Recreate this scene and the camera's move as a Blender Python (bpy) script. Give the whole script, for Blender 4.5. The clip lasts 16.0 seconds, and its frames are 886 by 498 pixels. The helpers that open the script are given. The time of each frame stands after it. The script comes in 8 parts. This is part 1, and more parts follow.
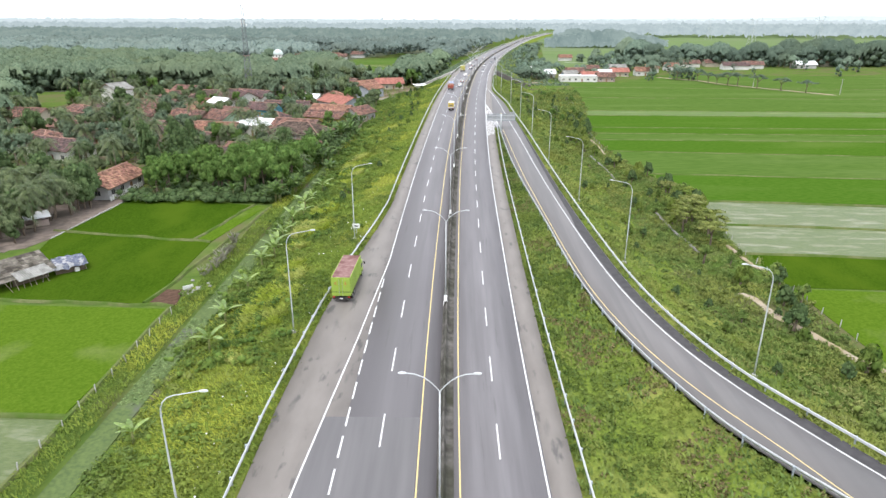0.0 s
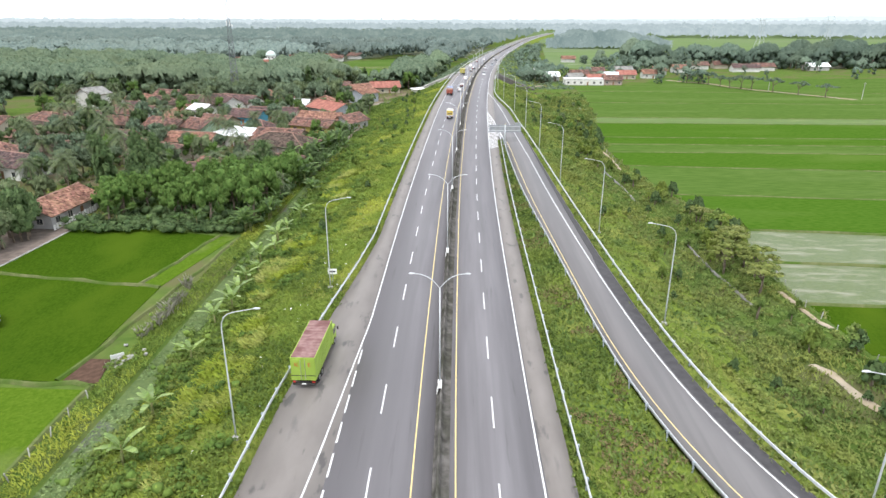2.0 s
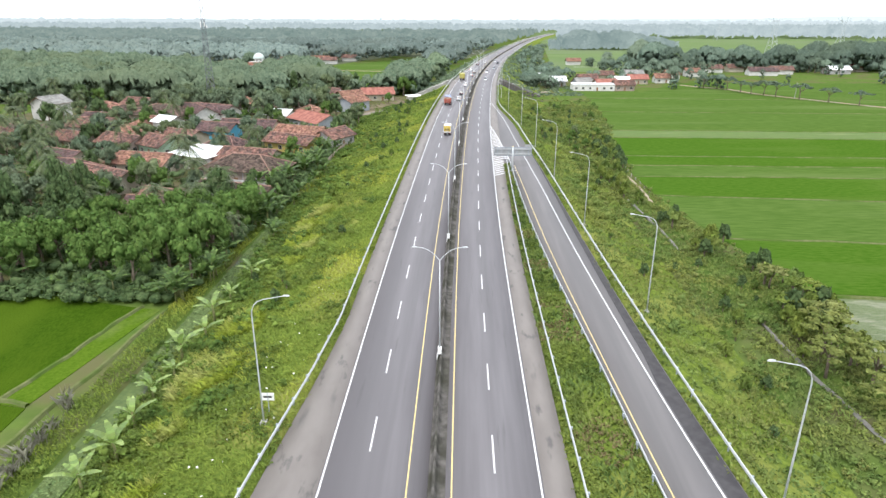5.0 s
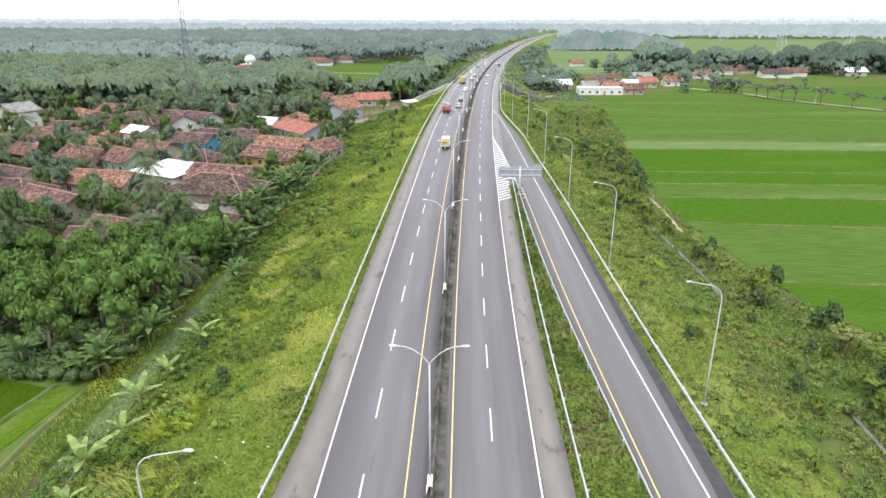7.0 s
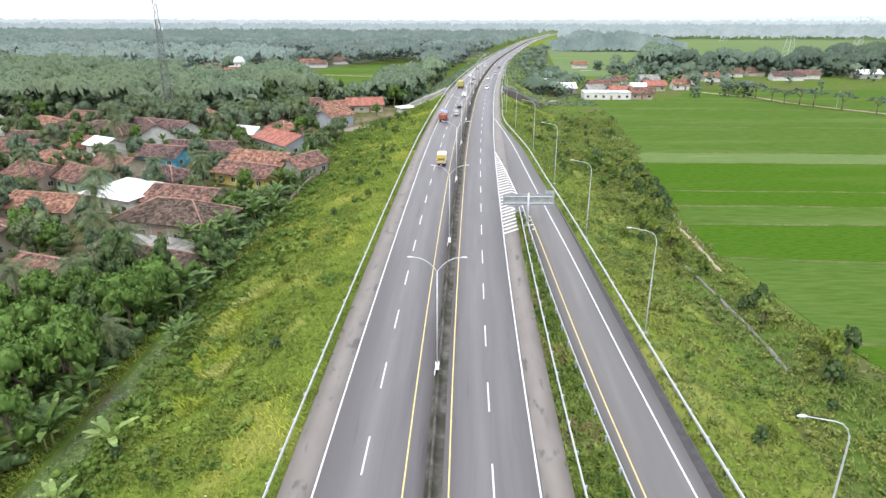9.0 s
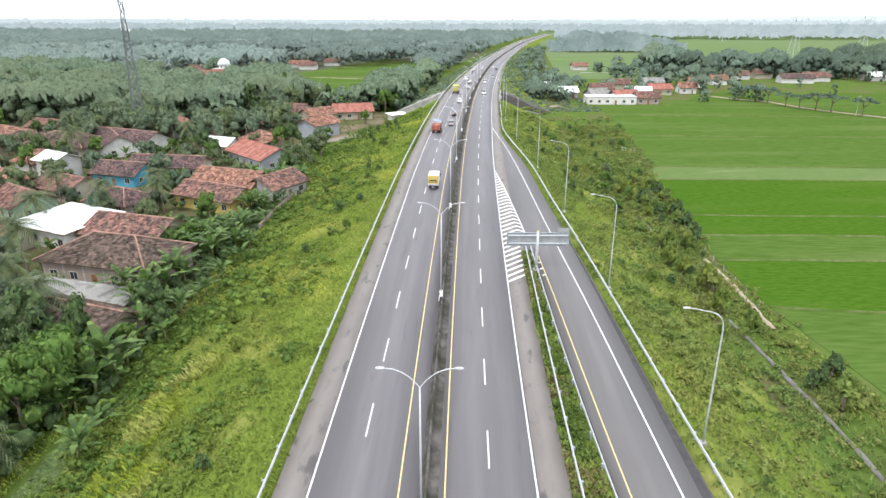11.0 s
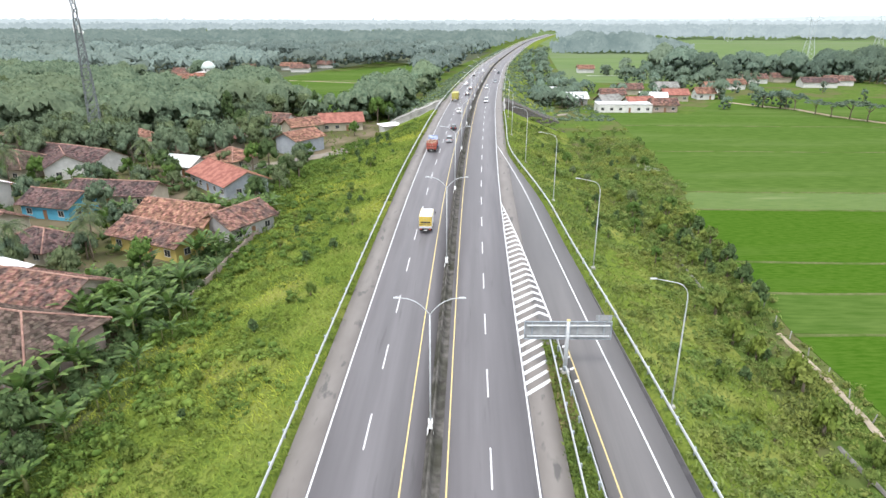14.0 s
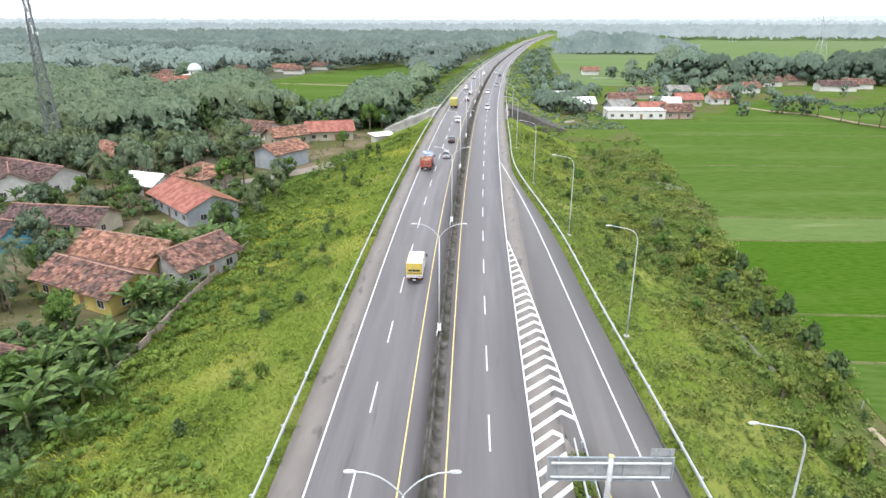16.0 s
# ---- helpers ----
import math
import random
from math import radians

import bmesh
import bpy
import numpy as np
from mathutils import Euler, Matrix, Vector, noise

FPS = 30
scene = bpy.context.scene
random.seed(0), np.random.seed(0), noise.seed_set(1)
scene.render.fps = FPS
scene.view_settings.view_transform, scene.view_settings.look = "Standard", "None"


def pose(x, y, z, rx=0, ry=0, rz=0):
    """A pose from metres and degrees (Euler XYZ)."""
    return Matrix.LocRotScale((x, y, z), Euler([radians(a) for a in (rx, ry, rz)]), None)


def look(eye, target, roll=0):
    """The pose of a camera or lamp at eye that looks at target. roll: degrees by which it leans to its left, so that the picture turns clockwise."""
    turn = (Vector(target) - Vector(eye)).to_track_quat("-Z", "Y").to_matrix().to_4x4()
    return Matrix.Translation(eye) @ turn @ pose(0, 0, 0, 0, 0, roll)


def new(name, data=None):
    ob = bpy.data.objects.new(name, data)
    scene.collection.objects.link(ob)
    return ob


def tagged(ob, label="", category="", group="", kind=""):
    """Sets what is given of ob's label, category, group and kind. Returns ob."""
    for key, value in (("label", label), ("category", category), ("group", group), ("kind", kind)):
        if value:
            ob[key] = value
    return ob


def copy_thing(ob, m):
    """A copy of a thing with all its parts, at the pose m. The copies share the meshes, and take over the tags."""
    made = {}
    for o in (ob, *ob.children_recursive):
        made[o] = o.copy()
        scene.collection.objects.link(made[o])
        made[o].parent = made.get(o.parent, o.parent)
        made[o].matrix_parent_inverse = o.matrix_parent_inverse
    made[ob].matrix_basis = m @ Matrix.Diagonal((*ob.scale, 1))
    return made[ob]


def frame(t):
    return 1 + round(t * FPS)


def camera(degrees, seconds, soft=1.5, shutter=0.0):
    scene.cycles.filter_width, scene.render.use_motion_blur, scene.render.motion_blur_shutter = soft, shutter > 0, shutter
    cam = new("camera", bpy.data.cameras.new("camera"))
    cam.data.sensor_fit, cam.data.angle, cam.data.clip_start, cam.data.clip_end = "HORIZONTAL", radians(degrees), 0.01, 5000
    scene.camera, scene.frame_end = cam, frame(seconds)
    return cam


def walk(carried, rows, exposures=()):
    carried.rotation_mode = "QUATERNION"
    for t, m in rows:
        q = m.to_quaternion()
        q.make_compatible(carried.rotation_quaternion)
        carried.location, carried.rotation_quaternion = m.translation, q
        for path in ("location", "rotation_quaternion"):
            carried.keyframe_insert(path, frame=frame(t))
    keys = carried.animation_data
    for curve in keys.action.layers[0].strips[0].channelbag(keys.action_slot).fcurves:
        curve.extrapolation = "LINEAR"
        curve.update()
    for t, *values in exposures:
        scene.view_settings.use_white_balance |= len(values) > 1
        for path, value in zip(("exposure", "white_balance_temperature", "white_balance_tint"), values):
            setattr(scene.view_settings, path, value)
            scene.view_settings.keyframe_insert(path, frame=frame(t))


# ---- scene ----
cam = camera(71.0, 16.0)
METRES, EYE, TILT, LEAN, TURN = 156.5, 36.4, 0.5, 1.05, 0.3
ROWS = [
    (0.0, 0.0, 0.0, 0.0, 0.44, -19.94, -1.21),
    (0.5, 0.0009, 0.0321, -0.0001, 0.44, -19.94, -1.21),
    (1.0, 0.0016, 0.064, -0.0002, 0.43, -19.94, -1.21),
    (1.5, 0.0025, 0.096, -0.0005, 0.43, -19.93, -1.21),
    (2.0, 0.0032, 0.128, -0.0007, 0.43, -19.93, -1.21),
    (2.5, 0.0042, 0.16, -0.0007, 0.44, -19.93, -1.21),
    (3.0, 0.005, 0.192, -0.0009, 0.43, -19.92, -1.22),
    (3.5, 0.0059, 0.2242, -0.0009, 0.43, -19.93, -1.22),
    (4.0, 0.0067, 0.2562, -0.0007, 0.43, -19.93, -1.23),
    (6.5, 0.0109, 0.4157, -0.0005, 0.43, -19.92, -1.18),
    (7.0, 0.0117, 0.4476, -0.0006, 0.43, -19.92, -1.16),
    (7.5, 0.0123, 0.4797, -0.001, 0.41, -19.91, -1.18),
    (8.0, 0.0132, 0.5116, -0.0012, 0.41, -19.91, -1.18),
    (10.5, 0.0184, 0.6696, -0.0017, 0.02, -19.91, -1.16),
    (11.0, 0.0193, 0.7016, -0.0018, -0.06, -19.91, -1.17),
    (11.5, 0.0204, 0.7335, -0.0019, -0.07, -19.91, -1.16),
    (12.0, 0.0215, 0.7655, -0.0017, -0.07, -19.92, -1.17),
    (12.5, 0.0225, 0.7946, -0.0012, -0.06, -19.92, -1.17),
    (13.0, 0.0233, 0.8189, -0.0017, -0.05, -19.92, -1.17),
    (13.5, 0.0238, 0.8438, -0.002, -0.05, -19.92, -1.16),
    (14.0, 0.025, 0.8713, -0.0021, -0.04, -19.91, -1.16),
    (14.5, 0.0267, 0.901, -0.002, -0.02, -19.93, -1.18),
    (15.0, 0.0283, 0.933, -0.0027, -0.03, -19.93, -1.18),
    (15.5, 0.0297, 0.9662, -0.0031, -0.03, -19.92, -1.16),
    (16.0, 0.031, 0.9995, -0.0029, -0.02, -19.93, -1.18),
]
walk(cam, [(t, pose(0, 0, EYE, TILT, LEAN, TURN) @ pose(METRES * x, METRES * y, METRES * z, 89.14 + pitch, roll, yaw)) for t, x, y, z, yaw, pitch, roll in ROWS])

# ---- light ----
world = bpy.data.worlds.new("overcast_sky")
scene.world = world
world.use_nodes = True
wn, wl = world.node_tree.nodes, world.node_tree.links
sky = wn.new("ShaderNodeTexSky")
sky.sky_type, sky.sun_disc = "NISHITA", False
sky.sun_elevation, sky.sun_rotation = radians(62), radians(200)
sky.air_density, sky.dust_density, sky.ozone_density = 1.0, 6.0, 1.0
veil = wn.new("ShaderNodeHueSaturation")
veil.inputs["Saturation"].default_value = 0.22
wl.new(sky.outputs[0], veil.inputs["Color"])
cloud = wn.new("ShaderNodeMix")
cloud.data_type = "RGBA"
cloud.inputs["Factor"].default_value = 0.88
cloud.inputs["B"].default_value = (8.5, 9.0, 9.85, 1)
wl.new(veil.outputs[0], cloud.inputs["A"])
wl.new(cloud.outputs["Result"], wn["Background"].inputs["Color"])
wn["Background"].inputs["Strength"].default_value = 0.15
sun = new("sun", bpy.data.lights.new("sun", "SUN"))
sun.data.energy, sun.data.angle, sun.data.color = 1.3, radians(18), (1.0, 0.96, 0.9)
sun.matrix_world = look((0, 0, 100), (math.sin(radians(200)) * -50, math.cos(radians(200)) * -50, 100 - 94))
scene.view_settings.exposure = 0.75

# ---- small tools ----
RNG = np.random.default_rng(7)


def spline(ks, vs):
    """A natural cubic through the knots, straight past its ends."""
    k, v = np.array(ks, float), np.array(vs, float)
    n, h = len(k), np.diff(k)
    a, b = np.eye(n), np.zeros(n)
    for i in range(1, n - 1):
        a[i, i - 1:i + 2] = h[i - 1], 2 * (h[i - 1] + h[i]), h[i]
        b[i] = 6 * ((v[i + 1] - v[i]) / h[i] - (v[i] - v[i - 1]) / h[i - 1])
    m = np.linalg.solve(a, b)

    def at(x):
        x = np.asarray(x, float)
        xc = np.clip(x, k[0], k[-1])
        i = np.clip(np.searchsorted(k, xc) - 1, 0, n - 2)
        d, e, s = xc - k[i], k[i + 1] - xc, h[i]
        y = m[i] * e**3 / (6 * s) + m[i + 1] * d**3 / (6 * s) + (v[i] / s - m[i] * s / 6) * e + (v[i + 1] / s - m[i + 1] * s / 6) * d
        first = (v[1] - v[0]) / h[0] - h[0] * m[1] / 6
        last = (v[-1] - v[-2]) / h[-1] + h[-1] * m[-2] / 6
        return y + (x - xc) * np.where(x < k[0], first, last)
    table = at(np.arange(-70, 2101)).tolist()

    def quickly(x):
        if isinstance(x, np.ndarray):
            return at(x)
        x = min(max(x, -69.0), 2098.0) + 70
        i = int(x)
        return table[i] + (table[i + 1] - table[i]) * (x - i)
    return quickly


def line(ks, vs):
    table = np.interp(np.arange(-70, 2101), ks, vs).tolist()

    def at(y):
        y = min(max(y, -69.0), 2098.0) + 70
        i = int(y)
        return table[i] + (table[i + 1] - table[i]) * (y - i)
    return at


def quick(name, verts, faces, material, parent=None, smooth=False, uv=None):
    """One mesh object from arrays: verts (n, 3) and faces (m, 3 or 4)."""
    verts, faces = np.asarray(verts, np.float32), np.asarray(faces, np.int32)
    me = bpy.data.meshes.new(name)
    k = faces.shape[1]
    me.vertices.add(len(verts))
    me.vertices.foreach_set("co", verts.ravel())
    me.loops.add(faces.size)
    me.loops.foreach_set("vertex_index", faces.ravel())
    me.polygons.add(len(faces))
    me.polygons.foreach_set("loop_start", np.arange(0, faces.size, k, dtype=np.int32))
    if smooth:
        me.polygons.foreach_set("use_smooth", np.ones(len(faces), bool))
    if uv is not None:
        me.uv_layers.new(name="UVMap").data.foreach_set("uv", np.asarray(uv, np.float32)[faces.ravel()].ravel())
    me.materials.append(material)
    me.update(calc_edges=True)
    ob = new(name, me)
    ob.parent = parent
    return ob


class Build:
    """Gathers boxes, tubes and sheets, and makes one mesh of them."""

    def __init__(self):
        self.v, self.f = [], []

    def add(self, vs, fs):
        n = len(self.v)
        self.v += [tuple(p) for p in vs]
        self.f += [tuple(i + n for i in f) for f in fs]
        return self

    def box(self, x0, x1, y0, y1, z0, z1, m=None, bevel=0.0):
        b = min(bevel, (x1 - x0) / 3, (y1 - y0) / 3, (z1 - z0) / 3)
        if b <= 0:
            vs = [Vector((x, y, z)) for z in (z0, z1) for y in (y0, y1) for x in (x0, x1)]
            fs = [(0, 2, 3, 1), (4, 5, 7, 6), (0, 1, 5, 4), (2, 6, 7, 3), (0, 4, 6, 2), (1, 3, 7, 5)]
        else:
            rings = [(b, z0), (0, z0 + b), (0, z1 - b), (b, z1)]
            vs, fs = [], []
            for i, z in rings:
                c = b
                vs += [Vector(p) for p in ((x0 + c + i, y0 + i, z), (x1 - c - i, y0 + i, z), (x1 - i, y0 + c + i, z), (x1 - i, y1 - c - i, z),
                                           (x1 - c - i, y1 - i, z), (x0 + c + i, y1 - i, z), (x0 + i, y1 - c - i, z), (x0 + i, y0 + c + i, z))]
            for r in range(3):
                fs += [(r * 8 + i, r * 8 + (i + 1) % 8, r * 8 + 8 + (i + 1) % 8, r * 8 + 8 + i) for i in range(8)]
            fs += [tuple(range(7, -1, -1)), tuple(range(24, 32))]
        if m:
            vs = [m @ p for p in vs]
        return self.add(vs, fs)

    def tube(self, pts, radii, n=8, cap=True):
        pts = [Vector(p) for p in pts]
        vs, fs = [], []
        for i, p in enumerate(pts):
            d = (pts[min(i + 1, len(pts) - 1)] - pts[max(i - 1, 0)]).normalized()
            s = d.cross(Vector((0, 0, 1)) if abs(d.z) < 0.95 else Vector((0, 1, 0))).normalized()
            w = d.cross(s)
            r = radii[i] if hasattr(radii, "__len__") else radii
            vs += [p + (s * math.cos(a) + w * math.sin(a)) * r for a in (2 * math.pi * j / n for j in range(n))]
        for i in range(len(pts) - 1):
            fs += [(i * n + j, i * n + (j + 1) % n, (i + 1) * n + (j + 1) % n, (i + 1) * n + j) for j in range(n)]
        if cap:
            fs += [tuple(range(n - 1, -1, -1)), tuple(range((len(pts) - 1) * n, len(pts) * n))]
        return self.add(vs, fs)

    def quad(self, *ps):
        return self.add(ps, [tuple(range(len(ps)))])

    def slab(self, ps, thick):
        """A flat plate with thickness below the given outline."""
        ps = [Vector(p) for p in ps]
        n = len(ps)
        nr = (ps[1] - ps[0]).cross(ps[2] - ps[0]).normalized()
        lo = [p - nr * thick for p in ps]
        return self.add(ps + lo, [tuple(range(n)), tuple(range(2 * n - 1, n - 1, -1))] + [(i, i + n, (i + 1) % n + n, (i + 1) % n) for i in range(n)])


def part(name, b, material, parent=None, label="", smooth=False, at=None):
    """Links what was built as ONE mesh object, under a thing or a part."""
    me = bpy.data.meshes.new(name)
    me.from_pydata(b.v, [], b.f)
    if smooth:
        me.shade_smooth()
    me.materials.append(material)
    ob = new(name, me)
    ob.parent = parent
    if at is not None:
        ob.matrix_basis = at
    if label:
        ob["label"] = label
    return ob


def thing(name, m, label, category, group="", kind=""):
    ob = new(name)
    ob.empty_display_size = 0.2
    ob.matrix_basis = m
    return tagged(ob, label, category, group, kind)


def extrude(profile, ys, place, material, name, parent=None, closed=True, smooth=False):
    """Sweeps a profile of (across, up) along the road; place(y) gives x, z and the way across."""
    n, vs = len(profile), []
    for y in ys:
        x, z, (ax, ay) = place(y)
        vs += [(x + a * ax, y + a * ay, z + u) for a, u in profile]
    fs = []
    for i in range(len(ys) - 1):
        for j in range(n if closed else n - 1):
            k = (j + 1) % n
            fs.append((i * n + j, i * n + k, (i + 1) * n + k, (i + 1) * n + j))
    return quick(name, vs, fs, material, parent, smooth)


# ---- materials ----
def material(name, one, two, grain=2.0, patch=0.15, rough=0.8, metal=0.0, bump=0.3, three=None, island=0.0, objects=0.0, space="Object", stretch=(1, 1, 1), patch_from=0.45, patch_to=0.65, leaf=0.0, dist=0.02):
    """Two colours by grain noise, a third in large patches, relief, and a spread by island or by object."""
    mt = bpy.data.materials.new(name)
    mt.use_nodes = True
    n, l = mt.node_tree.nodes, mt.node_tree.links
    p = n["Principled BSDF"]
    p.inputs["Roughness"].default_value, p.inputs["Metallic"].default_value = rough, metal
    p.inputs["Specular IOR Level"].default_value = 0.5 if rough < 0.5 else (0.25 if rough < 0.7 else (0.1 if rough < 0.85 else 0.0))
    tc, mp = n.new("ShaderNodeTexCoord"), n.new("ShaderNodeMapping")
    geo = n.new("ShaderNodeNewGeometry")
    src = geo.outputs["Position"] if space == "World" else tc.outputs[space]
    l.new(src, mp.inputs["Vector"])
    mp.inputs["Scale"].default_value = stretch
    g = n.new("ShaderNodeTexNoise")
    g.inputs["Scale"].default_value, g.inputs["Detail"].default_value = grain, 6
    l.new(mp.outputs[0], g.inputs["Vector"])
    ramp = n.new("ShaderNodeMapRange")
    ramp.inputs["From Min"].default_value, ramp.inputs["From Max"].default_value = 0.32, 0.68
    l.new(g.outputs["Fac"], ramp.inputs["Value"])
    mix = n.new("ShaderNodeMix")
    mix.data_type = "RGBA"
    mix.inputs["A"].default_value, mix.inputs["B"].default_value = (*one, 1), (*two, 1)
    l.new(ramp.outputs[0], mix.inputs["Factor"])
    out = mix.outputs["Result"]
    if three:
        q = n.new("ShaderNodeTexNoise")
        q.inputs["Scale"].default_value, q.inputs["Detail"].default_value = patch, 4
        l.new(mp.outputs[0], q.inputs["Vector"])
        r2 = n.new("ShaderNodeMapRange")
        r2.inputs["From Min"].default_value, r2.inputs["From Max"].default_value = patch_from, patch_to
        l.new(q.outputs["Fac"], r2.inputs["Value"])
        m2 = n.new("ShaderNodeMix")
        m2.data_type = "RGBA"
        m2.inputs["B"].default_value = (*three, 1)
        l.new(r2.outputs[0], m2.inputs["Factor"])
        l.new(out, m2.inputs["A"])
        out = m2.outputs["Result"]
    if island or objects:
        hs = n.new("ShaderNodeHueSaturation")
        vr = n.new("ShaderNodeMapRange")
        if island:
            rnd = geo.outputs["Random Per Island"]
        else:
            rnd = n.new("ShaderNodeObjectInfo").outputs["Random"]
        k = island or objects
        vr.inputs["To Min"].default_value, vr.inputs["To Max"].default_value = 1 - k, 1 + k
        l.new(rnd, vr.inputs["Value"])
        l.new(vr.outputs[0], hs.inputs["Value"])
        hr = n.new("ShaderNodeMapRange")
        hr.inputs["To Min"].default_value, hr.inputs["To Max"].default_value = 0.5 - 0.03 * k, 0.5 + 0.03 * k
        mul = n.new("ShaderNodeMath")
        mul.operation = "MULTIPLY"
        mul.inputs[1].default_value = 7.31
        frac = n.new("ShaderNodeMath")
        frac.operation = "FRACT"
        l.new(rnd, mul.inputs[0])
        l.new(mul.outputs[0], frac.inputs[0])
        l.new(frac.outputs[0], hr.inputs["Value"])
        l.new(hr.outputs[0], hs.inputs["Hue"])
        l.new(out, hs.inputs["Color"])
        out = hs.outputs[0]
    l.new(out, p.inputs["Base Color"])
    if bump:
        bp = n.new("ShaderNodeBump")
        bp.inputs["Strength"].default_value, bp.inputs["Distance"].default_value = bump, dist
        l.new(g.outputs["Fac"], bp.inputs["Height"])
        l.new(bp.outputs[0], p.inputs["Normal"])
    if leaf:
        tr, ms = n.new("ShaderNodeBsdfTranslucent"), n.new("ShaderNodeMixShader")
        l.new(out, tr.inputs["Color"])
        ms.inputs[0].default_value = leaf
        l.new(p.outputs[0], ms.inputs[1])
        l.new(tr.outputs[0], ms.inputs[2])
        l.new(ms.outputs[0], n["Material Output"].inputs["Surface"])
    return mt


def streaked(mt, across_scale, along_scale, dark, low=0.42, high=0.72):
    """Long dark streaks of oil and tyre rubber along a road, by its UV in metres."""
    n, l = mt.node_tree.nodes, mt.node_tree.links
    p = n["Principled BSDF"]
    src = p.inputs["Base Color"].links[0].from_socket
    tc, mp, q, r, m = n.new("ShaderNodeTexCoord"), n.new("ShaderNodeMapping"), n.new("ShaderNodeTexNoise"), n.new("ShaderNodeMapRange"), n.new("ShaderNodeMix")
    mp.inputs["Scale"].default_value = (across_scale, along_scale, 1)
    l.new(tc.outputs["UV"], mp.inputs["Vector"])
    l.new(mp.outputs[0], q.inputs["Vector"])
    q.inputs["Scale"].default_value, q.inputs["Detail"].default_value = 1.0, 5
    r.inputs["From Min"].default_value, r.inputs["From Max"].default_value = low, high
    l.new(q.outputs["Fac"], r.inputs["Value"])
    m.data_type = "RGBA"
    m.inputs["B"].default_value = (*dark, 1)
    l.new(r.outputs[0], m.inputs["Factor"])
    l.new(src, m.inputs["A"])
    l.new(m.outputs["Result"], p.inputs["Base Color"])
    return mt


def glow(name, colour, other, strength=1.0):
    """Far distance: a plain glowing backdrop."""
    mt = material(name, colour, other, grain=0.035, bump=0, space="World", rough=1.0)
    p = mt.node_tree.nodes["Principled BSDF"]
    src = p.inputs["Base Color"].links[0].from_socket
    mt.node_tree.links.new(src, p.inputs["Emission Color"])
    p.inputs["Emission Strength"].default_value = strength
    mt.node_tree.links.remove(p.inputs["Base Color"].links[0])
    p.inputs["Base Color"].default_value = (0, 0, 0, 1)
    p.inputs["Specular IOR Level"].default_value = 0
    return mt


ASPHALT = material("asphalt", (0.1196, 0.1113, 0.1166), (0.1564, 0.1472, 0.1532), grain=0.9, patch=0.09, three=(0.1058, 0.09844, 0.1034), rough=0.6, bump=0.25, space="UV", stretch=(1.0, 0.06, 1))
SHOULDER = material("worn_shoulder_asphalt", (0.1474, 0.1315, 0.1205), (0.1786, 0.1609, 0.1473), grain=0.8, patch=1.1, three=(0.08928, 0.08303, 0.07868), rough=0.6, bump=0.3, space="UV", stretch=(0.7, 0.25, 1), patch_from=0.6, patch_to=0.68)
RAMP_ASPHALT = material("ramp_asphalt", (0.1238, 0.1155, 0.1155), (0.144, 0.1356, 0.1339), grain=0.7, patch=0.1, three=(0.0963, 0.09207, 0.09378), rough=0.6, bump=0.25, space="UV", stretch=(1, 0.1, 1))
streaked(ASPHALT, 0.55, 0.011, (0.1, 0.094, 0.098), 0.46, 0.75)
streaked(ASPHALT, 1.6, 0.1, (0.085, 0.08, 0.082), 0.62, 0.78)
streaked(SHOULDER, 0.9, 0.2, (0.1, 0.093, 0.088), 0.6, 0.8)
streaked(RAMP_ASPHALT, 0.8, 0.02, (0.105, 0.1, 0.1), 0.48, 0.75)
FRESH_ASPHALT = material("dark_patched_asphalt", (0.045, 0.043, 0.045), (0.066, 0.063, 0.065), grain=1.2, rough=0.75, bump=0.3, space="World")
WHITE_LINE = material("white_road_paint", (0.62, 0.62, 0.62), (0.46, 0.46, 0.46), grain=3, rough=0.6, bump=0.1, space="World")
YELLOW_LINE = material("yellow_road_paint", (0.58, 0.46, 0.2), (0.46, 0.37, 0.18), grain=3, rough=0.6, bump=0.1, space="World")
CONCRETE_DARK = material("stained_dark_concrete", (0.05, 0.047, 0.042), (0.13, 0.122, 0.112), grain=1.1, patch=0.3, three=(0.045, 0.045, 0.034), rough=0.95, bump=0.5, space="World")
CONCRETE = material("grey_concrete", (0.33, 0.32, 0.3), (0.42, 0.41, 0.39), grain=1.5, patch=0.3, three=(0.24, 0.235, 0.22), rough=0.9, bump=0.4, space="World")
STONE = material("dark_rubble_stone", (0.06, 0.058, 0.055), (0.17, 0.16, 0.155), grain=1.6, patch=0.4, three=(0.1, 0.09, 0.08), rough=0.95, bump=0.8, space="World", dist=0.2)
GALV = material("galvanised_steel", (0.43, 0.4472, 0.4558), (0.5332, 0.5418, 0.5504), grain=2.5, rough=0.45, metal=0.35, bump=0.05, space="World")
POST = material("weathered_steel_post", (0.28, 0.32, 0.36), (0.4, 0.43, 0.46), grain=4, rough=0.6, metal=0.4, bump=0.1)
LAMP_STEEL = material("pale_painted_steel", (0.42, 0.44, 0.45), (0.52, 0.53, 0.54), grain=3, rough=0.5, metal=0.2, bump=0.05)
LAMP_HEAD = material("white_lamp_housing", (0.5, 0.51, 0.52), (0.42, 0.43, 0.44), grain=5, rough=0.4, bump=0.05)
WHITE_PAINT = material("white_painted_metal", (0.78, 0.78, 0.76), (0.68, 0.68, 0.66), grain=3, rough=0.5, bump=0.05)
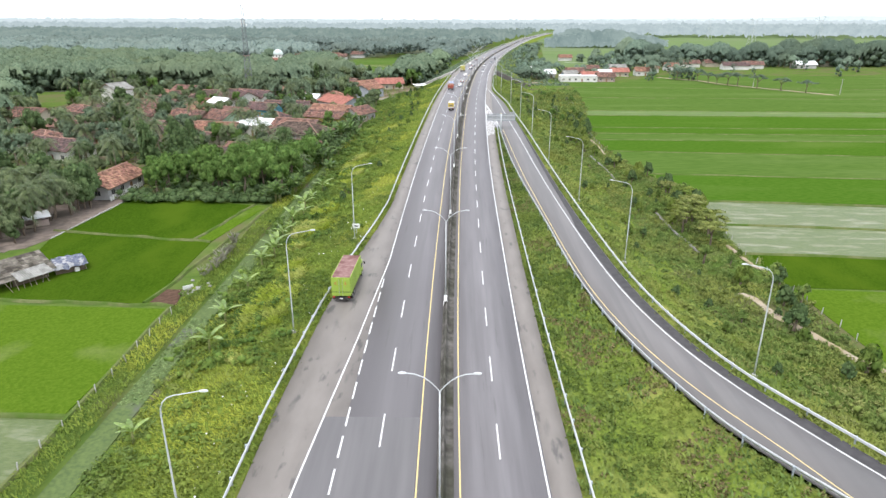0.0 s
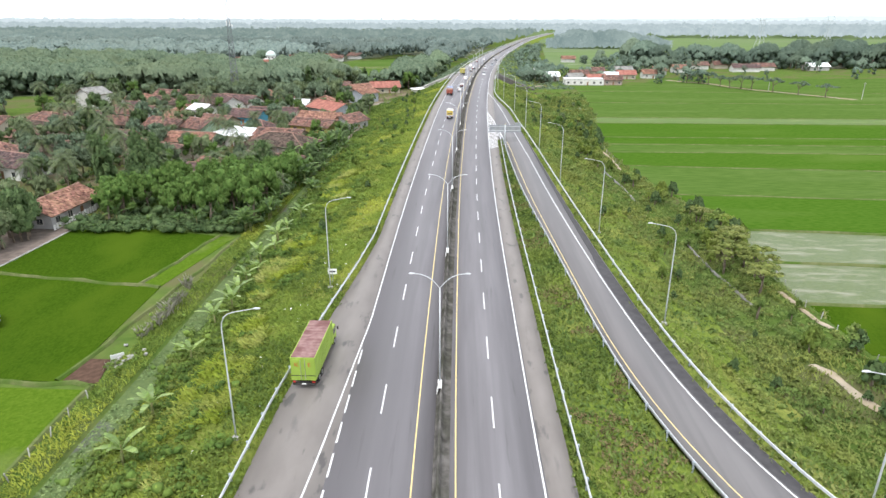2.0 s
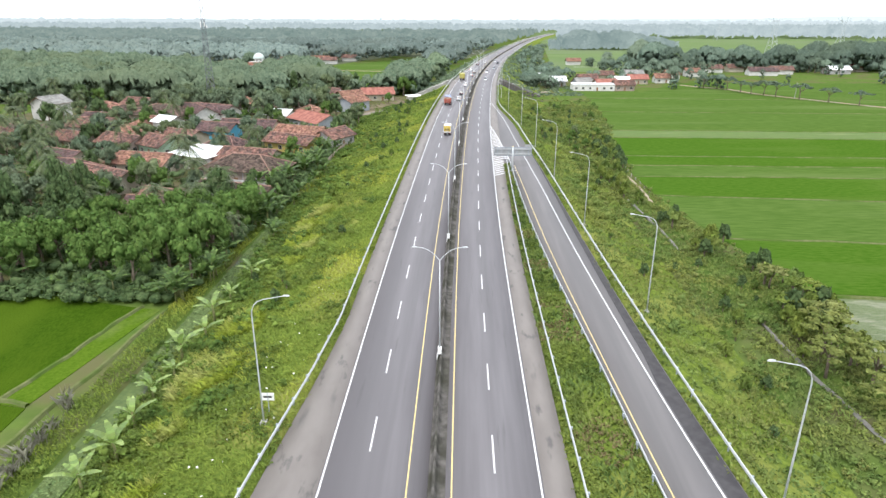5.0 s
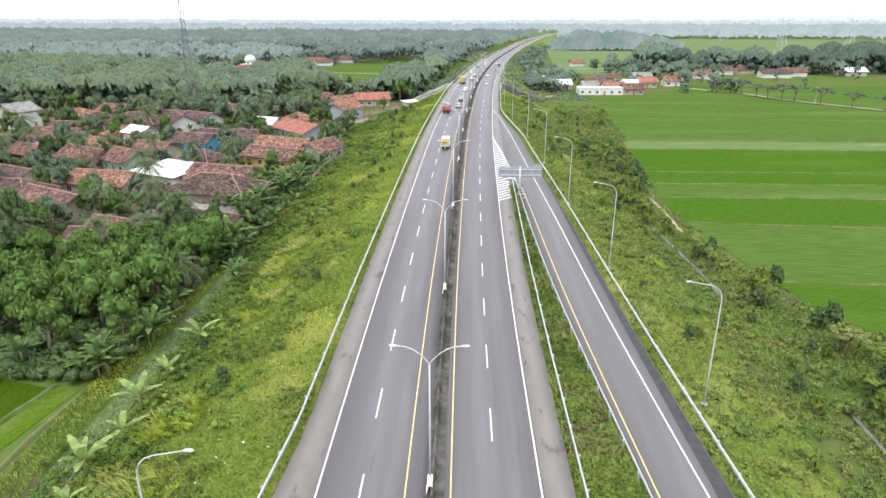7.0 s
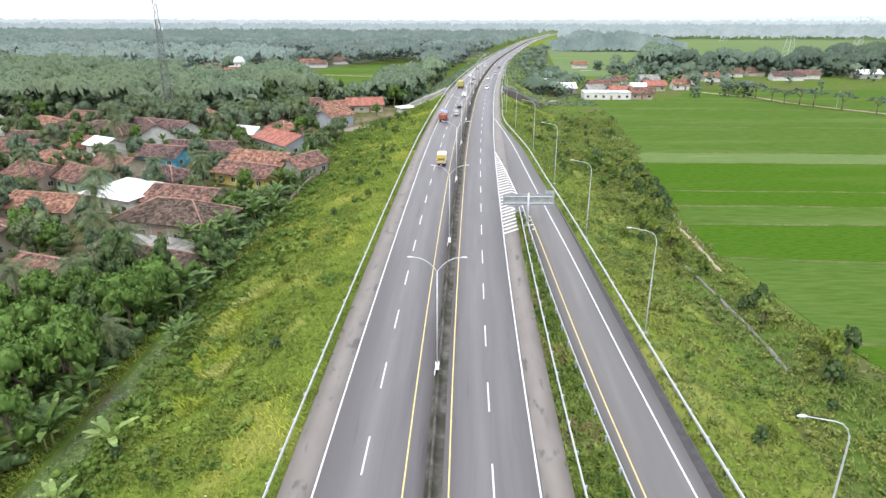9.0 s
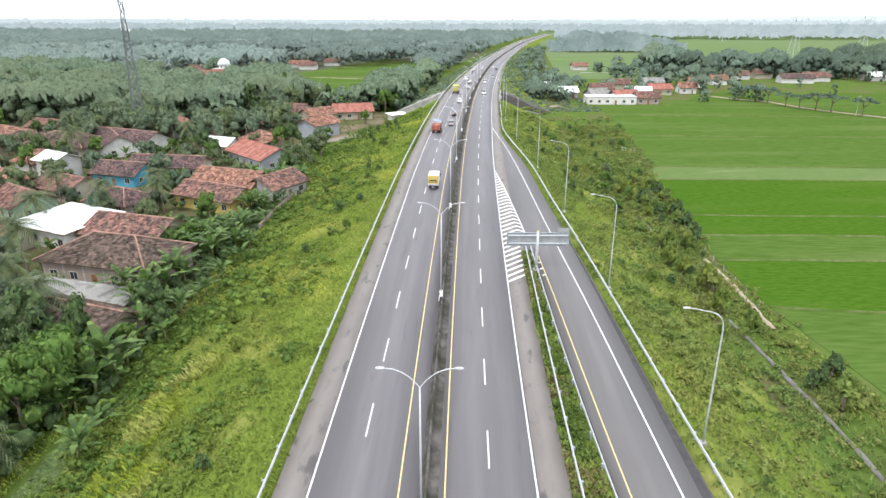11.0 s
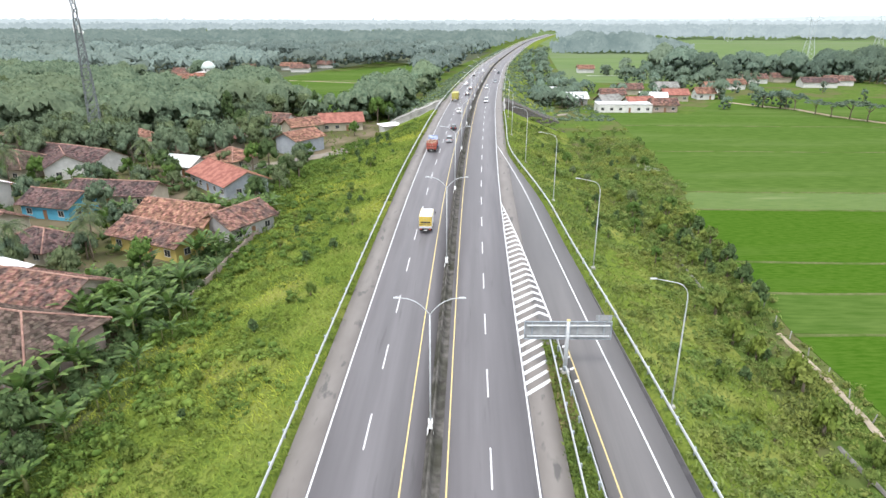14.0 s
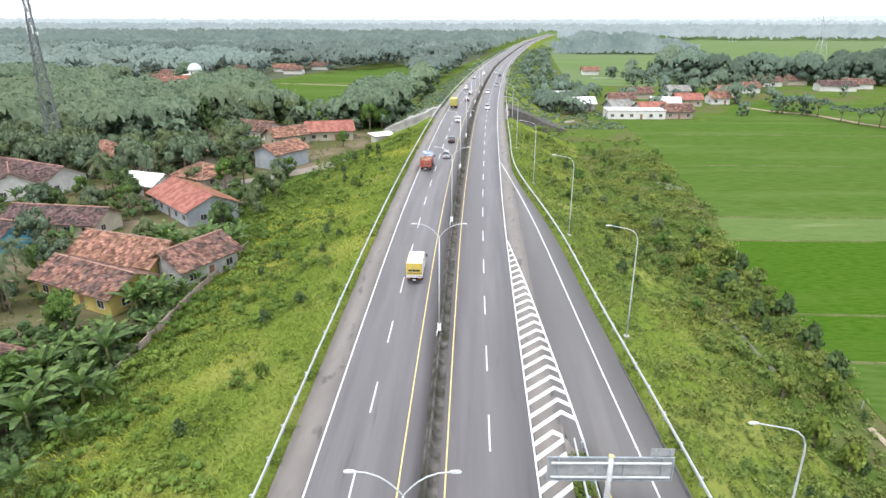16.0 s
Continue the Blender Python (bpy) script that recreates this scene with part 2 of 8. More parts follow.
GROUND = material("damp_grassy_soil", (0.06, 0.1, 0.022), (0.09, 0.13, 0.03), grain=0.5, patch=0.06, three=(0.1, 0.1, 0.045), rough=1, bump=0.5, space="World", patch_from=0.5, patch_to=0.62, dist=0.2)
SLOPE = material("grassy_embankment_soil", (0.0704, 0.1056, 0.02112), (0.1496, 0.1936, 0.0352), grain=2.6, patch=0.1, three=(0.2112, 0.22, 0.0616), rough=1, bump=0.8, space="World", patch_from=0.5, patch_to=0.7, dist=0.3)
GRASS = material("fresh_grass_blades", (0.1222, 0.1786, 0.03196), (0.1906, 0.2463, 0.04512), grain=0.3, patch=0.05, three=(0.2933, 0.3243, 0.0517), rough=0.75, bump=0, island=0.3, space="World", leaf=0.3, patch_from=0.5, patch_to=0.62)
BUSH = material("shrub_leaves", (0.04876, 0.08565, 0.0184), (0.1317, 0.1803, 0.03864), grain=0.8, patch=0.06, three=(0.1658, 0.2074, 0.0414), rough=0.75, bump=0.3, island=0.28, space="World", leaf=0.2, dist=0.1)
HERB = material("dark_herb_leaves", (0.0513, 0.0969, 0.02052), (0.1311, 0.1961, 0.04104), grain=0.8, patch=0.07, three=(0.171, 0.2337, 0.04788), rough=0.75, bump=0.3, island=0.32, space="World", leaf=0.2, dist=0.1)
TALL_GRASS = material("tall_yellow_green_grass", (0.21, 0.275, 0.03), (0.31, 0.36, 0.06), grain=0.5, patch=0.12, three=(0.36, 0.37, 0.13), rough=0.75, bump=0, island=0.25, space="World", leaf=0.3)
DRY_BUSH = material("olive_shrub_leaves", (0.09911, 0.1265, 0.03284), (0.2035, 0.2277, 0.06279), grain=0.8, patch=0.08, three=(0.2052, 0.22, 0.07875), rough=0.7, bump=0.3, island=0.26, space="World", leaf=0.2, patch_from=0.52, patch_to=0.7, dist=0.1)
CREEPER = material("creeper_leaves", (0.07473, 0.1244, 0.03197), (0.1744, 0.2303, 0.06205), grain=0.8, patch=0.09, three=(0.1994, 0.2257, 0.05641), rough=0.75, bump=0.3, island=0.22, space="World", leaf=0.2, dist=0.1)
DRY_STEMS = material("dry_brown_stems", (0.12, 0.1, 0.045), (0.19, 0.155, 0.075), grain=0.5, rough=0.8, bump=0, island=0.3, space="World", leaf=0.15)
DRY_TWIGS = material("grey_dry_twigs", (0.17, 0.165, 0.12), (0.28, 0.27, 0.215), grain=2, rough=0.9, bump=0, island=0.3, space="World")
RICE = material("young_rice", (0.0252, 0.05562, 0.00405), (0.042, 0.07828, 0.0063), grain=2.6, patch=0.06, three=(0.0504, 0.08652, 0.0072), rough=0.85, bump=0.9, space="World", stretch=(1.6, 0.8, 1), dist=0.2)
RICE_PALE = material("thin_pale_rice", (0.05, 0.096, 0.008), (0.078, 0.126, 0.013), grain=2.4, patch=0.1, three=(0.13, 0.155, 0.05), rough=0.85, bump=0.9, space="World", patch_from=0.55, patch_to=0.78, dist=0.2)
RICE_WET = material("flooded_seedling_paddy", (0.06, 0.088, 0.024), (0.1, 0.122, 0.045), grain=3.2, patch=0.4, three=(0.19, 0.195, 0.13), rough=0.55, bump=0.6, space="World", stretch=(0.5, 1.6, 1), dist=0.1, patch_from=0.5, patch_to=0.72)
# RICE_FAR and RICE_MID: blue raised a little, a touch of haze in the colour.
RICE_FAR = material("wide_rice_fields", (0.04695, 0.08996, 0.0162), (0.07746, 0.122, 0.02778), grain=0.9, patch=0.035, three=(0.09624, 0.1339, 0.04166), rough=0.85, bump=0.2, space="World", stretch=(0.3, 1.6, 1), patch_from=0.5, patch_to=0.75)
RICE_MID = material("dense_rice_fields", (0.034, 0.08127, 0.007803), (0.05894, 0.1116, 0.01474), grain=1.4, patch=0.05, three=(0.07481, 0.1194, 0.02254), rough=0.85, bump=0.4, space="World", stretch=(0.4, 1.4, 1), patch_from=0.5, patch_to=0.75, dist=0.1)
RICE_STRIP = material("thin_rice_in_water", (0.063, 0.108, 0.0192), (0.0924, 0.135, 0.0336), grain=1.2, patch=0.16, three=(0.1365, 0.165, 0.06), rough=0.75, bump=0.3, space="World", stretch=(0.3, 1.6, 1), patch_from=0.58, patch_to=0.72)
WATER = material("shallow_water_with_stubble", (0.1, 0.14, 0.06), (0.2, 0.215, 0.14), grain=1.3, patch=0.4, three=(0.07, 0.12, 0.03), rough=0.5, bump=0.1, space="World", stretch=(0.4, 1.5, 1))
BUND = material("earth_bund", (0.085, 0.108, 0.036), (0.135, 0.142, 0.066), grain=1.2, patch=0.2, three=(0.06, 0.1, 0.02), rough=1, bump=0.6, space="World")
DIRT = material("bare_earth", (0.26, 0.22, 0.16), (0.36, 0.31, 0.24), grain=0.8, patch=0.2, three=(0.28, 0.22, 0.14), rough=1, bump=0.6, space="World")
MUD = material("wet_grey_mud", (0.085, 0.08, 0.066), (0.15, 0.142, 0.125), grain=0.9, rough=0.45, bump=0.3, space="World")
RED_SOIL = material("dark_red_soil", (0.06, 0.038, 0.028), (0.1, 0.062, 0.045), grain=1.5, rough=1, bump=0.8, space="World")
WEED = material("floating_water_weed", (0.09, 0.14, 0.049), (0.15, 0.196, 0.077), grain=0.6, rough=0.7, bump=0, island=0.3, space="World")
# Rice far off: its green paled and greyed to carry the haze.
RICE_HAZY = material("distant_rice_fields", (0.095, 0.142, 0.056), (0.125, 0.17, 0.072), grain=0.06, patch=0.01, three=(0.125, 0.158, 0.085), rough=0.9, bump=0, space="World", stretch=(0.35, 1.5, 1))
CANAL = material("weed_covered_water", (0.06, 0.09, 0.032), (0.1, 0.135, 0.045), grain=2.4, patch=0.12, three=(0.085, 0.09, 0.072), rough=0.7, bump=0.7, space="World", patch_from=0.62, patch_to=0.68)
BARK = material("grey_brown_bark", (0.13, 0.1, 0.075), (0.22, 0.18, 0.14), grain=5, rough=0.95, bump=0.6, stretch=(1, 1, 0.3))
LEAF_A = material("dark_tree_leaves", (0.045, 0.08, 0.03), (0.115, 0.165, 0.065), grain=1.2, rough=0.7, bump=0.4, island=0.3, leaf=0.2, dist=0.15)
LEAF_B = material("bright_tree_leaves", (0.0595, 0.1148, 0.0238), (0.1275, 0.1997, 0.051), grain=1.2, rough=0.7, bump=0.4, island=0.28, leaf=0.25, dist=0.15)
LEAF_C = material("olive_tree_leaves", (0.085, 0.118, 0.055), (0.165, 0.2, 0.1), grain=1.2, rough=0.7, bump=0.4, island=0.28, leaf=0.25, dist=0.15)
# Leaves of farther trees: lightened and blued, so distance haze sits in their colour.
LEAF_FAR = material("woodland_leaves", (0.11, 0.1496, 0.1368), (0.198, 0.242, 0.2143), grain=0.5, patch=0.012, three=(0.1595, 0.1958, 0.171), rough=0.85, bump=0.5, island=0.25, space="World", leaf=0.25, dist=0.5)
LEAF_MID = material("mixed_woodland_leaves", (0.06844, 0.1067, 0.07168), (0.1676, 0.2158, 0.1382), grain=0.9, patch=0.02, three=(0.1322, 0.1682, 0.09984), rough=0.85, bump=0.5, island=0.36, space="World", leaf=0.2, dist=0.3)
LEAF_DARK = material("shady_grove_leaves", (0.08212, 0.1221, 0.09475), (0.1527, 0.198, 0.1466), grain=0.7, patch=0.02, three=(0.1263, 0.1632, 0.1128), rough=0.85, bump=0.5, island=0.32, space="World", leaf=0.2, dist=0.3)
PALM_LEAF = material("palm_fronds", (0.05, 0.075, 0.032), (0.12, 0.15, 0.06), grain=0.6, rough=0.5, bump=0, island=0.4, leaf=0.2)
BANANA_LEAF = material("banana_leaves", (0.052, 0.1, 0.024), (0.135, 0.205, 0.052), grain=0.5, rough=0.58, bump=0.1, island=0.4, leaf=0.3)
BANANA_YOUNG = material("young_banana_leaves", (0.15, 0.23, 0.055), (0.27, 0.36, 0.1), grain=0.5, rough=0.4, bump=0.1, island=0.3, leaf=0.3)
BANANA_STEM = material("banana_stem", (0.13, 0.16, 0.05), (0.2, 0.18, 0.09), grain=4, rough=0.7, bump=0.2)

# ---- the road's line: the right-hand yellow line in plan, and its height ----
KNOTS = (20, 60, 100, 140, 180, 220, 260, 300, 360, 430, 520, 640, 800, 1000, 1300, 1700)
road_x = spline(KNOTS, (1.04, 1.0, 1.5, 2.3, 3.57, 5.15, 7.05, 9.5, 13.7, 19.8, 28.85, 42.1, 65.4, 98.1, 153.3, 240.7))
road_z = spline(KNOTS, (0.42, 1.34, 2.2, 2.85, 3.75, 4.85, 5.85, 6.6, 7.1, 6.75, 5.4, 3.5, 2.4, 1.9, 1.5, 1.0))
left_rail = line((0, 50, 71, 89, 105, 117, 130, 3000), (-18.6, -18.4, -17.7, -16.3, -14.7, -13.9, -13.9, -14.0))
left_white = line((-20, 41, 64, 88, 3000), (-17, -13.4, -11.7, -10.45, -10.45))
inner_rail = spline((20, 40, 47, 55, 65, 81, 100, 124, 142, 180, 200), (44, 29.6, 25.2, 22.0, 19.3, 16.9, 15.7, 14.2, 13.1, 11.6, 11.1))
ramp_yellow = spline((20, 40, 45, 50, 66, 90, 111, 143, 182, 205), (45, 31.0, 28.8, 26.3, 20.5, 17.2, 16.0, 14.4, 12.85, 11.7))
ramp_white = spline((20, 42, 46, 52, 59, 71, 92, 120, 149, 182, 198, 231, 252, 285, 298), (52, 35.2, 33.0, 29.9, 26.9, 23.6, 21.0, 19.4, 18.1, 16.6, 15.6, 13.6, 12.2, 8.8, 7.2))
outer_rail = spline((20, 43, 49, 56, 64, 77, 95, 120, 159, 181, 205, 229, 245, 268, 290, 320), (54, 37.2, 33.9, 30.3, 27.6, 25.1, 23.6, 22.5, 21.0, 20.0, 18.6, 16.9, 15.9, 13.2, 10.6, 10.3))
GROUND_Z = -1.45
BRIDGE = (364.0, 386.0)


def across(y):
    s = float(road_x(y + 1) - road_x(y - 1)) / 2
    k = math.hypot(1, s)
    return (1 / k, -s / k)


def on_road(u):
    """For extrude(): a line at the distance u(y) right of the yellow line."""
    return lambda y: (float(road_x(y)) + float(u(y)), float(road_z(y)), across(y))


def steps(a, b, near=4.0):
    """Stations along the road, wider apart far off."""
    out, y = [], a
    while y < b:
        out.append(y)
        y += near if y < 330 else (10 if y < 600 else 25)
    return out + [b]


def ribbon(name, u0, u1, ys, mat, dz=0.0, parent=None, cols=1):
    """A sheet between two lines along the road, with metres as its UV."""
    vs, uv, fs = [], [], []
    for y in ys:
        a, b, z = float(u0(y)), float(u1(y)), float(road_z(y)) + dz
        for c in range(cols + 1):
            u = a + (b - a) * c / cols
            vs.append((float(road_x(y)) + u, y, z))
            uv.append((u, y))
    for i in range(len(ys) - 1):
        for c in range(cols):
            k = i * (cols + 1) + c
            fs.append((k, k + 1, k + cols + 2, k + cols + 1))
    return quick(name, vs, fs, mat, parent, uv=uv)


def const(v):
    return lambda y: v


def slab_under(name, u0, u1, ys, mat, top=0.0, thick=0.25):
    """A paved strip with real edges."""
    vs, uv, fs = [], [], []
    for y in ys:
        a, b, z, x = float(u0(y)), float(u1(y)), float(road_z(y)) + top, float(road_x(y))
        vs += [(x + a, y, z - thick), (x + a, y, z), (x + b, y, z), (x + b, y, z - thick)]
        uv += [(a - thick, y), (a, y), (b, y), (b + thick, y)]
    for i in range(len(ys) - 1):
        fs += [(4 * i + j, 4 * i + j + 1, 4 * i + j + 5, 4 * i + j + 4) for j in range(3)]
    return quick(name, vs, fs, mat, uv=uv)


FAR = steps(-25, 1900)
road_left = tagged(slab_under("road_left", const(-10.6), const(-1.9), FAR, ASPHALT), "worn grey asphalt carriageway with white lane lines", "road", kind="structure")
road_right = tagged(slab_under("road_right", const(-1.0), const(7.3), FAR, ASPHALT), "grey asphalt carriageway with yellow edge line", "road", kind="structure")
tagged(slab_under("shoulder_left", lambda y: left_rail(y) + 0.75, const(-10.6), FAR, SHOULDER), "pale worn asphalt hard shoulder", "shoulder", kind="structure")
tagged(slab_under("shoulder_right", const(7.3), const(9.7), FAR, SHOULDER), "pale worn asphalt hard shoulder beside a verge", "shoulder", kind="structure")
ramp_left = lambda y: float(np.interp(y, (196, 200), (inner_rail(min(y, 200)) + 0.45, 9.7))) if y > 196 else float(inner_rail(y)) + 0.45
ramp_road = tagged(slab_under("ramp_road", ramp_left, lambda y: max(float(outer_rail(y)) - float(np.interp(y, (60, 110), (0.6, 1.0))), 9.75), steps(-5, 292, 3), RAMP_ASPHALT), "grey asphalt slip road curving away", "road", kind="structure")
tagged(slab_under("median_strip", const(-1.9), const(-1.0), FAR, CONCRETE_DARK, 0.05), "dark mossy concrete strip between carriageways", "median", kind="structure")
tagged(ribbon("nose_paving", const(9.6), lambda y: max(9.7, float(ramp_left(y)) + 0.15), steps(196, 222, 2), SHOULDER, -0.006), "worn asphalt between the diverging roads", "road", kind="structure")
tagged(ribbon("ramp_edge_repair", lambda y: max(float(ramp_white(y)) + 0.25, float(outer_rail(y)) - 1.15 - float(np.interp(y, (70, 110, 210), (4.0, 1.1, 0.05)))), lambda y: float(outer_rail(y)) - float(np.interp(y, (60, 110), (0.66, 1.1))), steps(20, 212, 3), FRESH_ASPHALT, 0.006), "darker asphalt along the slip road edge", "road", kind="structure")

tagged(ribbon("median_gutter", const(-1.0), const(-0.5), FAR, CONCRETE_DARK, 0.006), "dark dirty gutter beside the median barrier", "gutter", kind="structure")

tagged(ribbon("repaved_lanes", lambda y: float(left_white(y)) + 0.1, const(-3.7), steps(-25, 49.5, 3), material("darker_repaved_asphalt", (0.1, 0.095, 0.098), (0.128, 0.121, 0.124), grain=0.9, rough=0.6, bump=0.25, space="UV", stretch=(1.0, 0.06, 1)), 0.004), "slightly darker repaved asphalt lanes", "road", kind="structure")

# painted lines
LIFT = 0.008
for nm, u, w, mt, a, b, own in (("left_yellow_line", const(-3.55), 0.13, YELLOW_LINE, -25, 1500, road_left), ("right_yellow_line", const(0), 0.13, YELLOW_LINE, -25, 1500, road_right),
                                ("right_white_line", const(7.1), 0.15, WHITE_LINE, -25, 1500, road_right), ("left_white_line", left_white, 0.15, WHITE_LINE, -25, 1500, road_left),
                                ("ramp_yellow_line", ramp_yellow, 0.13, YELLOW_LINE, 15, 196, ramp_road), ("ramp_white_line", ramp_white, 0.16, WHITE_LINE, 15, 297, ramp_road)):
    def wide(y, u=u, w=w):
        s = (float(u(y + 0.5)) - float(u(y - 0.5)))
        return w / 2 * math.hypot(1, s)
    ribbon(nm, lambda y: float(u(y)) - wide(y), lambda y: float(u(y)) + wide(y), steps(a, b, 3), mt, LIFT, own)


def dash_mesh(length, width):
    me = bpy.data.meshes.new("lane_dash")
    h = width / 2
    me.from_pydata([(-h, -length, 0), (h, -length, 0), (h, 0, 0), (-h, 0, 0), (-h, -length, -0.02), (h, -length, -0.02), (h, 0, -0.02), (-h, 0, -0.02)], [],
                   [(0, 1, 2, 3), (0, 4, 5, 1), (1, 5, 6, 2), (2, 6, 7, 3), (3, 7, 4, 0)])
    me.materials.append(WHITE_LINE)
    return me


def dashes(me, u, first, period, count, own):
    for i in range(count):
        y = first + i * period
        ob = new("lane_dash", me)
        ob.parent = own
        s = float(road_x(y) - road_x(y - 4))
        ob.matrix_basis = Matrix.Translation((float(road_x(y)) + u, y, float(road_z(y)) + LIFT)) @ Euler((math.atan2(float(road_z(y) - road_z(y - 4)), 4), 0, -math.atan2(s, 4))).to_matrix().to_4x4()


LANE_DASH, SHORT_DASH = dash_mesh(4.8, 0.14), dash_mesh(2.9, 0.16)
dashes(LANE_DASH, -7.05, 25.75, 12.15, 60, road_left)
dashes(LANE_DASH, 3.5, 24.9, 11.87, 60, road_right)
dashes(SHORT_DASH, -10.5, 8.0, 4.3, 18, road_left)

# hatched nose between carriageway and slip road
gore_right = spline((186, 199, 215, 231, 246), (11.9, 11.35, 10.2, 8.85, 7.2))
ribbon("nose_edge_line", lambda y: float(gore_right(y)) - 0.1, lambda y: float(gore_right(y)) + 0.1, steps(199, 246, 3), WHITE_LINE, LIFT, ramp_road)


def road_point(u, y, dz):
    return (float(road_x(y)) + u, y, float(road_z(y)) + dz)


def nose_bar(y):
    """One chevron: it runs forward from the white line to the crown, then back to the nose's far edge."""
    lo, w = 7.2, 0.62
    hi = float(gore_right(y)) if y > 199 else 9.7
    b = Build()
    ap = lo + (hi - lo) * (0.68 if y > 198 else 1.0)
    y2 = y + (ap - lo) * 0.95
    b.slab([road_point(lo, y, LIFT), road_point(ap, y2, LIFT), road_point(ap, y2 + w, LIFT), road_point(lo, y + w, LIFT)], 0.012)
    if y > 198:
        y3 = y2 - (hi - ap) * 0.75
        hi2 = min(hi, float(gore_right(y3)) - 0.05)
        b.slab([road_point(ap, y2, LIFT), road_point(hi2, y3, LIFT), road_point(hi2, y3 + w, LIFT), road_point(ap, y2 + w, LIFT)], 0.012)
    part("nose_bar", b, WHITE_LINE, ramp_road)


y = 186.5
while y < 243:
    nose_bar(y)
    y += 1.75 if y < 200 else 1.95
for i in range(4):
    y = 189 + i * 2.2
    part("edge_tick", Build().slab([road_point(float(ramp_yellow(y)) - 0.5, y - 0.3, LIFT), road_point(float(ramp_yellow(y)), y, LIFT), road_point(float(ramp_yellow(y)), y + 0.4, LIFT), road_point(float(ramp_yellow(y)) - 0.5, y + 0.1, LIFT)], 0.012), WHITE_LINE, ramp_road)

# ---- ground and embankment ----
def bumps(x, y, s=0.12, a=0.5):
    return 1.3 * a * noise.noise(Vector((x * s, y * s, 3.1))) + a * 0.4 * noise.noise(Vector((x * s * 3.3, y * s * 3.3, 7.7)))


def left_toe(y):
    e = float(road_x(y)) + float(left_rail(y))
    return float(np.interp(y, (300, 345), (-30.5, min(-22.0, 0))) ) if y < 345 else min(e - 3.0 - 2.1 * (float(road_z(y)) - GROUND_Z), -22 + (y - 345) * 0.2)


def right_edge(y):
    """Where the verge begins, right of all paving."""
    return float(outer_rail(y)) + 0.3 if y < 292 else 10.6


def right_toe(y):
    e = float(road_x(y)) + right_edge(y)
    return e + 1.5 + 2.4 * max(float(road_z(y)) - GROUND_Z, 1.0)


def height(x, y):
    """The ground's height on and beside the embankment, paving left out."""
    rx, rz = float(road_x(y)), float(road_z(y))
    u = x - rx
    if u < 0:
        e = float(left_rail(y)) + 0.6
        if u > e - 1.4:
            return rz - 0.12
        t = (rx + e - 1.4 - x) / max(rx + e - 1.4 - left_toe(y), 1)
        if t >= 1:
            return GROUND_Z + 0.12
        k = 1 - t if t > 0.2 else 1 - t * (0.6 + 2 * t)
        z = GROUND_Z + 0.12 + (rz - 0.12 - GROUND_Z - 0.12) * k
        return z + bumps(x, y) * min(1, 4 * t, 5 * (1 - t))
    if y < 199 and u < float(inner_rail(y)) + 0.5:
        w = float(inner_rail(y)) - 10.2
        t = min(max((u - 9.7) / max(w, 0.5), 0), 1)
        return rz - 0.14 - min(w * 0.12, 1.1) * math.sin(math.pi * t) + bumps(x, y, 0.3, 0.15) * math.sin(math.pi * t)
    e = right_edge(y)
    if u < e + 0.8:
        return rz - 0.14
    t = (u - e - 0.8) / max(right_toe(y) - rx - e - 0.8, 1)
    if t >= 1:
        return GROUND_Z + 0.1 + abs(bumps(x, y, 0.15, 0.25))
    return GROUND_Z + 0.1 + (rz - 0.24 - GROUND_Z) * (1 - t) ** 1.15 + bumps(x, y) * min(1, 4 * t, 4 * (1 - t))


def sheet(name, ys, lo, hi, cols, mat, label, category):
    vs, fs = [], []
    for y in ys:
        a, b = lo(y), hi(y)
        for c in range(cols + 1):
            x = a + (b - a) * c / cols
            z = height(x, y)
            if c in (0, cols):
                z -= 0.5
            vs.append((x, y, z))
    for i in range(len(ys) - 1):
        fs += [(i * (cols + 1) + c, i * (cols + 1) + c + 1, (i + 1) * (cols + 1) + c + 1, (i + 1) * (cols + 1) + c) for c in range(cols)]
    return tagged(quick(name, vs, fs, mat, smooth=True), label, category, kind="structure")


lxe = lambda y: float(road_x(y)) + float(left_rail(y)) + 0.9
for tag, ys in (("near", steps(-25, BRIDGE[0], 2.5)), ("far", steps(BRIDGE[1], 1900))):
    sheet("embankment_left_" + tag, ys, lambda y: left_toe(y) - 1.0, lxe, 22, SLOPE, "grassy embankment falling from the highway", "embankment")
    sheet("embankment_right_" + tag, ys, lambda y: float(road_x(y)) + right_edge(y) - 1.2, lambda y: right_toe(y) + 1.0, 20, SLOPE, "overgrown embankment beside the slip road", "embankment")
sheet("verge_between_roads", steps(-25, 198, 2.5), lambda y: float(road_x(y)) + 9.6, lambda y: float(road_x(y)) + float(inner_rail(y)) + 0.6, 8, SLOPE, "planted verge between highway and slip road", "verge")

gx = [-5000, -1500, -500, -200, -100, -60, -36.2, -35.4, -34.6, -32.4, -31.6, -30.8, -20, 0, 20, 50, 100, 200, 500, 1500, 5000]
gy = [-3000, -500, -60, 0, 40, 80, 120, 150, 168, 172, 300, 500, 900, 2000, 5000]
gv = [(x, yy, GROUND_Z - (0.55 if x in (-34.6, -32.4) and yy <= 168 else 0.0)) for yy in gy for x in gx]
gf = [(j * len(gx) + i, j * len(gx) + i + 1, (j + 1) * len(gx) + i + 1, (j + 1) * len(gx) + i) for j in range(len(gy) - 1) for i in range(len(gx) - 1)]
tagged(quick("ground", gv, gf, GROUND), "flat damp ground with grass and bare soil", "ground", kind="structure")


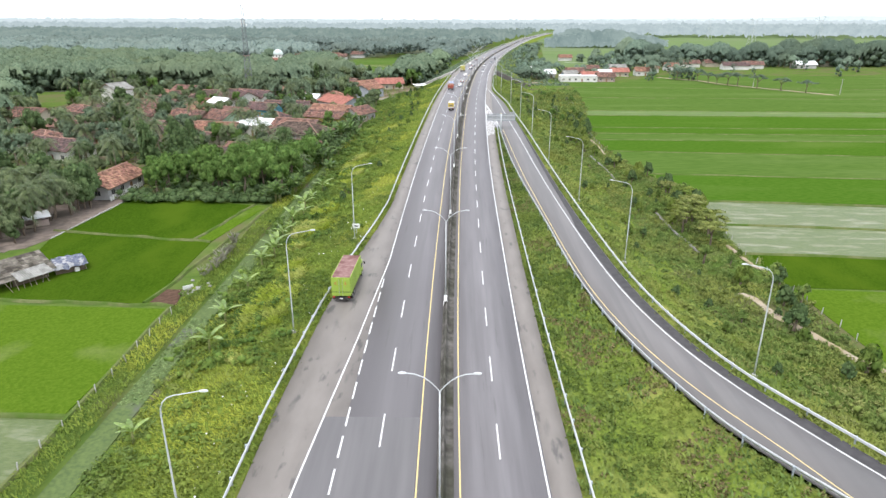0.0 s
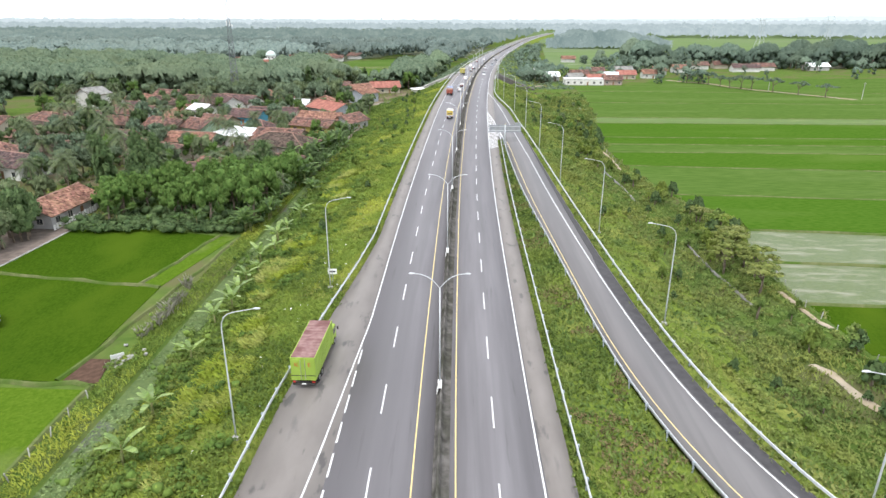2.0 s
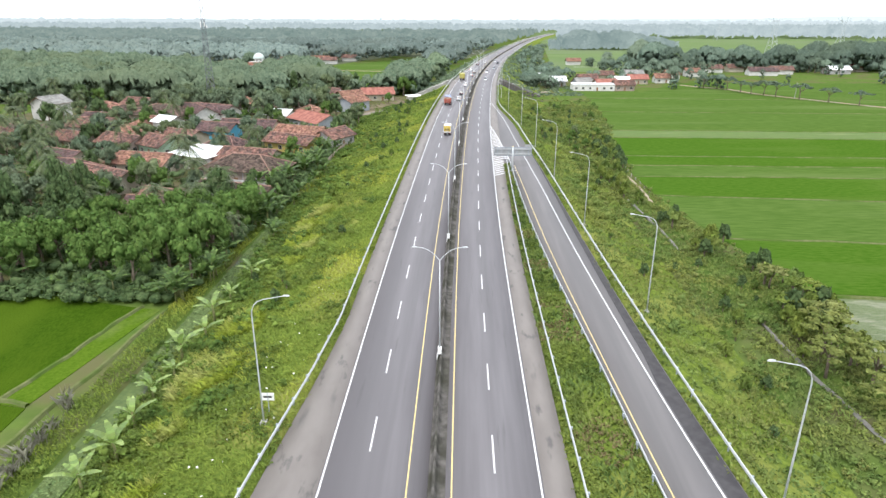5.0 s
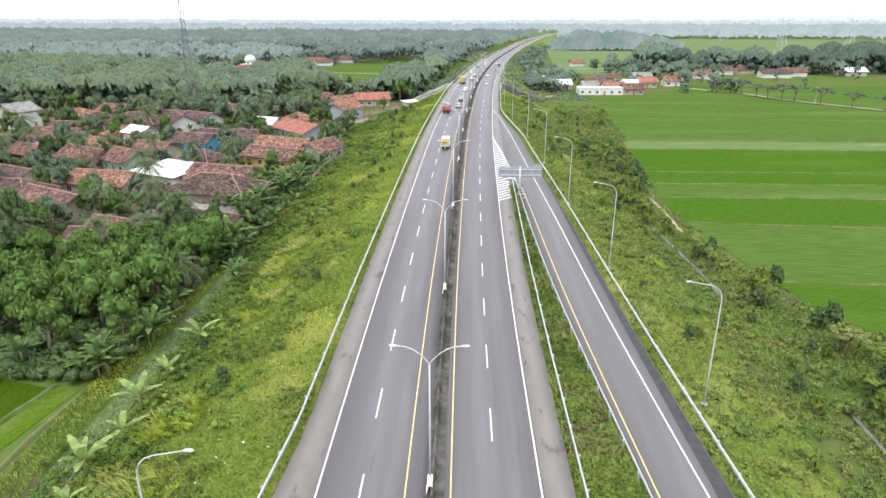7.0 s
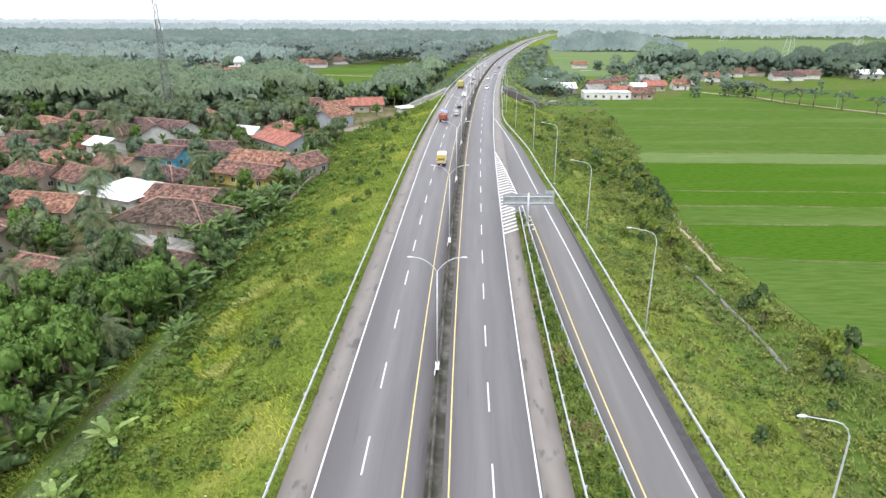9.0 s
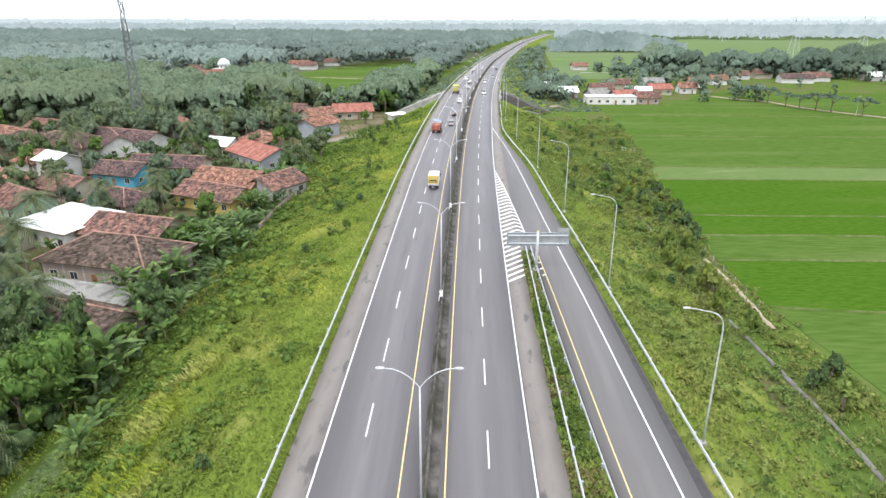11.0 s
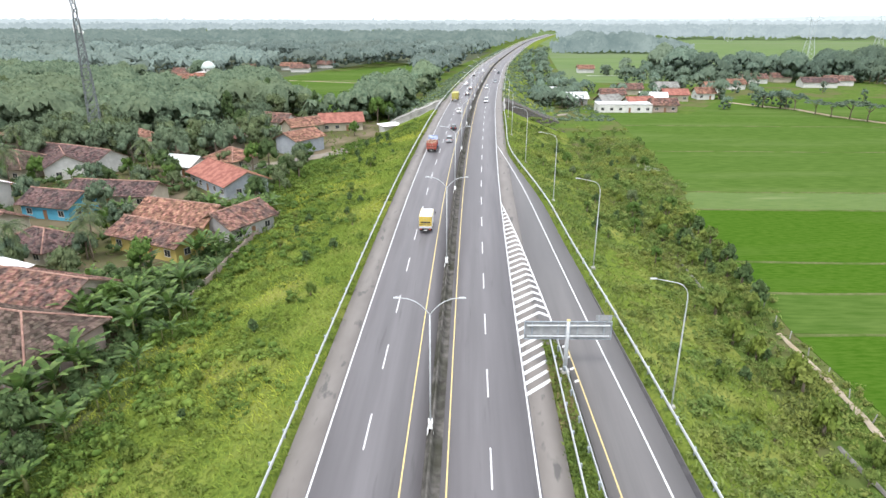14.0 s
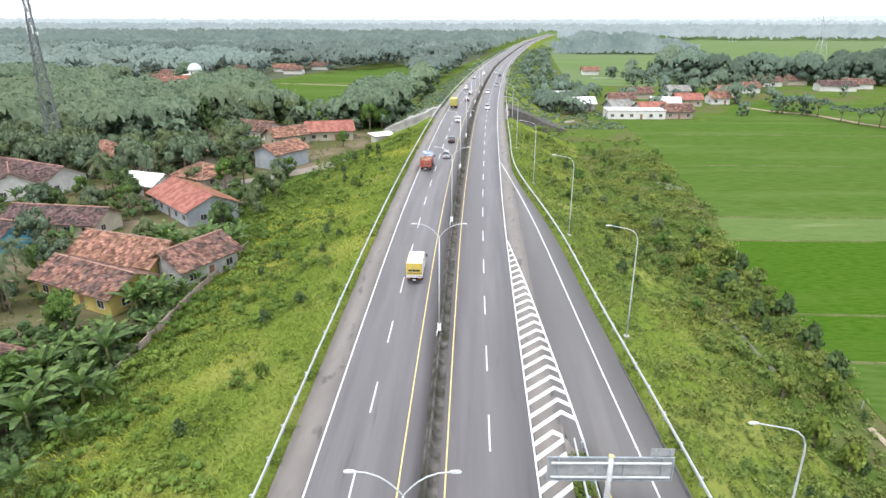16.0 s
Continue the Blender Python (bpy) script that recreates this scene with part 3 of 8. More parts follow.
def flat(name, outline, mat, label, category, z=0.06, lip=0.3):
    b = Build().slab([(x, y, GROUND_Z + z) for x, y in outline], lip)
    return tagged(part(name, b, mat), label, category, kind="structure")


flat("canal", [(-34.9, -30), (-32.2, -30), (-32.2, 168), (-34.9, 168)], CANAL, "narrow irrigation canal choked with water weed", "canal", -0.3, 0.1)

# ---- fields ----
def bund(name, pts, w=0.7, h=0.28, z=0.0):
    b = Build()
    vs, fs = [], []
    for i, (x, y) in enumerate(pts):
        d = Vector(pts[min(i + 1, len(pts) - 1)]) - Vector(pts[max(i - 1, 0)])
        d.normalize()
        s = Vector((d.y, -d.x))
        for a, hh in ((-1, -0.1), (-0.45, 1), (0.45, 1), (1, -0.1)):
            p = Vector((x, y)) + s * a * w / 2
            vs.append((p.x, p.y, GROUND_Z + z + 0.05 + h * hh))
    for i in range(len(pts) - 1):
        fs += [(4 * i + j, 4 * i + j + 1, 4 * i + j + 5, 4 * i + j + 4) for j in range(3)]
    b.add(vs, fs)
    return tagged(part(name, b, BUND), "low earth bund between paddies", "bund", kind="structure")


def wavy(x0, y0, x1, y1, n=12, a=0.25):
    return [(x0 + (x1 - x0) * i / n + RNG.normal(0, a), y0 + (y1 - y0) * i / n + RNG.normal(0, a)) for i in range(n + 1)]


flat("paddy_left_near", [(-95, -10), (-39, -10), (-38.6, 52), (-95, 54)], RICE_WET, "flooded paddy with sparse rice seedlings", "paddy")
flat("paddy_left_pale", [(-110, 54.5), (-39, 53), (-38.8, 77.5), (-110, 80)], RICE_PALE, "thin yellow-green rice paddy", "paddy", 0.066)
flat("paddy_left_green", [(-66, 80.5), (-42.5, 79), (-43, 104.5), (-74, 110)], RICE, "dense green rice paddy", "paddy", 0.072)
flat("paddy_left_far", [(-74, 111), (-46.8, 105.5), (-42.5, 128.5), (-71, 136)], RICE, "dense green rice paddy before trees", "paddy", 0.068)
flat("paddy_left_strip", [(-46.4, 105.2), (-43.2, 104.7), (-39.2, 128), (-42.2, 128.4)], RICE_PALE, "bright young rice strip", "paddy", 0.064)
for p in (wavy(-95, 53.2, -38.6, 52.5), wavy(-66, 80, -38.6, 78.3), wavy(-75, 110.5, -43, 105), wavy(-46.6, 105.5, -42.3, 128.5), wavy(-38.4, 0, -38.4, 78), wavy(-43, 79, -38.2, 128)):
    bund("bund", p)
for i, (y0, y1) in enumerate(((-40, 40), (40, 86), (86, 100.5))):
    flat("paddy_right_near", [(51.5, y0 + 0.5), (260, y0 - 10), (260, y1 - 16), (51.5, y1)], (RICE, RICE_PALE, RICE)[i], "green rice paddy beside scrub", "paddy", 0.06 + 0.003 * i)
flat("paddy_right_wet", [(51, 101.5), (260, 84), (260, 96), (51, 117)], RICE_WET, "flooded paddy with seedlings", "paddy", 0.07)
flat("paddy_right_wet", [(52.5, 118), (260, 97), (260, 112), (55, 134)], RICE_WET, "flooded paddy with pale stubble", "paddy", 0.067)
for p in (wavy(51, 101, 260, 83.5, 30), wavy(52, 117.5, 260, 96.5, 30), wavy(54, 134.5, 260, 112.5, 30)):
    bund("bund", p, 0.8)
EDGE = line((100, 135, 172, 205, 222, 259, 287, 367, 404, 440), (50, 55, 48.5, 47.5, 49.5, 54, 60.5, 71, 72, 74))
ys = [135, 160, 190, 209, 222, 235, 266, 281, 330, 380, 412]
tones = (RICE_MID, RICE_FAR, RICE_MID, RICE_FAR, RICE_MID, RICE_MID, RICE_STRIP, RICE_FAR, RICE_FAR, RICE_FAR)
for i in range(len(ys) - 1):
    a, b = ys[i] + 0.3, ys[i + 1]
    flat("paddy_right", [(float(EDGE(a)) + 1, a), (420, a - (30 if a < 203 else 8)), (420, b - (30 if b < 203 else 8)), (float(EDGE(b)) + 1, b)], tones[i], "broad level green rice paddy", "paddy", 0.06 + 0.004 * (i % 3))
    if i:
        bund("bund", wavy(float(EDGE(ys[i])) + 1, ys[i], 420, ys[i] - (30 if ys[i] < 203 else 8), 40), 0.6, 0.2)
flat("paddy_right_beyond", [(110, 412), (420, 405), (420, 470), (150, 470)], RICE_FAR, "rice fields before a village", "paddy", 0.064)
flat("field_far", [(82, 560), (178, 545), (275, 1000), (140, 1030)], RICE_HAZY, "distant rice fields, paled for haze", "field", 0.07)
flat("field_far", [(172, 640), (640, 640), (1700, 1850), (520, 1850)], RICE_HAZY, "distant rice fields, paled for haze", "field", 0.075)
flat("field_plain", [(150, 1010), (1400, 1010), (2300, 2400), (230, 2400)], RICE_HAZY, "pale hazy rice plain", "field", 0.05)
for pts in ([(58, 303), (63.5, 302.5), (62.5, 306), (59, 312), (57, 310)], [(107, 608), (145, 609), (145, 614), (107, 613)]):
    flat("flooded_patch", pts, WATER, "patch of pale shallow water at a paddy's edge", "water", 0.085, 0.02)
flat("field_road", [(143.5, 452), (150.5, 440), (163, 427.5), (168, 404.5), (176, 390), (205, 345), (208, 346), (179, 391), (171, 406), (166, 429), (153, 442), (146, 453)], DIRT, "narrow earth road between rice fields", "road", 0.22)
flat("field_left_far", [(-117, 523), (-46, 402), (-33, 414), (-23, 441), (-16, 483), (-18, 614), (-24, 725), (-79, 651), (-112, 578)], RICE_FAR, "rice field among trees", "field", 0.07)
flat("field_path", [(-101.5, 565), (-58, 550), (-18, 538), (-18, 540), (-58, 552), (-101.5, 567)], DIRT, "pale raised path across the rice field", "path", 0.2)
bund("bund", wavy(-110, 560, -10, 575, 14), 1.0, 0.3)
EARTH = material("dark_trodden_earth", (0.13, 0.105, 0.09), (0.19, 0.155, 0.135), grain=0.9, patch=0.3, three=(0.1, 0.085, 0.07), rough=1, bump=0.5, space="World")
flat("dirt_path", [(-76.5, 100), (-74.4, 101), (-73, 106), (-71.2, 140), (-75.0, 141), (-76.0, 106)], EARTH, "brown trodden path between house and paddy", "path", 0.08)
tagged(part("kerb", Build().slab([(-72.95, 106, GROUND_Z + 0.22), (-72.75, 106, GROUND_Z + 0.22), (-70.95, 140, GROUND_Z + 0.22), (-71.15, 140, GROUND_Z + 0.22)], 0.4), CONCRETE), "pale concrete kerb along a path", "kerb", kind="structure")
flat("dirt_yard", [(-92, 100), (-76.6, 99), (-76.0, 106), (-75.0, 141), (-90, 150)], EARTH, "bare shaded yard", "yard", 0.07)
flat("red_earth", [(-42.6, 79.2), (-38.4, 78.8), (-39.6, 84), (-42, 84)], RED_SOIL, "dug patch of red-brown soil", "soil", 0.09)
TRAILS = [([(50, 62), (48.5, 65), (46.3, 72), (44.4, 77), (44.1, 82.3), (43, 84)], 1.3), ([(49.5, 105), (49.7, 95.6), (50.5, 93)], 0.8), ([(45.8, 183), (46.5, 190.5), (47, 198), (47, 209)], 0.8),
          ([(43.2, 100), (42.5, 113.6), (43, 125)], 0.5), ([(41.5, 153), (41.9, 164), (41.5, 176), (41.2, 186)], 0.5), ([(42.6, 219), (42.6, 226.5), (43.5, 238)], 0.5)]


def trail(pts, w):
    """A trodden line over uneven ground."""
    vs, fs = [], []
    n = int(sum(math.dist(p, q) for p, q in zip(pts, pts[1:])) / 1.2)
    ts = np.linspace(0, len(pts) - 1, n)
    xs, ys_ = np.interp(ts, range(len(pts)), [p[0] for p in pts]), np.interp(ts, range(len(pts)), [p[1] for p in pts])
    for x, y in zip(xs, ys_):
        k = w * RNG.uniform(0.7, 1.3) / 2
        for dx in (-k, -k * 0.5, k * 0.5, k):
            vs.append((x + dx, y, height(x + dx, y) + (0.13 if abs(dx) < k else -0.05)))
    for i in range(n - 1):
        fs += [(4 * i + j, 4 * i + j + 1, 4 * i + j + 5, 4 * i + j + 4) for j in range(3)]
    tagged(quick("trail" if w > 0.6 else "ditch", vs, fs, DIRT if w > 0.6 else MUD, smooth=True), "pale bare earth trail through scrub" if w > 0.6 else "narrow muddy ditch in scrub", "path" if w > 0.6 else "ditch", kind="structure")


for pts, w in TRAILS:
    trail(pts, w)


def off_trails(p, gap):
    """Which of the places lie clear of the trails."""
    ok = np.ones(len(p), bool)
    for pts, w in TRAILS:
        for a, b in zip(pts, pts[1:]):
            a, b = np.array(a), np.array(b)
            d = b - a
            t = np.clip(((p[:, :2] - a) @ d) / (d @ d), 0, 1)
            ok &= np.linalg.norm(p[:, :2] - a - t[:, None] * d, axis=1) > w / 2 + gap
    return ok


# ---- barrier, rails, lamps ----
def outline(y0, y1, u, prof, mat, name, parent, near=4.0):
    return extrude(prof, steps(y0, y1, near), on_road(u), mat, name, parent)


barrier = thing("median_barrier", Matrix(), "dark moss-stained concrete median barrier", "barrier", kind="structure")
outline(-25, 1500, const(-1.45), [(-0.3, 0), (-0.3, 0.1), (-0.14, 0.32), (-0.08, 0.72), (0.08, 0.72), (0.14, 0.32), (0.3, 0.1), (0.3, 0)], CONCRETE_DARK, "concrete_wall", barrier)

W_BEAM = [(0.0, 0.4), (0.08, 0.46), (0.08, 0.52), (0.0, 0.57), (0.08, 0.62), (0.08, 0.68), (0.0, 0.74), (-0.02, 0.74), (-0.02, 0.4)]


def guardrail(u, y0, y1, gap, side, label, far=None):
    rail = thing("guardrail", Matrix(), label, "guardrail", "highway guardrails")
    prof = [(a * side, b) for a, b in W_BEAM]
    outline(y0, y1, u, prof if side > 0 else prof[::-1], GALV, "beam", rail, 2.0)
    pm = bpy.data.meshes.new("post")
    b = Build().box(-0.07, 0.07, -0.05, 0.05, -0.6, 0.72, bevel=0.01).box(-0.13, 0.1, -0.1, 0.1, 0.42, 0.72, bevel=0.01)
    pm.from_pydata(b.v, [], b.f)
    pm.materials.append(POST)
    y = y0 + 0.5
    while y < y1:
        ob = new("post", pm)
        ob.parent = rail
        ob.matrix_basis = Matrix.Translation((float(road_x(y)) + float(u(y)) - side * 0.1, y, float(road_z(y))))
        y += gap
    if far:
        outline(y1, far, u, prof if side > 0 else prof[::-1], GALV, "far_beam", rail, 6.0)
    return rail


guardrail(left_rail, -20, 345, 4.0, 1, "galvanised steel guardrail above a grassy slope", 1400)
guardrail(const(10.45), -20, 199, 4.0, -1, "galvanised steel guardrail beside the carriageway")
guardrail(inner_rail, 22, 199, 4.0, 1, "galvanised steel guardrail along the slip road")
guardrail(outer_rail, 22, 320, 4.0, -1, "galvanised steel guardrail on the slip road's outer edge")
guardrail(const(10.3), 320, 345, 4.0, -1, "galvanised steel guardrail near the bridge", 1400)


def head(sx):
    """A lamp's head, flat below and rounded above."""
    b = Build()
    vs, fs = [], []
    for i, (x, w, h) in enumerate(((0, 0.05, 0.04), (0.1, 0.09, 0.06), (0.35, 0.11, 0.075), (0.5, 0.09, 0.055), (0.58, 0.04, 0.02))):
        vs += [(sx * x, -w, -0.03), (sx * x, w, -0.03), (sx * x, w * 0.7, h), (sx * x, -w * 0.7, h)]
        if i:
            k = 4 * i
            fs += [(k - 4 + j, k - 4 + (j + 1) % 4, k + (j + 1) % 4, k + j) for j in range(4)]
    fs += [(0, 1, 2, 3), (16, 17, 18, 19)]
    return b.add(vs, fs)


def median_lamp():
    lamp = thing("street_lamp", Matrix(), "tall pale steel lamp post with two arms, on the median barrier", "street lamp", "median lamps")
    part("pole", Build().tube([(0, 0, 0.7), (0, 0, 6), (0, 0, 11.4)], (0.09, 0.075, 0.06), 10), LAMP_STEEL, lamp, smooth=True)
    for s in (-1, 1):
        arm = part("arm", Build().tube([(s * 2.35 * t + 0.0, 0, 11.35 + 1.45 * (1 - (1 - t) ** 2.3)) for t in (0, 0.04, 0.1, 0.2, 0.32, 0.5, 0.75, 1)], 0.042, 8), LAMP_STEEL, lamp, smooth=True)
        part("lamp_head", head(s), LAMP_HEAD, arm, at=Matrix.Translation((s * 2.3, 0, 12.82)))
    part("collar", Build().box(-0.2, 0.2, -0.35, 0.35, 0.7, 1.35, bevel=0.04), WHITE_PAINT, lamp)
    for s in (-1, 1):
        part("brace", Build().slab([(s * 0.32, -0.5, 0.15), (s * 0.32, 0.5, 0.15), (s * 0.14, 0.3, 0.95), (s * 0.14, -0.3, 0.95)][::s], 0.06), WHITE_PAINT, lamp)
    return lamp


lamp = median_lamp()
lamp.matrix_basis = Matrix.Translation((float(road_x(37)) - 1.6, 37, float(road_z(37))))
for i in [-1] + list(range(1, 13)):
    y = 37 + 36 * i
    copy_thing(lamp, Matrix.Translation((float(road_x(y)) - 1.6, y, float(road_z(y)))))


def side_lamp(label):
    """One arm, reaching along +x."""
    lamp = thing("street_lamp", Matrix(), label, "street lamp", "verge lamps")
    pts = [(0, 0, -0.5), (0, 0, 5), (0, 0, 11.0), (0.06, 0, 11.5), (0.25, 0, 11.95), (0.6, 0, 12.3), (1.1, 0, 12.5), (2.9, 0, 12.85)]
    part("pole", Build().tube(pts, (0.085, 0.075, 0.055, 0.05, 0.048, 0.045, 0.04, 0.035), 10), LAMP_STEEL, lamp, smooth=True)
    part("lamp_head", head(1), LAMP_HEAD, lamp, at=Matrix.Translation((2.85, 0, 12.87)))
    part("footing", Build().box(-0.3, 0.3, -0.3, 0.3, -0.6, 0.25, bevel=0.04), CONCRETE, lamp)
    return lamp


first = None
SIDE = [(35, -20.3, 0), (66, -19.6, 0), (98, -17.4, 0)] + [(y, u, 180) for y, u in ((27, 46), (58, 31.6), (88, 25.2), (121, 24.0), (154, 21.9), (185, 20.3), (217, 18.9), (249, 17.0), (281, 13.8), (313, 11.6), (345, 11.4))]
for y, u, turn in SIDE:
    x = float(road_x(y)) + u
    m = pose(x, y, height(x, y), 0, 0, turn)
    if first is None:
        first = side_lamp("tall pale steel lamp post with one arm, on the grassy verge")
        first.matrix_basis = m
    else:
        copy_thing(first, m)

# concrete fence posts along paddies and ditch
post_mesh = bpy.data.meshes.new("stake")
b = Build().box(-0.055, 0.055, -0.055, 0.055, -0.4, 1.0, bevel=0.02)
post_mesh.from_pydata(b.v, [], b.f)
post_mesh.materials.append(CONCRETE)
def stake_row(pts, gap, label):
    row = thing("stake_fence", Matrix(), label, "fence", "stake fences")
    for (x0, y0), (x1, y1) in zip(pts, pts[1:]):
        n = max(1, int(math.hypot(x1 - x0, y1 - y0) / gap))
        for i in range(n):
            t = i / n
            ob = new("stake", post_mesh)
            ob.parent = row
            ob.matrix_basis = pose(x0 + (x1 - x0) * t + RNG.normal(0, 0.1), y0 + (y1 - y0) * t, GROUND_Z + 0.1, RNG.normal(0, 4), RNG.normal(0, 4), RNG.uniform(0, 90))


stake_row([(-38.0, 38), (-37.9, 79)], 3.0, "row of short grey concrete stakes beside a paddy")
stake_row([(51.2, 70), (50.6, 100), (53, 122)], 3.6, "row of grey stakes between scrub and paddies")
stake_row([(47.2, 190), (47.8, 208), (50, 226), (55.5, 262)], 4.0, "row of grey stakes along the paddies' edge")

# rubble and a white board by the canal
rub = thing("rubble_heap", pose(-37.6, 84.6, GROUND_Z + 0.1), "small heap of pale rubble by the canal", "rubble")
for i in range(16):
    part("stone", Build().box(-0.22, 0.22, -0.18, 0.18, -0.12, 0.16, bevel=0.05), CONCRETE, rub, at=pose(RNG.normal(0, 0.7), RNG.normal(0, 0.9), 0.1, RNG.uniform(-30, 30), RNG.uniform(-30, 30), RNG.uniform(0, 90)))
tagged(part("white_board", Build().box(-0.75, 0.75, -0.03, 0.03, 0, 0.65, bevel=0.01), WHITE_PAINT, at=pose(-38.9, 84.2, GROUND_Z + 0.1, 12, 0, 35)), "white board leaning beside a paddy", "board")

# ---- plants ----
def unit(v):
    return v / np.maximum(np.linalg.norm(v, axis=1, keepdims=True), 1e-6)


def leaf_quads(c, nrm, size, aspect=0.55):
    """Bent leaf-like quads: centres, normals, sizes; gives verts and faces."""
    n = len(c)
    t = unit(np.cross(nrm, RNG.normal(size=(n, 3))))
    b = np.cross(nrm, t)
    s = np.asarray(size).reshape(-1, 1) if np.ndim(size) else size
    a = t * s * 0.5
    w = b * s * 0.5 * aspect
    v = np.stack([c - a, c + w - nrm * s * 0.08, c + a - nrm * s * 0.15, c - w - nrm * s * 0.08], 1).reshape(-1, 3)
    return v, np.arange(4 * n, dtype=np.int32).reshape(n, 4)


def join(parts):
    vs, fs, k = [], [], 0
    for v, f in parts:
        vs.append(v)
        fs.append(f + k)
        k += len(v)
    return np.concatenate(vs), np.concatenate(fs)


def dome(centres, radii, per, size, flat=0.75, low=-0.25, inner=0.62):
    """Leaves over the outside of many clumps."""
    centres, radii = np.asarray(centres, float), np.asarray(radii, float)
    k = np.repeat(np.arange(len(centres)), per)
    d = unit(RNG.normal(size=(len(k), 3)))
    d[:, 2] = np.where(d[:, 2] < low, -d[:, 2], d[:, 2])
    r = radii[k][:, None] * (inner + (1.04 - inner) * RNG.random((len(k), 1)))
    c = centres[k] + d * r * np.array([1, 1, flat])
    nrm = unit(d + RNG.normal(size=d.shape) * 0.45 + np.array([0, 0, 0.35]))
    return leaf_quads(c, nrm, size * (0.6 + 0.8 * RNG.random(len(k))), 0.6)


def blades(p, h, w, lean=0.5):
    """Grass blades: one bent quad each."""
    n = len(p)
    a = RNG.random(n) * 2 * np.pi
    side = np.stack([np.cos(a), np.sin(a), np.zeros(n)], 1)
    out = np.stack([-np.sin(a), np.cos(a), np.zeros(n)], 1) * (lean * (0.4 + RNG.random((n, 1)))) * h[:, None]
    up = np.array([0, 0, 1.0]) * h[:, None]
    s = side * w[:, None] * 0.5
    v = np.stack([p - s, p + s, p + out * 0.45 + up * 0.7 + s * 0.8, p + out + up * 0.95 - s * 0.2], 1).reshape(-1, 3)
    return v, np.arange(4 * n, dtype=np.int32).reshape(n, 4)


ICO_V = np.array([(x, y, z) for a in (1,) for x, y, z in ((0, 1, 1.618), (0, -1, 1.618), (0, 1, -1.618), (0, -1, -1.618), (1, 1.618, 0), (-1, 1.618, 0), (1, -1.618, 0), (-1, -1.618, 0), (1.618, 0, 1), (-1.618, 0, 1), (1.618, 0, -1), (-1.618, 0, -1))]) / 1.902
ICO_F = [(i, j, k) for i in range(12) for j in range(i + 1, 12) for k in range(j + 1, 12) if max(np.linalg.norm(ICO_V[i] - ICO_V[j]), np.linalg.norm(ICO_V[j] - ICO_V[k]), np.linalg.norm(ICO_V[i] - ICO_V[k])) < 1.1]
ICO_F = np.array([f if np.dot(np.cross(ICO_V[f[1]] - ICO_V[f[0]], ICO_V[f[2]] - ICO_V[f[0]]), ICO_V[f[0]]) > 0 else f[::-1] for f in ICO_F], np.int32)


def finer(v, f):
    """Each face of a ball split into four."""
    vs, mid, out = [tuple(p) for p in v], {}, []

    def half(a, b):
        k = (min(a, b), max(a, b))
        if k not in mid:
            p = np.array(vs[a]) + np.array(vs[b])
            mid[k] = len(vs)
            vs.append(tuple(p / np.linalg.norm(p)))
        return mid[k]
    for a, b, c in f.tolist():
        x, y, z = half(a, b), half(b, c), half(c, a)
        out += [(a, x, z), (x, b, y), (z, y, c), (x, y, z)]
    return np.array(vs), np.array(out, np.int32)


BALL = {1: (ICO_V, ICO_F), 2: finer(ICO_V, ICO_F)}


def lumps(centres, radii, k=0.88, flat=0.8, fine=2, rough=0.3, jitter=0.14):
    """Uneven rounded masses of foliage, each one knobbly in its own way."""
    centres, radii = np.asarray(centres, float), np.asarray(radii, float)
    bv, bf = BALL[fine]
    n = len(centres)
    wave = RNG.normal(size=(n, 4, 3)) * np.array([1.6, 2.4, 3.6, 5.0])[None, :, None]
    d = np.einsum("nkd,vd->nkv", wave, bv) + RNG.uniform(0, 6.28, (n, 4, 1))
    d = (np.sin(d) * np.array([0.4, 0.34, 0.3, 0.26])[None, :, None]).sum(1)
    r = radii[:, None] * k * (1 + rough * d + RNG.normal(0, jitter, d.shape))
    v = centres[:, None, :] + bv[None] * r[:, :, None] * np.array([1, 1, flat])
    f = bf[None] + len(bv) * np.arange(n)[:, None, None]
    return v.reshape(-1, 3), f.reshape(-1, 3).astype(np.int32)


def foliage(c, r, per, size, flat=0.8, fine=1, k=0.6, rough=0.35, inner=0.62):
    """Leaf sprays over uneven inner masses of foliage."""
    return with_cores(dome(c, r, per, size, flat, -0.2, inner), lumps(c, r, k, flat, fine, rough))


def thicket(c, r, per, size, flat=0.8, k=0.4):
    """Uneven bushes: each of four leafy sprays of its own size about its middle, over rough inner masses."""
    c, r = np.asarray(c, float), np.asarray(r, float)
    i = np.repeat(np.arange(len(c)), 4)
    off = RNG.normal(size=(len(i), 3)) * (r[i] * 0.45)[:, None] * (1, 1, 0.3)
    cs, rs = c[i] + off, r[i] * RNG.uniform(0.38, 0.72, len(i))
    return with_cores(dome(cs, rs, per, size, flat, -0.2, 0.55), lumps(cs, rs, k, flat, 1, 0.4, 0.25))


def with_cores(vf, core):
    """Leaves and inner masses in one mesh: all faces as triangles."""
    v, f = vf
    t = np.concatenate([f[:, [0, 1, 2]], f[:, [0, 2, 3]]])
    return np.concatenate([v, core[0]]), np.concatenate([t, core[1] + len(v)])


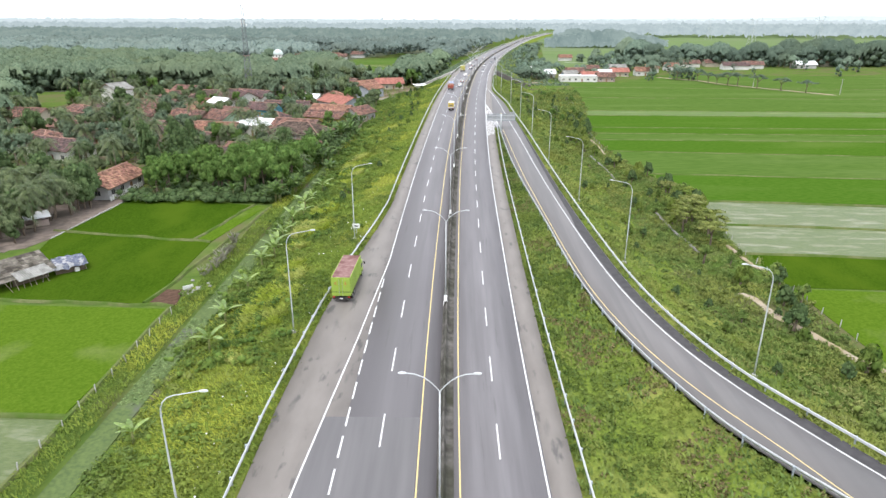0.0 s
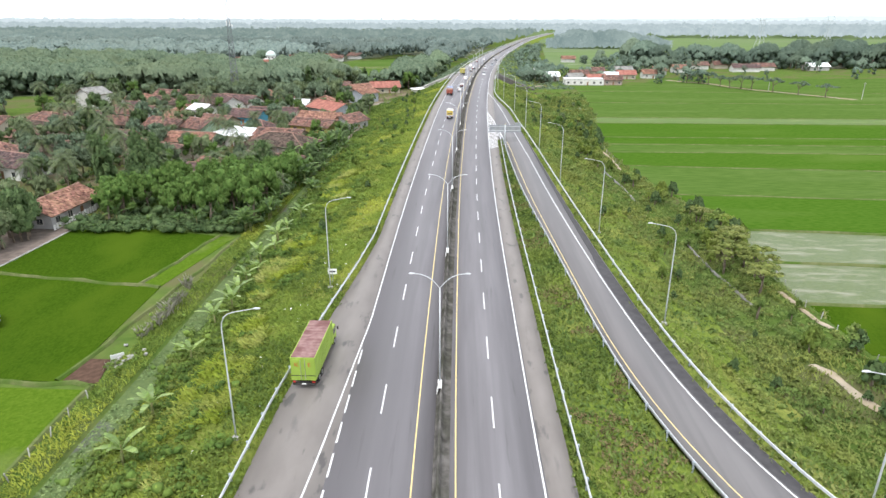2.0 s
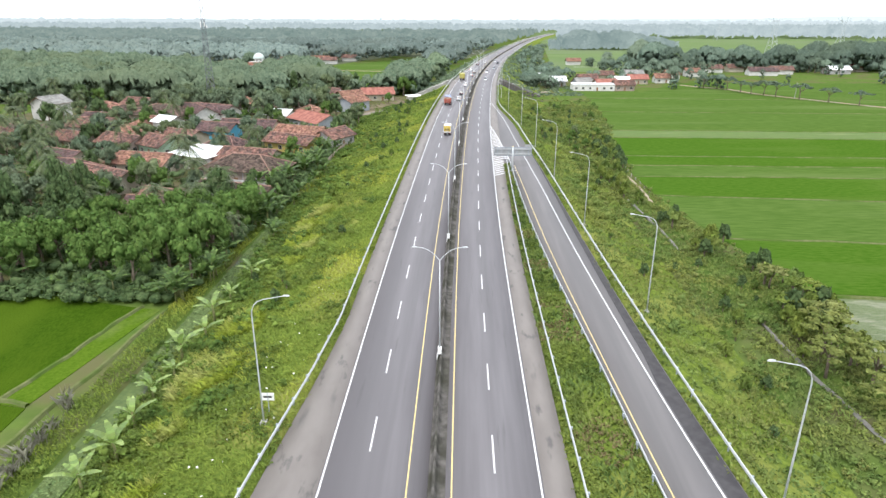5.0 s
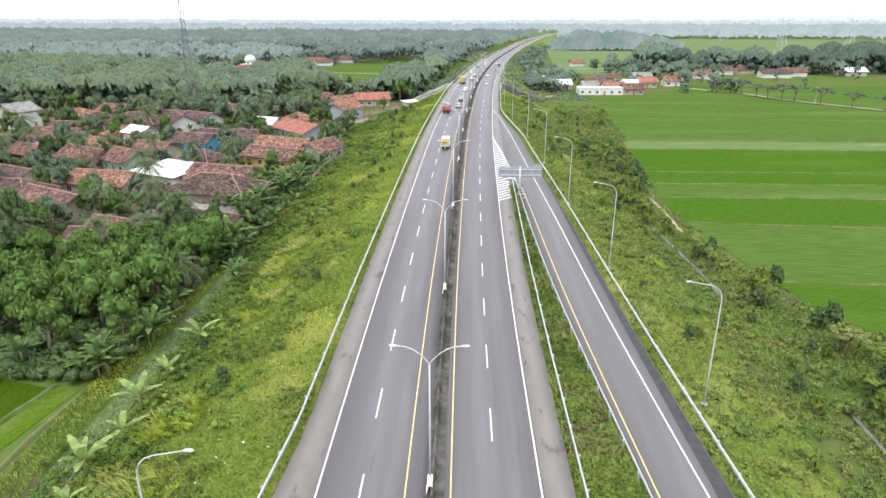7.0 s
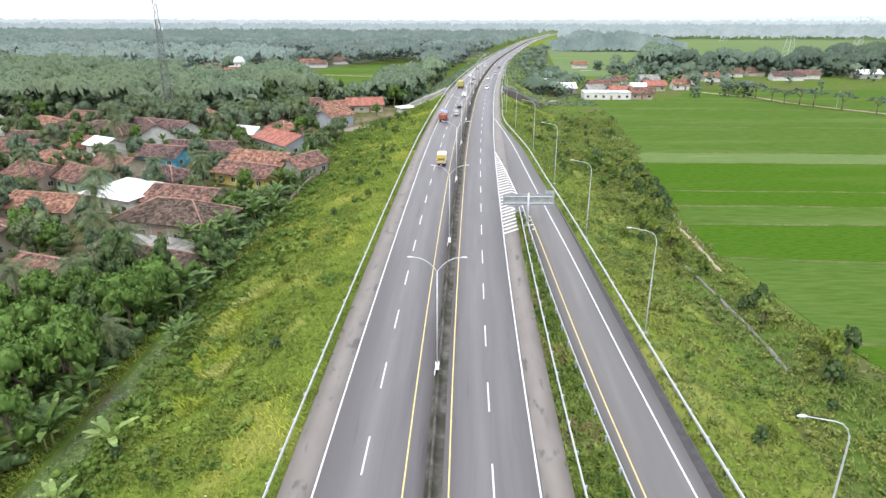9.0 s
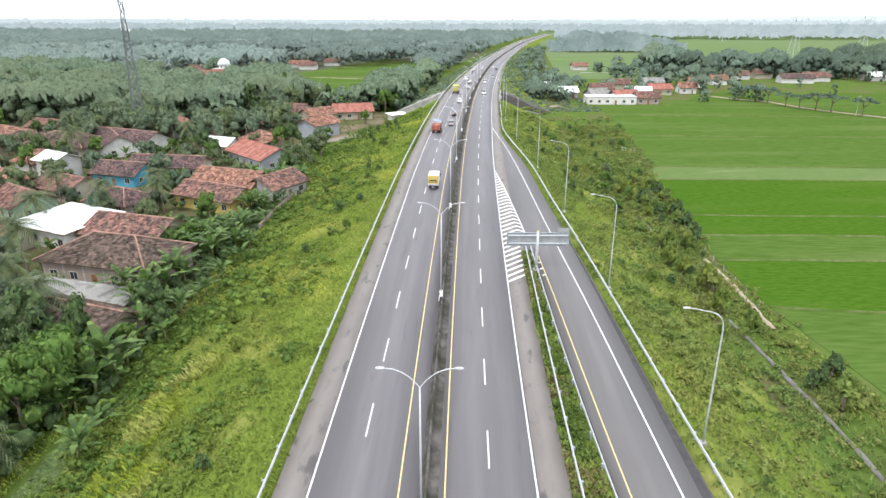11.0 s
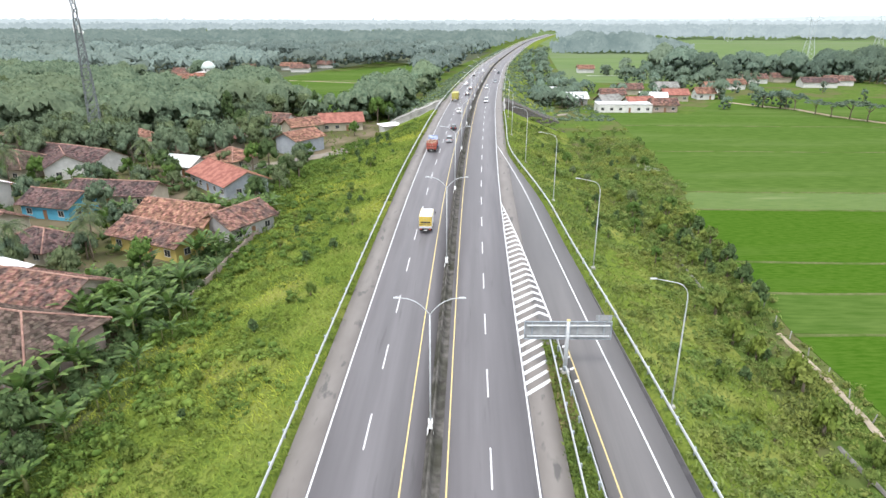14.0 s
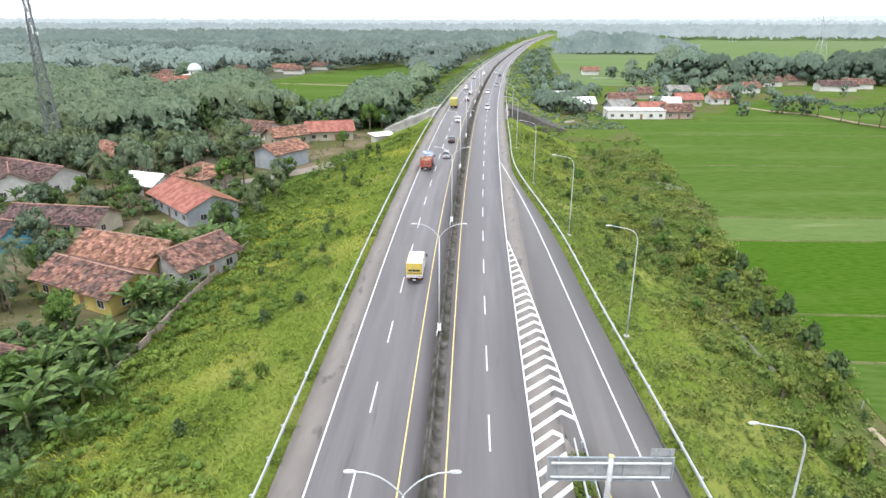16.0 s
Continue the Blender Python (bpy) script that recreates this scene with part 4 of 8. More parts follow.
def tree_crown(style, leaves, size):
    """Crown about 1 m in radius and height 1, at the origin: clumps on limbs, with gaps between."""
    cs, rs = [], []
    n = {"round": 13, "tall": 12, "flat": 18, "loose": 12}[style]
    for i in range(n):
        a, q = i * 2.4 + RNG.random(), (i + 0.5) / n
        if style == "round":
            r, z = 0.7 * math.sqrt(q) * (0.75 + 0.35 * RNG.random()), 0.22 + 0.6 * (1 - q ** 1.6) * RNG.uniform(0.7, 1.1)
            s = RNG.uniform(0.3, 0.44)
        elif style == "tall":
            r, z = 0.42 * math.sin(math.pi * (0.12 + 0.8 * q)) * RNG.uniform(0.6, 1.2), 0.08 + q * 0.84
            s = RNG.uniform(0.24, 0.36)
        elif style == "flat":
            r, z = 0.85 * math.sqrt(q) * RNG.uniform(0.7, 1.1), 0.5 + 0.25 * (1 - q) + RNG.uniform(-0.1, 0.12)
            s = RNG.uniform(0.18, 0.3)
        else:
            r, z = 0.68 * math.sqrt(q) * RNG.uniform(0.6, 1.25), RNG.uniform(0.16, 0.85)
            s = RNG.uniform(0.24, 0.38)
        cs.append((r * math.cos(a), r * math.sin(a), z))
        rs.append(s)
    fl = 0.5 if style == "flat" else 0.72
    v, f = foliage(cs, rs, leaves // n, size, fl, 1, 0.55 if style == "flat" else 0.64, 0.34, 0.6)
    return v, f, cs


CROWNS = {}


def tree_proto(name, style, leaf_mat, leaves, size, tall, label, trunk=0.32):
    """A tree of the given height: a tapered trunk with limbs, and a crown of leaf clumps."""
    wide = {"round": 0.42, "tall": 0.3, "flat": 0.75, "loose": 0.45}[style] * tall
    root = thing(name, Matrix(), label, "tree", "trees")
    v, f, cs = tree_crown(style, leaves, size / wide)
    ch = tall * (1 - trunk * 0.75)
    v = v * np.array([wide, wide, ch]) + np.array([0, 0, tall - ch])
    b = Build()
    r = 0.022 * tall + 0.05
    top = tall * 0.72
    b.tube([(0, 0, -0.3), (0.02 * tall, 0, tall * 0.25), (0, 0.03 * tall, tall * 0.5), (0.02 * tall, 0, top)], (r * 1.25, r, r * 0.75, r * 0.35), 7)
    for c in cs[::3]:
        e = Vector((c[0] * wide * 0.85, c[1] * wide * 0.85, c[2] * ch + tall - ch))
        s = Vector((0, 0.01 * tall, min(tall * 0.42, e.z * 0.7)))
        b.tube([s, s.lerp(e, 0.5) + Vector((0, 0, 0.04 * tall)), e], (r * 0.5, r * 0.35, r * 0.12), 5)
    part("trunk", b, BARK, root, smooth=True)
    quick("crown", v, f, leaf_mat, root)
    CROWNS[root.name] = (v, f, leaf_mat, r, top)
    return root


def palm_proto(tall, fronds, label):
    root = thing("coconut_palm", Matrix(), label, "palm tree", "palms")
    lean = 0.06 * tall
    pts = [(lean * t * t, 0.3 * math.sin(3 * t), tall * t - 0.3 * (t == 0)) for t in (0, 0.25, 0.5, 0.75, 1)]
    part("trunk", Build().tube(pts, (0.24, 0.17, 0.14, 0.13, 0.12), 8), BARK, root, smooth=True)
    vs, fs = [], []
    top = Vector(pts[-1])
    for i in range(fronds):
        a, el = i * 2.4, radians(78 - 112 * (i / fronds) + RNG.uniform(-8, 8))
        ln = RNG.uniform(3.6, 4.6)
        d = Vector((math.cos(a), math.sin(a), 0))
        side = Vector((-d.y, d.x, 0))
        n = 15
        prev = None
        for j in range(n + 1):
            t = j / n
            p = top + d * (ln * t * math.cos(el * (1 - 0.35 * t))) + Vector((0, 0, ln * t * math.sin(el) - 2.2 * t * t * ln * 0.34))
            if prev is not None:
                w = 0.95 * math.sin(math.pi * (0.14 + 0.76 * t)) ** 0.7
                back = p - prev
                for s in (-1, 1):
                    k = len(vs)
                    tip = prev + side * s * w * RNG.uniform(0.85, 1.1) + back * 1.6 + Vector((0, 0, -0.6 * w))
                    vs += [prev, prev + back * 0.72, tip + back * 0.1, tip]
                    fs.append((k, k + 1, k + 2, k + 3))
            prev = p
    quick("fronds", [tuple(p) for p in vs], fs, PALM_LEAF, root)
    nuts = Build()
    for i in range(5):
        a = i * 1.3
        nuts.tube([top + Vector((0.25 * math.cos(a), 0.25 * math.sin(a), -0.15 + h)) for h in (-0.14, -0.08, 0.06, 0.12)], (0.03, 0.1, 0.1, 0.03), 6)
    part("coconuts", nuts, BANANA_STEM, root)
    return root


def banana_proto(tall, n_leaves, label, leaf=None):
    root = thing("banana_plant", Matrix(), label, "banana plant", "banana plants")
    part("stem", Build().tube([(0, 0, -0.2), (0.03, 0, tall * 0.3), (0, 0.03, tall * 0.6)], (0.15, 0.12, 0.08), 7), BANANA_STEM, root, smooth=True)
    vs, fs = [], []
    for i in range(n_leaves):
        a, el = i * 2.4 + RNG.uniform(-0.3, 0.3), radians(86 - 46 * (i / n_leaves) ** 0.8)
        ln, w = tall * RNG.uniform(0.55, 0.72), tall * 0.055 + 0.1
        d, up = Vector((math.cos(a), math.sin(a), 0)), Vector((0, 0, 1))
        side = Vector((-d.y, d.x, 0))
        base = Vector((0, 0, tall * 0.44))
        fall = RNG.uniform(0.5, 0.85) * (1.15 - math.sin(el) * 0.75)
        ps, m = [], 9
        for j in range(m + 1):
            t = j / m
            mid = base + d * ln * t * (math.cos(el) + 0.34 * t) + up * (ln * t * math.sin(el) - ln * fall * t ** 2.2)
            ww = w * (0.1 if t < 0.15 else (min(1, (t - 0.1) * 5) * (1 if t < 0.75 else 1 - 2.6 * (t - 0.75)) * RNG.uniform(0.78, 1.08)))
            lift = 0.3 if t < 0.6 else 0.12
            ps.append((mid + side * ww + up * lift * ww, mid, mid - side * ww + up * lift * ww))
        for j in range(m):
            k = len(vs)
            g = 0.0 if j < 3 else RNG.uniform(0, 0.16)
            p0, p1 = ps[j], ps[j + 1]
            vs += [p0[0].lerp(p1[0], g), p0[1], p0[2].lerp(p1[2], g), p1[0], p1[1], p1[2]]
            fs += [(k, k + 1, k + 4, k + 3), (k + 1, k + 2, k + 5, k + 4)]
    ob = quick("leaves", [tuple(p) for p in vs], fs, leaf or BANANA_LEAF, root)
    return root


def plant(protos, x, y, z=None, scale=1.0, turn=None):
    """A copy of one of the prototypes; the first use moves the prototype itself."""
    p = protos[int(RNG.integers(len(protos)))]
    m = Matrix.Translation((x, y, height(x, y) - 0.05 if z is None else z)) @ Matrix.Rotation(RNG.uniform(0, 6.28) if turn is None else turn, 4, "Z")
    if p not in PLACED:
        PLACED.add(p)
        p.matrix_basis = m
        p.scale = (scale,) * 3
        return p
    q = copy_thing(p, m)
    q.scale = (scale,) * 3
    return q


PLACED = set()
BROAD = [tree_proto("broadleaf_tree", st, mt, lv, sz, h, lb) for st, mt, lv, sz, h, lb in (
    ("round", LEAF_A, 720, 0.52, 9, "dark green broad-crowned tree in the village"), ("round", LEAF_B, 760, 0.52, 9, "bright green leafy tree beside paddies"),
    ("loose", LEAF_C, 660, 0.52, 9, "olive green loose-crowned tree"), ("tall", LEAF_A, 660, 0.5, 11, "tall narrow dark green tree"),
    ("round", LEAF_C, 600, 0.46, 7, "olive green rounded tree"), ("loose", LEAF_B, 640, 0.5, 8, "bright green spreading tree"))]
# The two LEAF_MID trees carry haze in their leaf colour, not a greyer species.
VILLAGE = [tree_proto("broadleaf_tree", st, mt, lv, sz, h, lb) for st, mt, lv, sz, h, lb in (("round", LEAF_MID, 640, 0.52, 8.5, "broad-crowned tree between houses, greyed for haze"), ("loose", LEAF_MID, 620, 0.52, 9.5, "loose-crowned tree between houses, greyed for haze"))] + [BROAD[2], BROAD[4], BROAD[5], BROAD[0]]
FLAT_TOP = [tree_proto("spreading_tree", "flat", DRY_BUSH, 900, 0.36, 4.2, "low flat-topped acacia-like tree on waste ground", 0.6), tree_proto("spreading_tree", "flat", BUSH, 800, 0.36, 3.6, "low spreading bright green tree", 0.6)]
SHRUB = [tree_proto("shrub", st, mt, 280, 0.28, 2.0, lb, 0.15) for st, mt, lb in (("round", BUSH, "bright green leafy shrub on the slope"), ("loose", CREEPER, "fresh green loose shrub on the slope"), ("round", LEAF_A, "dense dark green leafy shrub on the slope"))]
for s in SHRUB:
    s["category"], s["group"] = "shrub", "shrubs"
PALM = [palm_proto(9.5, 20, "tall coconut palm with drooping fronds"), palm_proto(7.0, 18, "coconut palm among village trees"), palm_proto(11.5, 20, "very tall coconut palm")]
BANANA = [banana_proto(4.2, 8, "banana plant with broad green leaves"), banana_proto(3.0, 7, "young banana plant with pale green leaves"), banana_proto(5.2, 9, "large banana plant with torn leaves")]
YOUNG = [banana_proto(3.4, 7, "young banana plant with bright yellow-green leaves", BANANA_YOUNG), banana_proto(2.6, 6, "small banana plant with bright leaves", BANANA_YOUNG)]

# grass, herbs and creepers over both slopes
def scatter(n, y0, y1, lo, hi, power=1.0):
    """n random places beside the road, thinner far off."""
    y = y0 + (y1 - y0) * RNG.random(n) ** power
    a = np.array([lo(v) for v in y])
    b = np.array([hi(v) for v in y])
    x = a + (b - a) * RNG.random(n)
    z = np.array([height(p, q) for p, q in zip(x, y)])
    p = np.stack([x, y, z], 1)
    return p[off_trails(p, 0.0)]


def field_noise(p, s, seed):
    return np.array([noise.noise(Vector((a * s, b * s, seed))) for a, b in p[:, :2]])


def stuff(name, vf, mat, label, category):
    return tagged(quick(name, vf[0], vf[1], mat), label, category, kind="stuff")


l_lo, l_hi = (lambda y: left_toe(y) - (6.5 if 170 < y < 300 else 0.8)), (lambda y: float(road_x(y)) + float(left_rail(y)) + 0.7)
r_lo, r_hi = (lambda y: float(road_x(y)) + right_edge(y) - 0.9), (lambda y: max(float(EDGE(y)) if y < 440 else 0, right_toe(y)) + 0.4)
m_lo, m_hi = (lambda y: float(road_x(y)) + 9.8), (lambda y: float(road_x(y)) + float(inner_rail(y)) - 0.1)

p = scatter(90000, 28, 352, l_lo, l_hi, 1.1)
k = field_noise(p, 0.09, 1.0)
g = p.copy()
stuff("slope_grass", blades(g, 0.18 + 0.3 * RNG.random(len(g)), 0.06 + 0.08 * RNG.random(len(g)), 1.2), GRASS, "long bright grass on the embankment", "grass")
p = scatter(15000, 28, 352, l_lo, l_hi, 1.1)
k = field_noise(p, 0.13, 5.0) + 0.4 * field_noise(p, 0.5, 2.0) - 0.15 * (p[:, 0] > -18)
c = p[k > 0.04]
c[:, 2] += 0.12
stuff("slope_herbs", dome(c, 0.3 + 0.65 * RNG.random(len(c)) ** 2, 12, 0.28, 0.85), BUSH, "low leafy herbs and bushes on the embankment", "bushes")
c = scatter(760, 60, 345, lambda y: left_toe(y) - (5.5 if y > 170 else 1.5), lambda y: left_toe(y) + 1 + 8 * RNG.random(), 0.9)
r = 0.6 + 1.3 * RNG.random(len(c)) ** 1.5
c[:, 2] += r * 0.4
stuff("toe_bushes", thicket(c, r, 17, 0.27), HERB, "leafy bushes at the foot of the embankment", "bushes")
c = scatter(760, 34, 345, lambda y: float(road_x(y)) + float(left_rail(y)) - 22, lambda y: float(road_x(y)) + float(left_rail(y)) - 2.5)
k = field_noise(c, 0.07, 8.0)
c = c[k > 0.0]
r = 0.7 + 1.2 * RNG.random(len(c)) ** 1.5
c[:, 2] += r * 0.25
stuff("slope_clumps", thicket(c, r, 18, 0.25, 0.7), HERB, "rounded leafy clumps on the embankment", "bushes")
c = scatter(700, 40, 345, lambda y: right_toe(y) - 4, lambda y: r_hi(y) + 1.2)
stuff("field_edge_scrub", thicket(c, 0.45 + 0.85 * RNG.random(len(c)), 15, 0.28, 0.7), DRY_BUSH, "taller olive scrub beside the paddies", "bushes")
c = scatter(520, 40, 345, lambda y: float(road_x(y)) + right_edge(y) + 2, lambda y: r_hi(y) - 1)
r = 0.5 + 1.0 * RNG.random(len(c)) ** 1.5
c[:, 2] += r * 0.35
stuff("bank_bushes", thicket(c, r, 17, 0.27), CREEPER, "rounded green bushes on the slip road bank", "bushes")
c = scatter(210, 215, 372, lambda y: float(road_x(y)) + right_edge(y) + 8, lambda y: r_hi(y) + 0.5)
r = 0.8 + 1.5 * RNG.random(len(c)) ** 1.6
c[:, 2] += r * 0.4
stuff("tall_bank_bushes", thicket(c, r, 34, 0.34), CREEPER, "tall leafy bushes on the slip road bank", "bushes")
c = scatter(34, 163, 188, lambda y: float(road_x(y)) + right_edge(y) + 2.5, lambda y: float(road_x(y)) + right_edge(y) + 8.0)
r = 0.9 + 0.8 * RNG.random(len(c))
c[:, 2] += r * 0.4
stuff("creeper_mound", thicket(c, r, 40, 0.28), CREEPER, "high mound of green creeper beside the guardrail", "creeper")
c = scatter(380, 30, 165, const(-32.0), const(-28.6))
stuff("canal_bank_bushes", thicket(c, 0.5 + 0.9 * RNG.random(len(c)) ** 1.5, 18, 0.28), CREEPER, "leafy bushes along the canal bank", "bushes")
p = scatter(30000, 28, 352, r_lo, r_hi, 1.15)
k = field_noise(p, 0.08, 9.0)
c = p[(k > 0.0)][:6000]
stuff("verge_creepers", dome(c, 0.3 + 0.4 * RNG.random(len(c)), 9, 0.32, 0.6), CREEPER, "thick green creeper on the slip road bank", "creeper")
c = p[(k <= 0.0) & (k > -0.32)][:3000]
stuff("waste_scrub", dome(c, 0.4 + 0.6 * RNG.random(len(c)), 14, 0.32, 0.7), DRY_BUSH, "olive and brown scrub on waste ground", "bushes")
g = p[(k <= 0.2)]
g = np.concatenate([g, g + RNG.normal(size=g.shape) * (0.4, 0.4, 0.0)])
stuff("waste_grass", blades(g, 0.25 + 0.35 * RNG.random(len(g)), 0.1 + 0.12 * RNG.random(len(g)), 0.9), CREEPER, "rank grass on waste ground", "grass")
p = scatter(20000, 26, 198, m_lo, m_hi, 1.5)
k = field_noise(p, 0.15, 4.0)
c = p[k > 0.0][:3800]
stuff("verge_bushes", dome(c, 0.25 + 0.3 * RNG.random(len(c)), 13, 0.26, 0.8), BUSH, "low leafy plants between the two roads", "bushes")
c = p[(k <= -0.16)][:1300]
stuff("verge_dry_plants", dome(c, 0.25 + 0.3 * RNG.random(len(c)), 12, 0.28, 0.7), DRY_STEMS, "brownish plants between the two roads", "bushes")
g = p[k <= 0.15]
stuff("verge_grass", blades(g, 0.2 + 0.3 * RNG.random(len(g)), 0.14 + 0.14 * RNG.random(len(g)), 0.9), CREEPER, "short grass between the two roads", "grass")
for lo, hi, nm in ((l_lo, l_hi, "left"), (r_lo, r_hi, "right")):
    c = scatter(900, 392, 1000, lo, hi, 1.6)
    # LEAF_MID here for its painted-in haze
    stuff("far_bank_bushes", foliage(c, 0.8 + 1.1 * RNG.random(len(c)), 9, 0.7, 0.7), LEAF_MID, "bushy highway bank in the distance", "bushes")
p = scatter(14000, 25, 168, const(-38.3), const(-35.0))
stuff("canal_grass", blades(p, 0.15 + 0.25 * RNG.random(len(p)), 0.07 + 0.07 * RNG.random(len(p)), 1.1), GRASS, "grass on the canal bank", "grass")

# stands of taller, yellower grass low on the slope
for n, (x0, x1, y0, y1) in ((5200, (-29.0, -22.0, 97, 128)), (4200, (-27.5, -20.5, 60, 92)), (3600, (-28.0, -21.0, 140, 175))):
    q = np.stack([RNG.uniform(x0, x1, 3 * n), RNG.uniform(y0, y1, 3 * n)], 1)
    e = ((q[:, 0] - (x0 + x1) / 2) / (x1 - x0)) ** 2 * 4 + ((q[:, 1] - (y0 + y1) / 2) / (y1 - y0)) ** 2 * 4
    q = q[(field_noise(q, 0.16, 3.0 + y0) > -0.12) & (e + 0.3 * field_noise(q, 0.3, 5.5) < 0.9)][:n]
    q = np.concatenate([q, np.array([[height(a, b)] for a, b in q])], 1)
    stuff("tall_grass", blades(q, 0.4 + 0.5 * RNG.random(len(q)), 0.06 + 0.07 * RNG.random(len(q)), 1.0), TALL_GRASS, "stand of tall yellow-green grass on the slope", "grass")

# scraps of litter on the grass
p = scatter(70, 34, 130, lambda y: float(road_x(y)) + float(left_rail(y)) - 7, lambda y: float(road_x(y)) + float(left_rail(y)) - 0.5, 1.2)
p[:, 2] += 0.3
stuff("litter", leaf_quads(p, unit(RNG.normal(size=p.shape) * 0.4 + np.array([0, 0, 1.0])), 0.12 + 0.2 * RNG.random(len(p)), 0.8), WHITE_PAINT, "scraps of pale litter on the grass", "litter")

# leafless grey shrubs between paddy and canal
for x, y, h in ((-38.6, 89.6, 1.5), (-38.1, 91.2, 1.2), (-37.9, 92.8, 2.0), (-37.6, 94.4, 1.6), (-37.8, 96.6, 2.1), (-38.0, 98.8, 1.8), (-38.3, 101.2, 1.3), (-38.6, 104.6, 2.2), (-38.4, 82.0, 0.9)):
    q = np.stack([x + RNG.normal(0, 0.3, 46), y + RNG.normal(0, 0.35, 46), np.full(46, GROUND_Z + 0.1)], 1)
    shrub = thing("dry_shrub", Matrix(), "half-leafless grey shrub at a paddy's edge", "shrub", "dry shrubs")
    quick("brushwood", *blades(q, h * (0.5 + 0.6 * RNG.random(46)), 0.03 + 0.03 * RNG.random(46), 0.5), DRY_TWIGS, shrub)
    c = np.stack([x + RNG.normal(0, 0.35, 9), y + RNG.normal(0, 0.4, 9), GROUND_Z + h * RNG.uniform(0.15, 0.75, 9)], 1)
    quick("leaves", *foliage(c, 0.25 + 0.2 * RNG.random(9), 14, 0.2), HERB, shrub)

# single shrubs, banana plants and trees
for i in range(60):
    y = RNG.uniform(110, 345)
    x = RNG.uniform(left_toe(y) + 2, float(road_x(y)) + float(left_rail(y)) - 4)
    plant(SHRUB, x, y, scale=RNG.uniform(0.5, 1.25))
for i in range(90):
    y = RNG.uniform(60, 345)
    x = RNG.uniform(float(road_x(y)) + right_edge(y) + 4, r_hi(y) - 1)
    plant(SHRUB, x, y, scale=RNG.uniform(0.5, 1.15))
for i in range(80):
    y = RNG.uniform(60, 265)
    x = r_hi(y) - RNG.uniform(0.5, 8.5)
    if off_trails(np.array([[x, y, 0.0]]), 1.0)[0]:
        plant(SHRUB, x, y, scale=RNG.uniform(1.1, 2.0))
for x, y in ((-29.5, 48), (-28.5, 65), (-29, 72), (-29.5, 83), (-30, 92), (-29, 96), (-29.8, 101), (-30.2, 106), (-29.6, 110), (-30.4, 114), (-29.4, 119), (-30.2, 124), (-30, 130), (-29, 137)):
    plant(YOUNG, x, y, scale=RNG.uniform(0.95, 1.3))
for x, y in ((46, 104), (48, 110), (46.5, 117), (49, 122), (47, 128), (51, 131), (44, 112), (49.5, 137)):
    plant(FLAT_TOP, x, y, scale=RNG.uniform(0.85, 1.25))
for i in range(16):
    y = RNG.uniform(230, 350)
    plant(BROAD[1:2] + BROAD[4:], RNG.uniform(float(road_x(y)) + right_edge(y) + 14, r_hi(y)), y, scale=RNG.uniform(0.3, 0.55))
FAR_TREES = []
for i in range(90):
    y = RNG.uniform(520, 1000)
    FAR_TREES.append((RNG.uniform(float(road_x(y)) + 18, float(road_x(y)) + 42), y, RNG.uniform(4, 8)))
for i in range(44):
    y = RNG.uniform(395, 560)
    FAR_TREES.append((RNG.uniform(float(road_x(y)) + 24, float(road_x(y)) + 46), y, RNG.uniform(4, 8)))

n = 7000
p = np.stack([RNG.uniform(-34.85, -32.25, n), RNG.uniform(28, 168, n), np.full(n, GROUND_Z - 0.27)], 1)
p = p[(field_noise(p, 0.16, 6.0) > -0.4) & (p[:, 1] > 55 + 6 * field_noise(p, 0.3, 2.0))]
stuff("water_weed", leaf_quads(p, unit(RNG.normal(size=p.shape) * 0.35 + np.array([0, 0, 1.0])), 0.25 + 0.25 * RNG.random(len(p)), 0.8), WEED, "mat of water weed on the canal", "weed")

# ---- village ----
def plaster(name, c):
    d = tuple(v * 0.8 for v in c)
    return material(name, c, tuple(v * 0.9 for v in c), grain=1.5, patch=0.5, three=d, rough=0.9, bump=0.2)


WALLS = {k: plaster(k + "_plaster", c) for k, c in dict(white=(0.6, 0.59, 0.56), cream=(0.42, 0.38, 0.3), yellow=(0.48, 0.38, 0.13), green=(0.34, 0.46, 0.34), blue=(0.1, 0.34, 0.48), bluegrey=(0.36, 0.385, 0.42), brick=(0.36, 0.29, 0.25), grey=(0.42, 0.41, 0.4), wood=(0.12, 0.095, 0.07)).items()}


def tiles(name, a, b, c):
    return material(name, a, b, grain=3.0, patch=0.7, three=c, rough=0.9, bump=0.6, island=0.5, patch_from=0.44, patch_to=0.6, dist=0.05)


